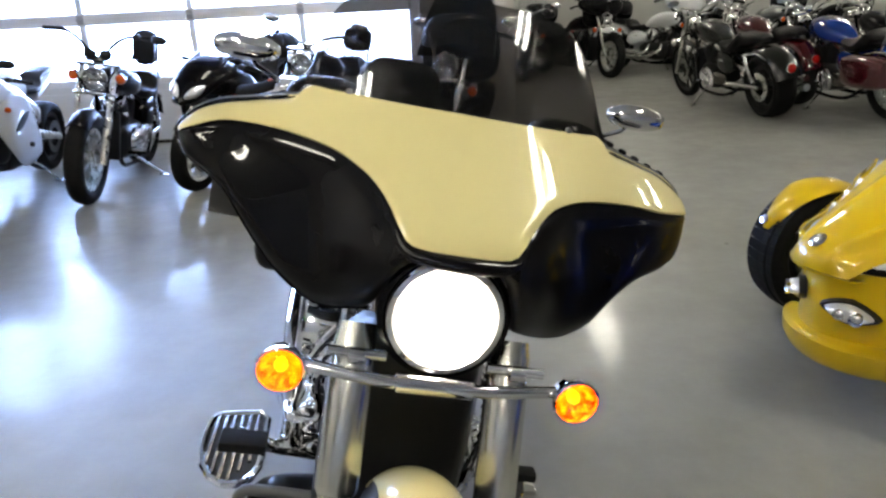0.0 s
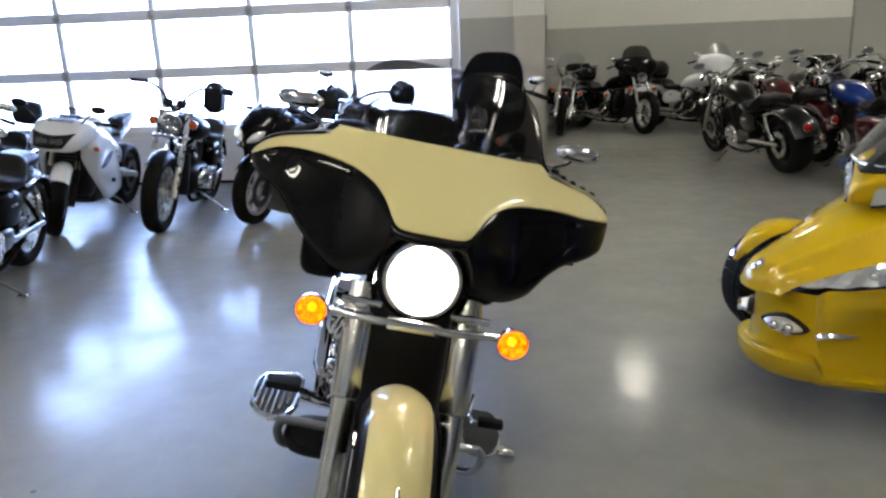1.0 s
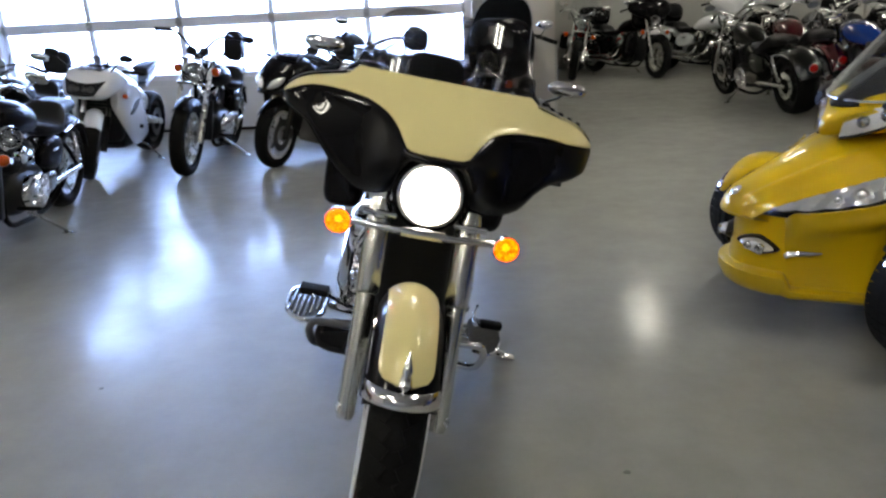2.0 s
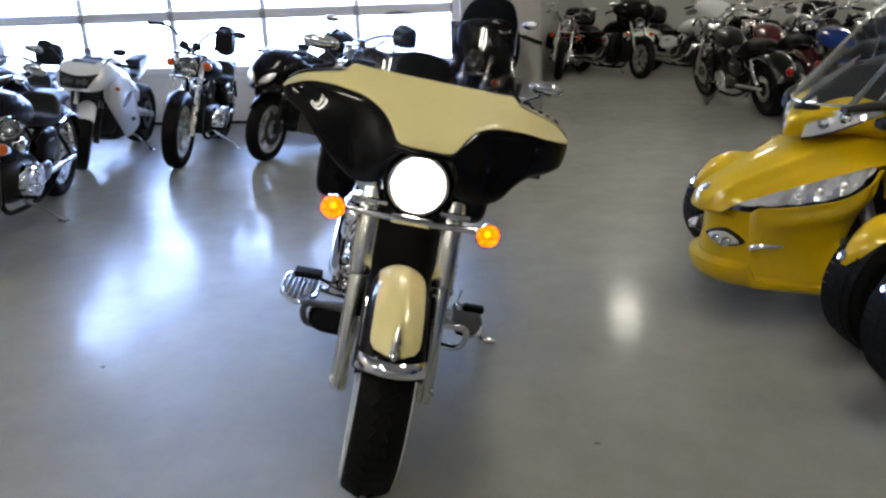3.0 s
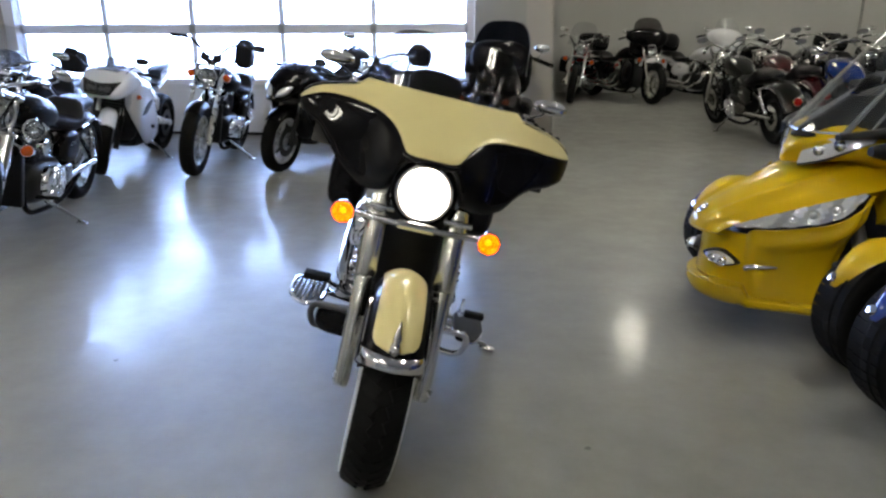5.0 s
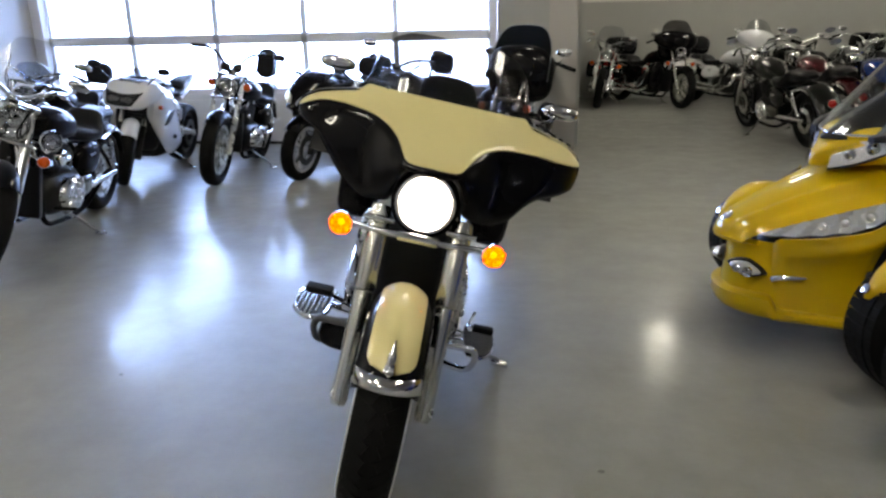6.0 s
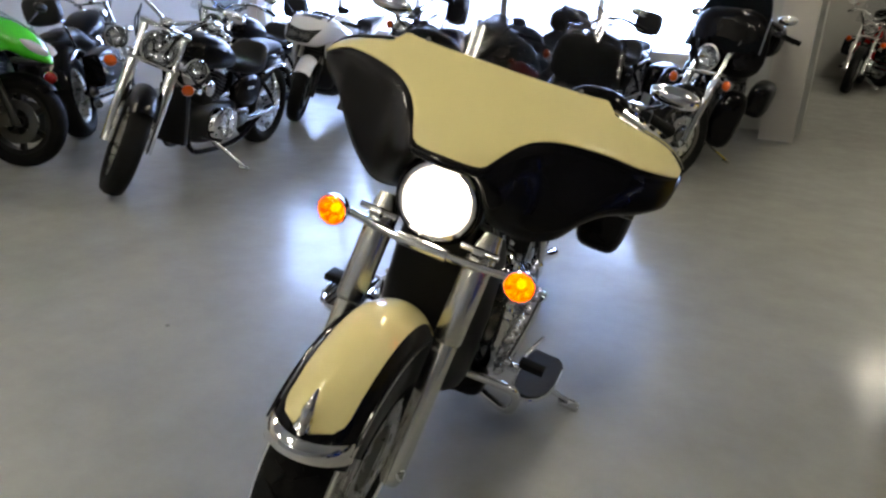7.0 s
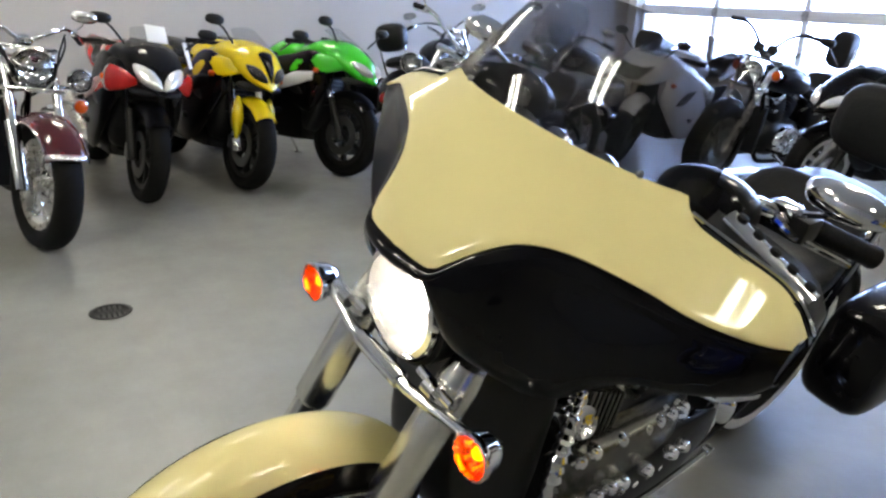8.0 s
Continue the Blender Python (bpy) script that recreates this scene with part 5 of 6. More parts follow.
    if wrap:
        bm = shape()
        loft(bm, [(0.0, fork(1.0) - 0.04, 1.05, 0.05, 0.05), (0.02, fork(1.0) + 0.0, 1.07, 0.12, 0.08), (0.0, fork(1.0) + 0.08, 1.06, 0.14, 0.07), (0.0, fork(1.0) + 0.16, 1.02, 0.08, 0.04)], 16, 2.2)
        for v in bm.verts:
            v.co += 0.02 * noise.noise_vector(v.co * 14)
        front.append(part("plastic_cover", bm, WRAP, b, "crumpled clear plastic over the instruments"))
    if steer:
        steered(front, steer, fork(0.6), 0.6, rake)
    return b


def sport_bike(label, at, paint, accent=None, lean=9, low=None, tail_mat=None, R=0.30, rim_mat=None, nose="twin", lens=None, fairing_low=True, hugger=None, tag=False, sticker=False, fork_mat=None, pack=None, screen_mat=None, steer=0, cheeks=None, top_mat=None, lamp_size=1.0):
    b = anchor("sport_motorcycle", at, label, "motorcycle", "motorcycles in the showroom")
    low = low or paint
    L = 1.40
    fork = lambda z: -0.02 + 0.42 * (z - R)
    wheel(b, 0, R, R, 0.12, 0.215, "six", rim_mat=rim_mat or IRON, disc_mat=STEEL)
    rear = wheel(b, L, R + 0.01, R + 0.01, 0.18, 0.215, "six", rim_mat=rim_mat or IRON, disc_mat=STEEL)
    for s in (-1, 1):
        x = 0.10 * s
        f = part("fork_leg", tube(shape(), [(x, fork(R - 0.03), R - 0.03), (x, fork(0.56), 0.56)], [0.027, 0.026], 12), fork_mat or IRON, b)
        part("fork_tube", tube(shape(), [(x, fork(0.54), 0.54), (x, fork(0.9), 0.9)], 0.022, 12), SATIN, f)
        bm = shape()
        box(bm, (x - 0.02, fork(R) + 0.03, R - 0.03), (x + 0.02, fork(R) + 0.10, R + 0.06), 0.008)
        part("caliper", bm, STEEL, f)
    ff = fender(b, 0, R, R + 0.03, 0.15, 42, 138, hugger or paint, "front_fender", 0.06)
    if tag:
        bm = shape()
        box(bm, (0.078, fork(0.45) - 0.035, 0.40), (0.082, fork(0.45) + 0.015, 0.50), 0.001)
        part("price_tag", bm, PAPER, ff)
    front = [o for o in b.children if o is not rear]
    # nose
    if nose != "wide":
        bm = shape()
        loft(bm, [(0, -0.235, 0.695, 0.010, 0.010), (0, -0.205, 0.725, 0.055, 0.040), (0, -0.12, 0.785, 0.130, 0.088), (0, 0.03, 0.855, 0.175, 0.11), (0, 0.20, 0.885, 0.20, 0.10), (0, 0.36, 0.85, 0.19, 0.10)], 24, 2.0)
        ns = part("nose_fairing", bm, paint, b)
    if nose == "wide":
        bm = shape()
        loft(bm, [(0, -0.19, 0.745, 0.06, 0.012), (0, -0.17, 0.765, 0.12, 0.035), (0, -0.08, 0.80, 0.19, 0.085), (0, 0.06, 0.85, 0.22, 0.115), (0, 0.20, 0.86, 0.235, 0.10), (0, 0.40, 0.80, 0.22, 0.07)], 24, 3.4)
        ns = part("nose_fairing", bm, paint, b)

        def eye(u, v, out=0.0):
            x = (0.165 - 0.055 * (1 - v)) * (2 * u - 1)
            return (x, -0.218 - out + 1.8 * x * x + 0.095 * v, 0.765 + 0.090 * v + 0.75 * x * x * (0.6 + 0.8 * v))
        hl = part("headlamp", sheet(shape(), eye, 18, 6, -0.012), PLASTIC, ns, "dark trapezoid headlamp", 60)
        for x, r in ((-0.075, 0.030), (0.075, 0.030), (-0.03, 0.020), (0.03, 0.020)):
            bm = shape()
            lathe(bm, [(r, -0.004), (r * 1.02, 0.004), (r * 0.7, 0.001), (r * 0.3, 0.004), (0.001, 0.006)], Matrix.Translation((x, -0.180 + 1.8 * x * x, 0.812)) @ Matrix.Rotation(radians(48), 4, "X"), 14)
            part("lamp_bowl", bm, STEEL, hl)
        part("lens", sheet(shape(), lambda u, v: eye(u, v, 0.016), 18, 6, -0.002), LENS, hl, "", 60)
    for s in (-1, 1) if nose != "wide" else ():
        m = Matrix.Translation((0.076 * s, -0.158, 0.783)) @ Matrix.Rotation(radians(42 * s), 4, "Z") @ Matrix.Rotation(radians(-32), 4, "X") @ Matrix.Rotation(radians(-30 * s), 4, "Y") @ Matrix.Diagonal((lamp_size, 1, lamp_size, 1))
        bm = shape()
        loft(bm, [(0, -0.036, 0, 0.02, 0.008), (0, -0.028, 0, 0.078, 0.026), (0, 0.0, 0, 0.092, 0.036), (0, 0.03, 0, 0.086, 0.034)], 18, 1.6, m)
        hl = part("headlamp", bm, lens or PLASTIC, ns)
        for dx, r in ((-0.028, 0.021), (0.03, 0.016)):
            bm = shape()
            lathe(bm, [(r, -0.004), (r * 1.02, 0.004), (r * 0.7, 0.001), (r * 0.3, 0.004), (0.001, 0.006)], m @ Matrix.Translation((dx, -0.030, 0)) @ Matrix.Rotation(radians(90), 4, "X"), 14)
            part("lamp_bowl", bm, REFLECTOR if lens else STEEL, hl)
        bm = shape()
        loft(bm, [(0.04 * s, -0.175, 0.690, 0.02, 0.008), (0.075 * s, -0.13, 0.690, 0.05, 0.022), (0.11 * s, -0.05, 0.700, 0.05, 0.024)], 12, 2.2)
        part("air_intake", bm, PLASTIC, ns)
        bm = shape()
        loft(bm, [(0.12 * s, -0.05, 0.80, 0.012, 0.03), (0.195 * s, 0.10, 0.79, 0.022, 0.07), (0.225 * s, 0.28, 0.75, 0.022, 0.09), (0.22 * s, 0.46, 0.70, 0.018, 0.07), (0.19 * s, 0.62, 0.68, 0.008, 0.03)], 16, 2.2)
        part("upper_panel", bm, paint, ns)
    if cheeks:
        for s in (-1, 1):
            bm = shape()
            loft(bm, [(0.13 * s, -0.11, 0.745, 0.01, 0.02), (0.19 * s, -0.05, 0.745, 0.03, 0.06), (0.23 * s, 0.06, 0.74, 0.03, 0.08), (0.235 * s, 0.18, 0.72, 0.015, 0.04)], 14, 2.4)
            part("cheek", bm, cheeks, ns)
    if sticker:
        bm = shape()
        box(bm, (-0.06, -0.002, -0.07), (0.06, 0.002, 0.07), 0.001, Matrix.Translation((0.0, 0.0, 1.03)) @ Matrix.Rotation(radians(-48), 4, "X"))
        part("paper_label", bm, PAPER, ns, "blank white paper label")
        bm = shape()
        box(bm, (-0.05, -0.002, -0.08), (0.05, 0.002, 0.08), 0.001, Matrix.Translation((0.20, 0.02, 0.93)) @ Matrix.Rotation(radians(60), 4, "Z") @ Matrix.Rotation(radians(-20), 4, "X"))
        part("paper_label", bm, PAPER, ns, "blank white paper label")
    if nose == "wedge":
        bm = shape()
        loft(bm, [(0, -0.222, 0.76, 0.004, 0.03), (0, -0.195, 0.81, 0.02, 0.05), (0, -0.10, 0.905, 0.05, 0.02)], 10, 2.2)
        part("nose_blade", bm, accent or paint, ns)

    def scr(u, v):
        x = 0.13 * (2 * u - 1)
        h = v
        return (x * (1 - 0.25 * v), 0.0 + 0.19 * h + 2.0 * x * x, 0.955 + 0.105 * h * (1 - 14 * x * x) - 1.2 * x * x * (1 - v))
    part("windscreen", sheet(shape(), scr, 14, 8, 0.003), screen_mat or CLEAR, b, "", 70).visible_shadow = False
    bm = shape()
    loft(bm, [(0, 0.13, 0.60, 0.13, 0.12), (0, 0.16, 0.58, 0.18, 0.18), (0, 0.24, 0.54, 0.19, 0.24), (0, 0.30, 0.52, 0.18, 0.24)], 18, 4)
    rad = part("radiator", bm, PLASTIC, b, "black radiator behind the front wheel")
    for k in range(7):
        part("radiator_fin", box(shape(), (-0.12, 0.126, 0.50 + 0.03 * k), (0.12, 0.134, 0.508 + 0.03 * k), 0.001), STEEL, rad)
    part("upper_yoke", box(shape(), (-0.14, fork(0.9) - 0.03, 0.885), (0.14, fork(0.9) + 0.05, 0.905), 0.008), IRON, b)
    part("dash", box(shape(), (-0.09, 0.20, 0.93), (0.09, 0.26, 0.985), 0.012), PLASTIC, b)
    if tag:
        for s in (-1, 1):
            bm = shape()
            tube(bm, [(0.112 * s, 0.0, 0.62), (0.115 * s, -0.02, 0.56), (0.116 * s, -0.03, 0.48), (0.112 * s, -0.03, 0.40), (0.108 * s, -0.02, 0.34)], [0.012, 0.034, 0.040, 0.030, 0.008], 12)
            part("fork_guard", bm, paint, b)
    for s in (-1, 1):
        part("hose", tube(shape(), smooth_line([(0.16 * s, 0.16, 0.93), (0.13 * s, 0.06, 0.84), (0.12 * s, 0.08, 0.66), (0.11 * s, 0.05, 0.45)], 5), 0.007, 6), RUBBER, b)
        bm = shape()
        lathe(bm, [(0.016, 0.0), (0.02, 0.01), (0.018, 0.03), (0.006, 0.038)], Matrix.Translation((0.235 * s, 0.12, 0.74)) @ Matrix.Rotation(radians(90 * s), 4, "Y"), 12)
        part("turn_signal", bm, AMBER_OFF, b)
        part("engine_guard_plug", tube(shape(), [(0.20 * s, 0.50, 0.42), (0.265 * s, 0.50, 0.42)], [0.022, 0.018], 10), PLASTIC, b)
    # flanks
    for s in (-1, 1):
        bm = shape()
        loft(bm, [(0.17 * s, 0.08, 0.72, 0.03, 0.10), (0.21 * s, 0.20, 0.66, 0.035, 0.22), (0.21 * s, 0.42, 0.56 if fairing_low else 0.68, 0.035, 0.30 if fairing_low else 0.16), (0.19 * s, 0.66, 0.46 if fairing_low else 0.68, 0.03, 0.22 if fairing_low else 0.12), (0.15 * s, 0.90, 0.34 if fairing_low else 0.68, 0.02, 0.09)], 16, 2.6)
        fl = part("side_fairing", bm, low, b)
        bm = shape()
        m = Matrix.Translation((0.247 * s, 0.36, 0.62)) @ Matrix.Rotation(radians(90), 4, "Y") @ Matrix.Rotation(radians(25), 4, "Z")
        loft(bm, [(0, -0.13, 0, 0.01, 0.004), (0, -0.05, 0, 0.04, 0.006), (0, 0.06, 0, 0.035, 0.006), (0, 0.14, 0, 0.006, 0.003)], 12, 2, m)
        part("vent", bm, PLASTIC, fl)
        if accent:
            bm = shape()
            loft(bm, [(0.235 * s, 0.16, 0.70, 0.012, 0.03), (0.252 * s, 0.34, 0.66, 0.010, 0.05), (0.245 * s, 0.58, 0.58, 0.008, 0.03), (0.22 * s, 0.72, 0.55, 0.004, 0.01)], 12, 2.2)
            part("side_stripe", bm, accent, fl)
    bm = shape()
    box(bm, (-0.15, 0.34, 0.22), (0.15, 0.82, 0.62), 0.04)
    loft(bm, [(0, 0.26, 0.45, 0.14, 0.18), (0, 0.32, 0.42, 0.15, 0.2)], 12, 5)
    part("engine", bm, IRON, b)
    bm = shape()
    for s in (-1, 1):
        loft(bm, [(0.12 * s, 0.32, 0.80, 0.025, 0.05), (0.165 * s, 0.6, 0.72, 0.025, 0.06), (0.14 * s, 0.92, 0.58, 0.025, 0.07)], 10, 3)
        loft(bm, [(0.11 * s, 0.9, 0.42, 0.02, 0.05), (0.12 * s, 1.2, 0.36, 0.02, 0.035), (0.12 * s, L + 0.04, R + 0.01, 0.018, 0.03)], 10, 3)
    part("frame", bm, SATIN if accent is None else IRON, b)
    bm = shape()
    loft(bm, [(0, 0.34, 0.86, 0.06, 0.05), (0, 0.44, 0.86, 0.14, 0.10), (0, 0.60, 0.85, 0.165, 0.11), (0, 0.78, 0.81, 0.13, 0.09), (0, 0.90, 0.77, 0.06, 0.04)], 20, 2.5)
    part("fuel_tank", bm, top_mat or paint, b)
    bm = shape()
    loft(bm, [(0, 0.84, 0.78, 0.08, 0.03), (0, 0.98, 0.77, 0.13, 0.035), (0, 1.10, 0.79, 0.12, 0.04), (0, 1.18, 0.85, 0.09, 0.04), (0, 1.40, 0.90, 0.08, 0.025), (0, 1.48, 0.91, 0.04, 0.012)], 16, 2.8)
    part("seat", bm, LEATHER, b)
    bm = shape()
    loft(bm, [(0, 1.02, 0.72, 0.12, 0.05), (0, 1.25, 0.80, 0.12, 0.06), (0, 1.50, 0.88, 0.08, 0.04), (0, 1.64, 0.92, 0.03, 0.015)], 16, 2.4)
    part("tail_fairing", bm, tail_mat or paint, b)
    bm = shape()
    tube(bm, [(-0.12, 0.55, 0.25), (-0.15, 0.85, 0.24), (-0.19, 1.05, 0.34), (-0.21, 1.45, 0.52)], [0.025, 0.028, 0.05, 0.055], 14)
    part("exhaust", bm, SATIN, b)
    pts = [(0.10, fork(0.92) + 0.0, 0.93), (0.18, fork(0.92) + 0.03, 0.935), (0.33, fork(0.92) + 0.12, 0.92)]
    grip_bar(b, pts, 0.12, mirrors=False, bar_mat=IRON)
    for s in (-1, 1):
        bm = shape()
        tube(bm, [(0.17 * s, 0.02, 0.95), (0.25 * s, 0.0, 1.03), (0.29 * s, 0.02, 1.06)], 0.007, 8)
        stem = part("mirror_stem", bm, PLASTIC, b)
        bm = shape()
        loft(bm, [(0.31 * s, -0.02, 1.075, 0.025, 0.015), (0.31 * s, 0.0, 1.075, 0.06, 0.032), (0.31 * s, 0.03, 1.075, 0.055, 0.03)], 14, 2.4)
        part("mirror", bm, PLASTIC, stem)
    side_stand(b, 0.80, 0.34, lean, 0.24)
    if pack:
        bm = shape()
        loft(bm, [(0, 1.20, 0.96, 0.11, 0.06), (0, 1.26, 0.98, 0.15, 0.10), (0, 1.45, 1.0, 0.15, 0.10), (0, 1.52, 1.0, 0.11, 0.07)], 16, 3)
        part("tail_bag", bm, pack, b)
    if steer:
        steered(front, steer, fork(0.6), 0.6, 0.42)
    return b


# ---- the three-wheeled roadsters ----
def three_wheeler(at, label, paint):
    b = anchor("three_wheeled_roadster", at, label, "three-wheeler", "three-wheelers in a row")
    # hidden black inner body that closes the gaps between the panels
    bm = shape()
    loft(bm, [(0, -0.33, 0.35, 0.06, 0.07), (0, -0.29, 0.37, 0.10, 0.11), (0, -0.18, 0.40, 0.16, 0.15), (0, 0.0, 0.45, 0.25, 0.20), (0, 0.3, 0.48, 0.30, 0.22), (0, 0.8, 0.50, 0.30, 0.20)], 20, 3)
    part("inner_body", bm, PLASTIC, b)
    bm = shape()
    loft(bm, [(0, 0.16, 0.62, 0.34, 0.14), (0, 0.40, 0.64, 0.385, 0.19), (0, 0.80, 0.62, 0.36, 0.22), (0, 1.30, 0.60, 0.30, 0.20), (0, 1.75, 0.72, 0.16, 0.10)], 32, 2.4)
    part("rear_body", bm, paint, b)
    # hood: a long pointed panel with two ridges, its front edge a sharp lip
    edge_x = steps_of([(0, 0.128), (0.15, 0.158), (0.5, 0.258), (0.85, 0.352), (1, 0.395)])
    edge_y = steps_of([(0, -0.462), (0.15, -0.385), (0.5, -0.145), (0.85, 0.075), (1, 0.20)])
    edge_z = steps_of([(0, 0.468), (0.15, 0.516), (0.5, 0.610), (0.85, 0.690), (1, 0.722)])
    mid_y = steps_of([(0, -0.512), (0.06, -0.500), (0.15, -0.452), (0.5, -0.20), (0.85, 0.05), (1, 0.20)])
    mid_z = steps_of([(0, 0.474), (0.06, 0.517), (0.15, 0.560), (0.5, 0.672), (0.85, 0.760), (1, 0.800)])

    def hood_at(u, v):
        q = 2 * u - 1
        k = abs(q)
        ridge = 0.010 * math.exp(-((k - 0.50) / 0.07) ** 2) * min(1, v / 0.12)
        groove = -0.006 * math.exp(-((k - 0.70) / 0.08) ** 2) * min(1, v / 0.12)
        return (q * edge_x(v), mid_y(v) + (edge_y(v) - mid_y(v)) * k ** 2.0, edge_z(v) + (mid_z(v) - edge_z(v)) * (1 - k ** 2.1) + ridge + groove)
    hood = part("hood", sheet(shape(), hood_at, 40, 34, -0.008), paint, b, "pointed hood panel with raised ridges", 50)

    def lip(u, v):
        x, y, z = hood_at(u, 0)
        return (x * (1 - 0.04 * v), y + 0.004 + 0.085 * v, z - 0.006 - 0.016 * v)
    part("hood_lip", sheet(shape(), lip, 24, 4, -0.005), paint, hood)
    bm = shape()
    lathe(bm, [(0.020, 0.0), (0.020, 0.006), (0.012, 0.009)], Matrix.Translation((0, -0.470, 0.5505)) @ Matrix.Rotation(radians(38), 4, "X"), 20)
    lathe(bm, [(0.026, 0.0), (0.026, 0.004), (0.022, 0.006), (0.021, 0.0)], Matrix.Translation((0, -0.470, 0.5505)) @ Matrix.Rotation(radians(38), 4, "X"), 20, closed=True)
    part("badge", bm, CHROME, hood, "round chrome nose badge")

    # recessed front face between the lip and the chin
    def front_y(x):
        return -0.450 + 3.2 * x * x

    def face(u, v):
        x = 0.205 * (2 * u - 1)
        return (x, front_y(x) + 0.022 * v, 0.225 + 0.245 * v)
    nose = part("nose", sheet(shape(), face, 24, 8, 0.008), paint, b, "recessed nose panel", 60)
    # chin: a jutting lower lip that sweeps back along both flanks
    track = smooth_line([(-0.40, 0.06, 0), (-0.365, -0.08, 0), (-0.295, -0.215, 0), (-0.228, -0.340, 0), (-0.185, -0.405, 0), (-0.10, -0.460, 0), (0, -0.480, 0), (0.10, -0.460, 0), (0.185, -0.405, 0), (0.228, -0.340, 0), (0.295, -0.215, 0), (0.365, -0.08, 0), (0.40, 0.06, 0)], 5)
    prof = [(0.075, 0.262), (0.050, 0.250), (0.008, 0.244), (-0.004, 0.236), (-0.002, 0.200), (0.012, 0.170), (0.024, 0.158), (0.10, 0.150)]

    def chin(u, v):
        f = u * (len(track) - 1)
        i = min(int(f), len(track) - 2)
        p = track[i].lerp(track[i + 1], f - i)
        d = (track[min(i + 2, len(track) - 1)] - track[max(i - 1, 0)]).normalized()
        inward = Vector((-d.y, d.x, 0))
        g = v * (len(prof) - 1)
        j = min(int(g), len(prof) - 2)
        o, z = [prof[j][c] + (prof[j + 1][c] - prof[j][c]) * (g - j) for c in (0, 1)]
        side = min(1.0, max(0.0, (abs(p.x) - 0.214) / 0.014))
        return (p.x + inward.x * (o - 0.012 * side), p.y + inward.y * (o - 0.012 * side), z - side * 0.55 * (z - 0.15))
    part("chin", sheet(shape(), chin, 120, 14, -0.006), paint, nose, "jutting lower lip of the nose", 35)
    lamp_half = steps_of([(0.0, 0.002), (0.12, 0.012), (0.35, 0.027), (0.6, 0.037), (0.75, 0.037), (0.9, 0.021), (1.0, 0.003)])
    for s in (-1, 1):
        # long kite-shaped headlamp along the hood's edge
        def lampface(u, v, s=s, out=0.0):
            hw = lamp_half(u)
            h = 0.13 + 0.68 * u
            x = edge_x(h) + 0.010 + 0.040 * (1 - v) * min(1, hw / 0.02)
            return (s * (x + out), edge_y(h) - 0.004 - out * 0.6, edge_z(h) - 0.002 - 2 * hw * (1 - v))

        def facets(u, v, s=s):
            p = lampface(u, v)
            k = int(round(u * 26)) * 3 + 2 * int(round(v * 4))
            return (p[0] - s * (0.004 + 0.026 * ((k * 7) % 5) / 5), p[1] + 0.010 * ((k * 3) % 4) / 4, p[2])
        part("lamp_rim", sheet(shape(), lambda u, v, s=s: (lampface(u, v)[0] - s * 0.034, lampface(u, v)[1] + 0.012, lampface(u, 0.5)[2] + (lamp_half(u) + 0.004) * (2 * v - 1)), 18, 4, 0.008), PLASTIC, hood)
        hl = part("headlamp", sheet(shape(), facets, 26, 4, 0.004), LINER, hood, "long faceted chrome-lined headlamp", 12)
        part("lens", sheet(shape(), lambda u, v, s=s: lampface(u, v, out=0.006 + 0.010 * math.sin(math.pi * v)), 20, 8, 0.002), LENS, hl, "", 60)
        for u, r in ((0.42, 0.018), (0.58, 0.025), (0.76, 0.024)):
            p = Vector(lampface(u, 0.5))
            bm = shape()
            lathe(bm, [(r * 0.95, -0.004), (r, 0.009), (r * 0.66, 0.002), (r * 0.5, 0.004), (r * 0.35, 0.009), (r * 0.1, 0.011)], Matrix.Translation((p.x - 0.004 * s, p.y, p.z)) @ Vector((s, -0.8, 0.3)).to_track_quat("Z", "Y").to_matrix().to_4x4(), 16)
            part("lamp_bowl", bm, REFLECTOR, hl)

        # flank below the headlamp, from the sharp front edge to the wheel arch
        def under_lamp(u):
            h, hw = 0.13 + 0.70 * u, lamp_half(min(1, u * 0.70 / 0.68))
            return Vector((edge_x(h) + 0.010 + 0.040 * min(1, hw / 0.02), edge_y(h) - 0.004, edge_z(h) - 0.002 - 2 * hw))

        def cheek(u, v, s=s):
            low, top = Vector((0.196 + 0.140 * u, -0.310 + 0.235 * u, 0.192 - 0.005 * u)), under_lamp(u)
            if u < 0.12:
                k = u / 0.12
                top = Vector((0.162, -0.345, 0.470)).lerp(under_lamp(0.12), k)
            p = low.lerp(top, v)
            waist = 0.030 * math.sin(math.pi * min(1, v * 1.15)) * (0.5 + 0.5 * u)
            fold = 0.016 * math.exp(-((v - 0.80) / 0.08) ** 2) * min(1, u * 3)
            return (s * (p.x + 0.016 - waist + fold), p.y - 0.01 * math.sin(math.pi * v), p.z)
        ck = part("cheek", sheet(shape(), cheek, 26, 24, 0.010 * s), paint, b, "folded side panel under the headlamp", 50)

        def edge_return(u, v, s=s):
            a, c = Vector(cheek(0, u, s)), Vector((s * 0.172, front_y(0.172) + 0.012, 0.225 + 0.235 * u))
            return a.lerp(c, v)
        part("cheek_edge", sheet(shape(), edge_return, 14, 4, 0.004), paint, ck)
        # fog lamp in its dark recess, with a bright strip running back from it
        m = Matrix.Translation((0.112 * s, front_y(0.112) - 0.014, 0.350)) @ Matrix.Rotation(radians(36 * s), 4, "Z") @ Matrix.Rotation(radians(7 * s), 4, "Y")
        bm = shape()
        loft(bm, [(0.0, -0.004, 0, 0.084, 0.036), (0, 0.02, 0, 0.088, 0.041)], 20, 1.35, m)
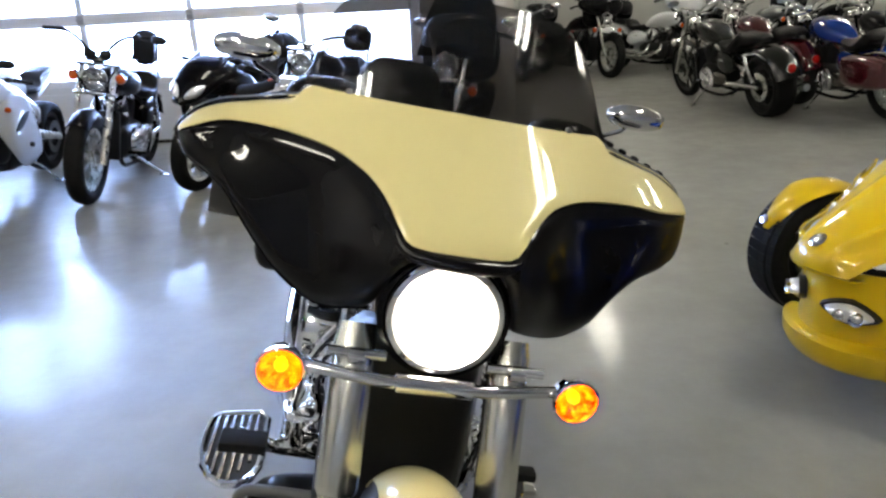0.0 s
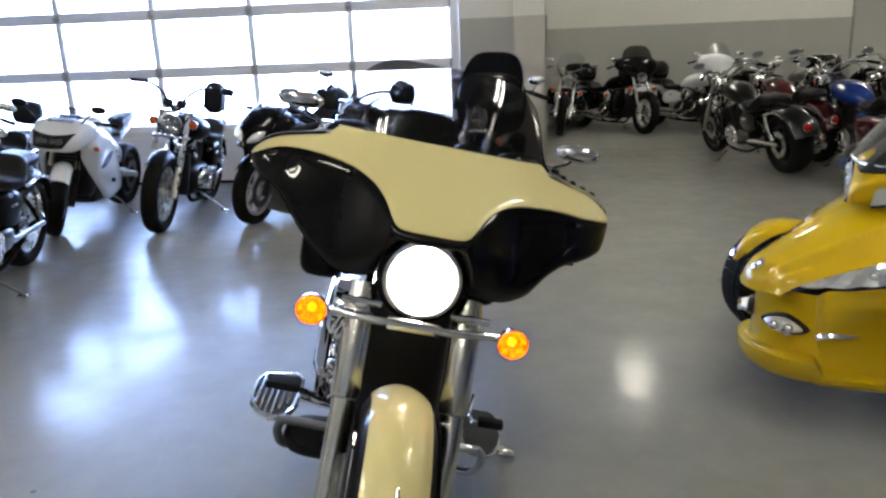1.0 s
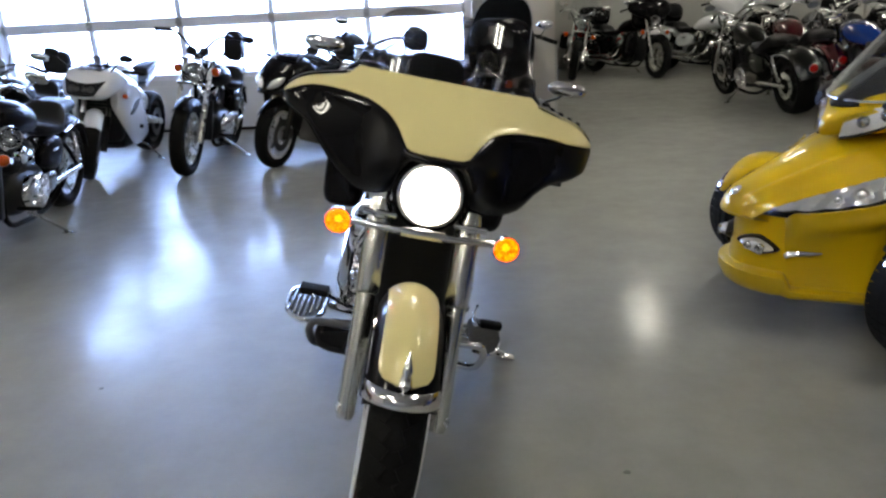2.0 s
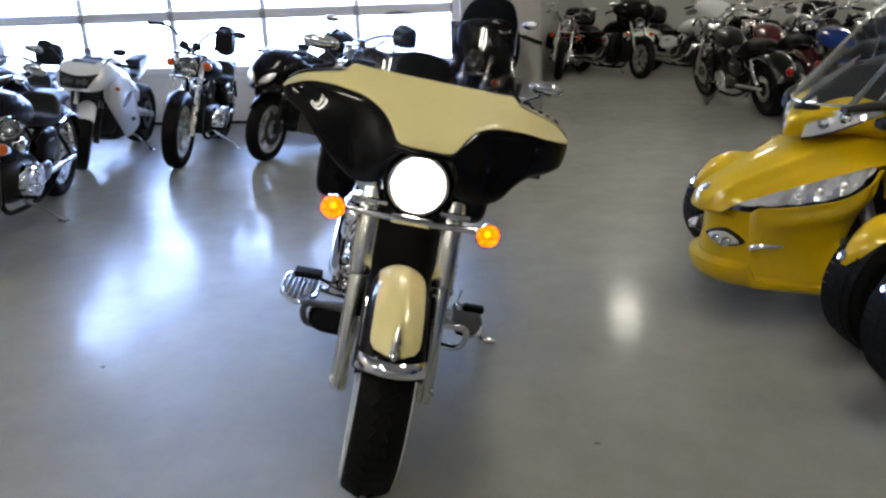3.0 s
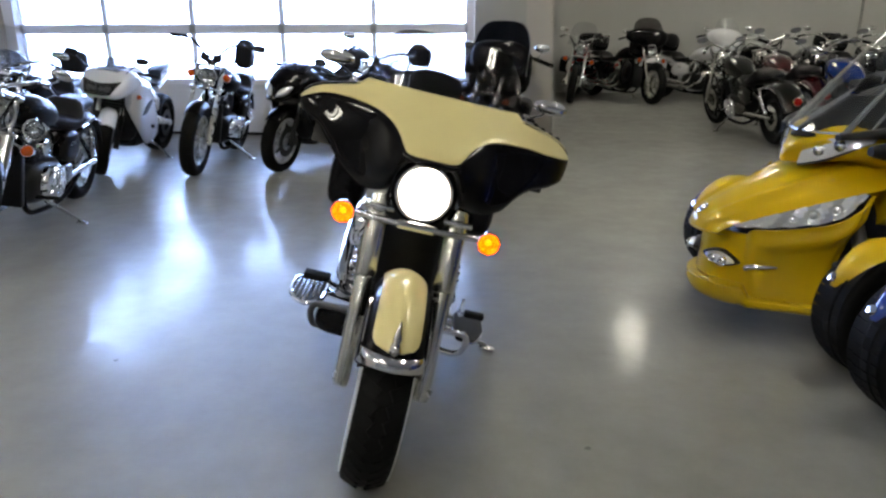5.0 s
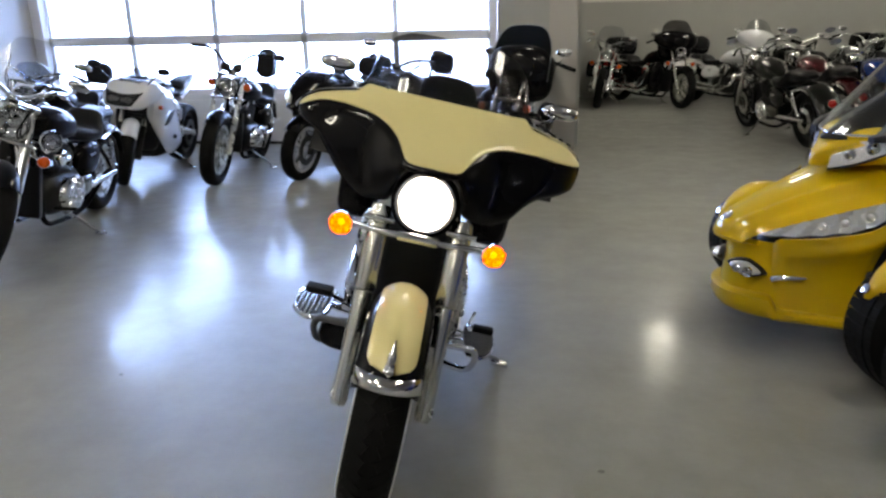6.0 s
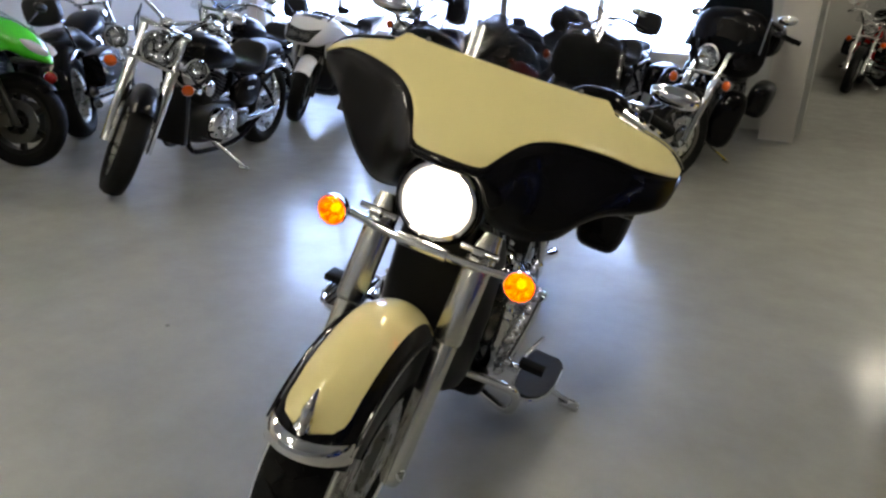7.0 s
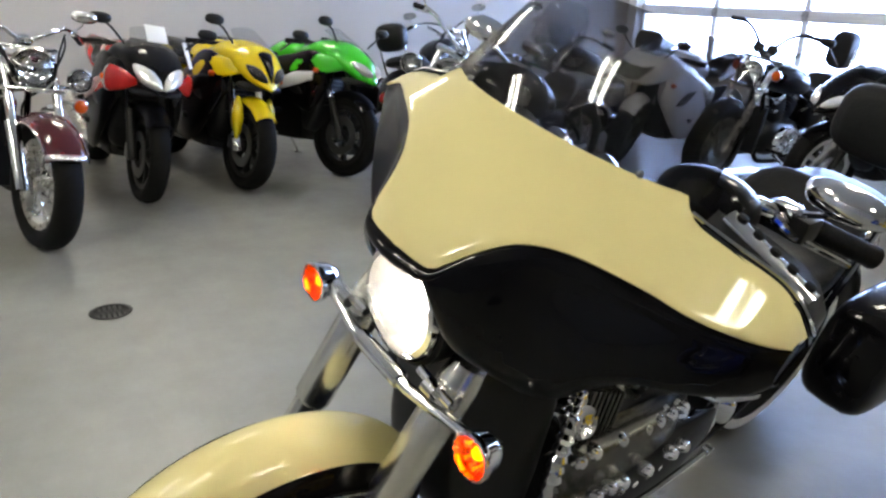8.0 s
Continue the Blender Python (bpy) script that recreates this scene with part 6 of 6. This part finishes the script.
        rec = part("lamp_recess", bm, PLASTIC, nose)
        bm = shape()
        loft(bm, [(0, -0.034, 0, 0.02, 0.008), (0, -0.028, 0, 0.054, 0.022), (0, 0.0, 0, 0.072, 0.030), (0, 0.01, 0, 0.070, 0.029)], 20, 1.5, m)
        fg = part("fog_lamp", bm, LINER, rec)
        for dx, r in ((-0.022, 0.016), (0.026, 0.020)):
            bm = shape()
            lathe(bm, [(r, -0.004), (r * 1.04, 0.008), (r * 0.7, 0.002), (r * 0.4, 0.006), (0.001, 0.008)], m @ Matrix.Translation((dx, -0.032, 0)) @ Matrix.Rotation(radians(90), 4, "X"), 16)
            part("lamp_bowl", bm, CHROME, fg)
        strip = [Vector(cheek(q, 0.47, s)) + Vector((0.011 * s, -0.009, 0)) for q in (0.0, 0.08, 0.16, 0.26, 0.36)]
        part("chrome_strip", tube(shape(), strip, [0.015, 0.014, 0.012, 0.009, 0.004], 8), CHROME, ck)
    # cowl under the windscreen, with the upper lamps
    bm = shape()
    loft(bm, [(0, -0.135, 0.775, 0.010, 0.012), (0, -0.126, 0.785, 0.022, 0.030), (0, -0.088, 0.803, 0.062, 0.050), (0, -0.045, 0.822, 0.12, 0.064), (0, 0.01, 0.840, 0.20, 0.074), (0, 0.075, 0.850, 0.265, 0.080), (0, 0.18, 0.83, 0.31, 0.09), (0, 0.35, 0.79, 0.33, 0.10), (0, 0.55, 0.74, 0.30, 0.10)], 28, 3.2)
    cowl = part("cowl", bm, paint, b, "", 50)
    cowl_y = steps_of([(0.0, -0.135), (0.062, -0.088), (0.12, -0.045), (0.20, 0.010), (0.265, 0.075), (0.31, 0.17)])
    for s in (-1, 1):
        def up(u, v, s=s, out=0.0):
            x = 0.066 + 0.214 * u
            hw = 0.042 * math.sin(math.pi * min(1, 0.30 + 0.64 * u)) ** 0.8 + 0.002
            return (s * (x + out * 0.5), cowl_y(x) - 0.014 - out + 0.020 * v, 0.792 + 0.095 * u + hw * (2 * v - 1))
        part("lamp_surround", sheet(shape(), lambda u, v, s=s: up(u, -0.12 + 1.24 * v, s, -0.006), 12, 5, -0.01), PLASTIC, cowl, "", 60)
        ul = part("upper_lamp", sheet(shape(), up, 12, 5, -0.004), LINER, cowl, "clear upper lamp", 30)
        part("lens", sheet(shape(), lambda u, v, s=s: up(u, v, s, 0.010 + 0.008 * math.sin(math.pi * v)), 12, 6, -0.002), LENS, ul, "", 60)
        for u, r in ((0.30, 0.024), (0.62, 0.026)):
            p = Vector(up(u, 0.5))
            bm = shape()
            lathe(bm, [(r * 0.95, -0.004), (r, 0.009), (r * 0.66, 0.002), (r * 0.35, 0.008), (r * 0.1, 0.010)], Matrix.Translation((p.x, p.y - 0.004, p.z)) @ Vector((s * 0.6, -1, 0.2)).to_track_quat("Z", "Y").to_matrix().to_4x4(), 16)
            part("lamp_bowl", bm, CHROME, ul)
        # black vent behind the lamp and the body-coloured wing above it
        bm = shape()
        loft(bm, [(0.315 * s, 0.05, 0.845, 0.02, 0.02), (0.345 * s, 0.14, 0.845, 0.03, 0.045), (0.36 * s, 0.30, 0.83, 0.03, 0.05), (0.35 * s, 0.42, 0.82, 0.015, 0.03)], 14, 2.6)
        part("side_vent", bm, PLASTIC, cowl)
        bm = shape()
        loft(bm, [(0.20 * s, -0.02, 0.885, 0.02, 0.012), (0.27 * s, 0.06, 0.905, 0.03, 0.018), (0.32 * s, 0.20, 0.92, 0.035, 0.026), (0.35 * s, 0.36, 0.92, 0.03, 0.032), (0.34 * s, 0.48, 0.90, 0.015, 0.02)], 14, 2.6)
        part("cowl_wing", bm, PLASTIC, cowl)

    def skirt(u, v):
        x = 0.275 * (2 * u - 1)
        return (x * (1 - 0.1 * v), -0.105 + 0.55 * abs(x) + 0.8 * x * x + 0.25 * v, 0.872 + 0.165 * v + 0.25 * x * x)
    part("screen_base", sheet(shape(), skirt, 20, 5, -0.006), PLASTIC, cowl, "black panel under the windscreen", 60)

    def scr(u, v):
        q = 2 * u - 1
        x = 0.27 * q
        h = 0.56 * v * (1 - 0.15 * q ** 4)
        return (x * (1 - 0.26 * v), -0.060 + 0.84 * h + 1.75 * x * x, 0.890 + 0.25 * x * x + h * 0.92)
    part("windscreen", sheet(shape(), scr, 28, 14, 0.005), CLEAR, b, "tall clear windscreen", 70).visible_shadow = False
    rim = [Vector(scr(0, v)) for v in (1, 0.8, 0.6, 0.4, 0.2, 0.05)] + [Vector(scr(u / 12, 0)) for u in range(0, 13)] + [Vector(scr(1, v)) for v in (0.05, 0.2, 0.4, 0.6, 0.8, 1)]
    part("screen_edge", tube(shape(), rim, 0.006, 8), SILVER, b)
    for s in (-1, 1):
        line = [Vector(scr(0.5 + s * 0.34, v)) + Vector((0, 0.02, -0.01)) for v in (0.0, 0.15, 0.3, 0.42)]
        part("screen_arm", tube(shape(), line, [0.016, 0.014, 0.012, 0.008], 8), SILVER, b, "silver windscreen arm")
    # wheels, arms, fenders
    for s in (-1, 1):
        base = Matrix.Translation((0.59 * s, -0.010, 0))
        wb = wheel(b, 0.04, 0.268, 0.268, 0.175, 0.17, "five", m=base, rim_mat=IRON, disc_mat=STEEL)
        bm = shape()
        for k in range(40):
            m = base @ Matrix.Translation((0, 0.04, 0.268)) @ Matrix.Rotation(2 * math.pi * k / 40, 4, "X")
            for q in (-0.06, -0.02, 0.02, 0.06):
                box(bm, (q - 0.018, -0.0190, 0.260), (q + 0.018, 0.0190, 0.2705 - 0.25 * q * q * 8), 0, m)
        part("tread", bm, RUBBER, wb)
        def fd(u, v, s=s):
            a = radians(25 + 87 * u)
            ww = 0.016 + 0.084 * min(1, u * 1.7) ** 0.7
            p = (2 * v - 1)
            rr = 0.284 + 0.010 * math.sin(math.pi * u) - 0.026 * abs(p) ** 2.5
            return (s * 0.59 + ww * p, 0.030 - rr * math.cos(a), 0.268 + rr * math.sin(a))
        fe = part("wheel_fender", sheet(shape(), fd, 24, 10, 0.006), paint, b, "", 60)
        bm = shape()
        lathe(bm, [(0.02, 0.0), (0.02, 0.004), (0.012, 0.006)], Matrix.Translation((0.59 * s, -0.226, 0.420)) @ Vector((0, -1, 0.6)).to_track_quat("Z", "Y").to_matrix().to_4x4(), 14)
        part("fender_lamp", bm, CHROME, fe)
        bm = shape()
        for dz in (0.24, 0.38):
            tube(bm, [(0.28 * s, -0.05, dz), (0.56 * s, 0.02, dz - 0.02)], 0.018, 8)
            tube(bm, [(0.28 * s, 0.16, dz), (0.56 * s, 0.03, dz - 0.02)], 0.018, 8)
        tube(bm, [(0.30 * s, 0.05, 0.55), (0.5 * s, 0.03, 0.27)], 0.03, 10)
        part("suspension_arm", bm, STEEL, b)
    wheel(b, 1.72, 0.31, 0.31, 0.22, 0.19, "five")
    bm = shape()
    loft(bm, [(0, 0.70, 0.78, 0.12, 0.05), (0, 0.85, 0.76, 0.2, 0.06), (0, 1.10, 0.76, 0.2, 0.06), (0, 1.25, 0.86, 0.18, 0.08), (0, 1.60, 0.88, 0.18, 0.06), (0, 1.75, 0.87, 0.1, 0.03)], 18, 3)
    part("seat", bm, LEATHER, b)
    bm = shape()
    loft(bm, [(0, 1.45, 0.72, 0.2, 0.08), (0, 1.55, 0.72, 0.27, 0.12), (0, 1.95, 0.74, 0.27, 0.12), (0, 2.05, 0.72, 0.2, 0.08)], 20, 3.5)
    part("trunk", bm, paint, b)
    bm = shape()
    loft(bm, [(0, 0.3, 0.28, 0.33, 0.12), (0, 0.9, 0.3, 0.30, 0.14), (0, 1.5, 0.34, 0.2, 0.1)], 16, 4)
    part("underbody", bm, PLASTIC, b)
    bm = shape()
    loft(bm, [(0, 0.22, 0.94, 0.10, 0.03), (0, 0.30, 0.97, 0.20, 0.07), (0, 0.45, 0.99, 0.24, 0.09), (0, 0.58, 0.97, 0.20, 0.07), (0, 0.66, 0.92, 0.12, 0.04)], 18, 2.8)
    part("instrument_pod", bm, PLASTIC, b)
    grip_bar(b, [(0.04, 0.50, 0.98), (0.18, 0.52, 1.02), (0.30, 0.60, 1.02), (0.40, 0.72, 0.98)], mirrors=False, bar_mat=IRON)
    return b
# ---- machines in their places ----
def facing(x, y, dx, dy, lean):
    """Front wheel on (x, y), the rear in the direction (dx, dy)."""
    return leaned(x, y, math.degrees(math.atan2(-dx, dy)), lean)


three_wheeler(pose(1.64, 1.68, 0, 0, 0, -77.3), "glossy yellow three-wheeled roadster with clear windscreen", YELLOW)
three_wheeler(pose(1.90, 0.20, 0, 0, 0, -77.3), "glossy blue three-wheeled roadster beside the yellow one", BLUE)
# the row along the loading door
cruiser("black and chrome cruiser with spot lamps on its stand", facing(-2.84, 2.02, -0.24, 1.0, 10), BLACK, style="wire", spots=True, R=0.33, L=1.66, steer=40, lean=10, cover=0.034)
cruiser("dark cruiser with chrome bars under clear plastic", facing(-4.05, 3.75, -0.2, 1.0, 9), BLACK, backrest=True, wrap=True, screen=CLEAR, steer=15)
sport_bike("pearl white sport motorcycle with dark headlamps", facing(-3.49, 4.52, -0.14, 1.0, 9), PEARL, lens=PLASTIC, rim_mat=IRON, steer=20, nose="wide", screen_mat=SMOKE)
cruiser("black roadster with high bars and a tall luggage pack", facing(-2.65, 4.58, -0.13, 1.0, 10), BLACK, L=1.45, R=0.33, style="six", pack=True, bar=[(0.03, 0.30, 1.0), (0.10, 0.29, 1.12), (0.22, 0.30, 1.20), (0.40, 0.40, 1.19)], rim_mat=SATIN, mirrors=False, signal_z=0.92, signal_x=0.165, fork_mat=SATIN, bar_mat=IRON)
sport_bike("black sport tourer with red trim and a tail bag", facing(-1.92, 4.84, 0.22, 1.0, 10), BLACK, accent=RED, low=BLACK, pack=LEATHER, rim_mat=PEARL, lens=REFLECTOR, screen_mat=SMOKE)
cruiser("black touring motorcycle with saddlebags and trunk", facing(-1.25, 5.0, 0.16, 1.0, 9), BLACK, bags=BLACK, backrest=True)
cruiser("black touring motorcycle with dark windscreen beside the pillar", facing(-0.17, 4.46, 0.06, 1.0, 15), BLACK, screen=DARK_SCREEN, big=1.14, trunk=True, bar_mat=IRON, bags=BLACK, lowers=BLACK, style="ten", rim_mat=CAST, steer=-28, lean=15, cover=0.03)
# the row along the side wall
sport_bike("bright green sport motorcycle by the side wall", facing(-3.92, 2.10, -0.91, -0.41, 9), GREEN, accent=PEARL, low=BLACK, hugger=BLACK, fairing_low=False, lens=REFLECTOR)
sport_bike("yellow and black sport motorcycle with a paper tag", facing(-3.80, 1.33, -0.97, -0.18, 9), SPORT_YELLOW, accent=BLACK, low=BLACK, tag=True, nose="wedge", fork_mat=SATIN)
sport_bike("red, white and black sport motorcycle with a paper label", facing(-3.72, 0.67, -0.99, -0.10, 9), BLACK, accent=RED, low=BLACK, tail_mat=RED, hugger=BLACK, sticker=True, lens=REFLECTOR, cheeks=RED, top_mat=RED, lamp_size=1.35)
cruiser("maroon cruiser with chrome lamps and fenders", facing(-3.02, 0.07, -0.95, -0.3, 9), MAROON, spots=True, trim=True)
cruiser("black touring motorcycle behind the green one", facing(-5.45, 4.25, 0.62, -0.78, 9), BLACK, bags=BLACK, backrest=True)
# the far corner behind the pillar
cruiser("red and black motorcycle by the far wall", facing(1.15, 11.0, 0.12, 1.0, 9), RED, bags=BLACK, screen=CLEAR, front_fender=False, seat_mat=LEATHER)
cruiser("black cruiser with chrome forks by the far wall", facing(2.48, 10.9, -0.62, 1.0, 9), BLACK, bags=BLACK, fairing=BLACK, glass=SMOKE, steer=-12, trunk=True, lift=0.08, lowers=BLACK)
cruiser("white touring motorcycle by the far wall", facing(3.72, 10.7, -0.62, 1.0, 9), PEARL, bags=PEARL, fairing=PEARL, glass=CLEAR, trunk=True, trunk_mat=BLACK, lift=0.06)
cruiser("charcoal chopper with raked chrome fork and fat rear tyre", facing(3.02, 8.62, 0.16, -1.0, 9), CHARCOAL, long_fork=True, fat=True, L=1.78, style="ten", rim_mat=IRON)
cruiser("maroon cruiser parked beside the chopper", facing(3.72, 9.2, 0.10, -1.0, 9), MAROON)
cruiser("blue cruiser with red bags and chrome exhausts", facing(4.05, 8.0, 0.12, -1.0, 9), BLUE, backrest=True, bags=MAROON)
cruiser("black touring motorcycle beyond the yellow three-wheeler", facing(4.9, 8.6, 0.10, -1.0, 9), BLACK, bags=BLACK, trunk=True)
cruiser("dark cruiser in the far row", facing(4.4, 11.0, -0.3, 1.0, 9), BLACK, bags=BLACK, backrest=True)
cruiser("silver cruiser in the far row", facing(5.3, 10.9, -0.3, 1.0, 9), SILVER)
cruiser("black cruiser in the far row", facing(6.2, 10.6, -0.3, 1.0, 9), BLACK, bags=BLACK, trunk=True)


def floor_drain():
    d = anchor("floor_drain", pose(-2.05, 0.26, 0.0), "round dark metal drain cover set in the floor", "drain")
    bm = shape()
    lathe(bm, [(0.075, 0.001), (0.085, 0.004), (0.07, 0.006), (0.066, 0.003), (0.001, 0.003)], None, 32)
    c = part("cover", bm, IRON, d)
    for k in range(5):
        bm = shape()
        y = -0.04 + 0.02 * k
        h = math.sqrt(0.058 ** 2 - y * y)
        box(bm, (-h, y - 0.005, 0.003), (h, y + 0.005, 0.0062), 0.001)
        part("bar", bm, IRON, c)


floor_drain()


# ---- marks on the floor ----
def floor_marks():
    """Small dark specks on the epoxy."""
    rng = random.Random(11)
    for x, y, turn, length in ((0.61, 0.45, 20, 0.022), (1.02, -0.32, 60, 0.016), (-1.3, 0.9, 10, 0.02), (1.5, 3.1, 70, 0.03)):
        outline = []
        for i in range(18):
            a = 2 * math.pi * i / 18
            outline.append((length / 2 * math.cos(a) * (1 + 0.25 * (rng.random() - 0.5)), (0.004 + 0.2 * length) * math.sin(a) * (1 + 0.8 * (rng.random() - 0.5))))
        m = pose(x, y, 0.0015, 0, 0, turn)
        tagged(part("floor_speck", plate(shape(), outline, 0.001, m), GRIME, None), "small dark speck on the epoxy floor", "speck", "specks on the floor")


floor_marks()
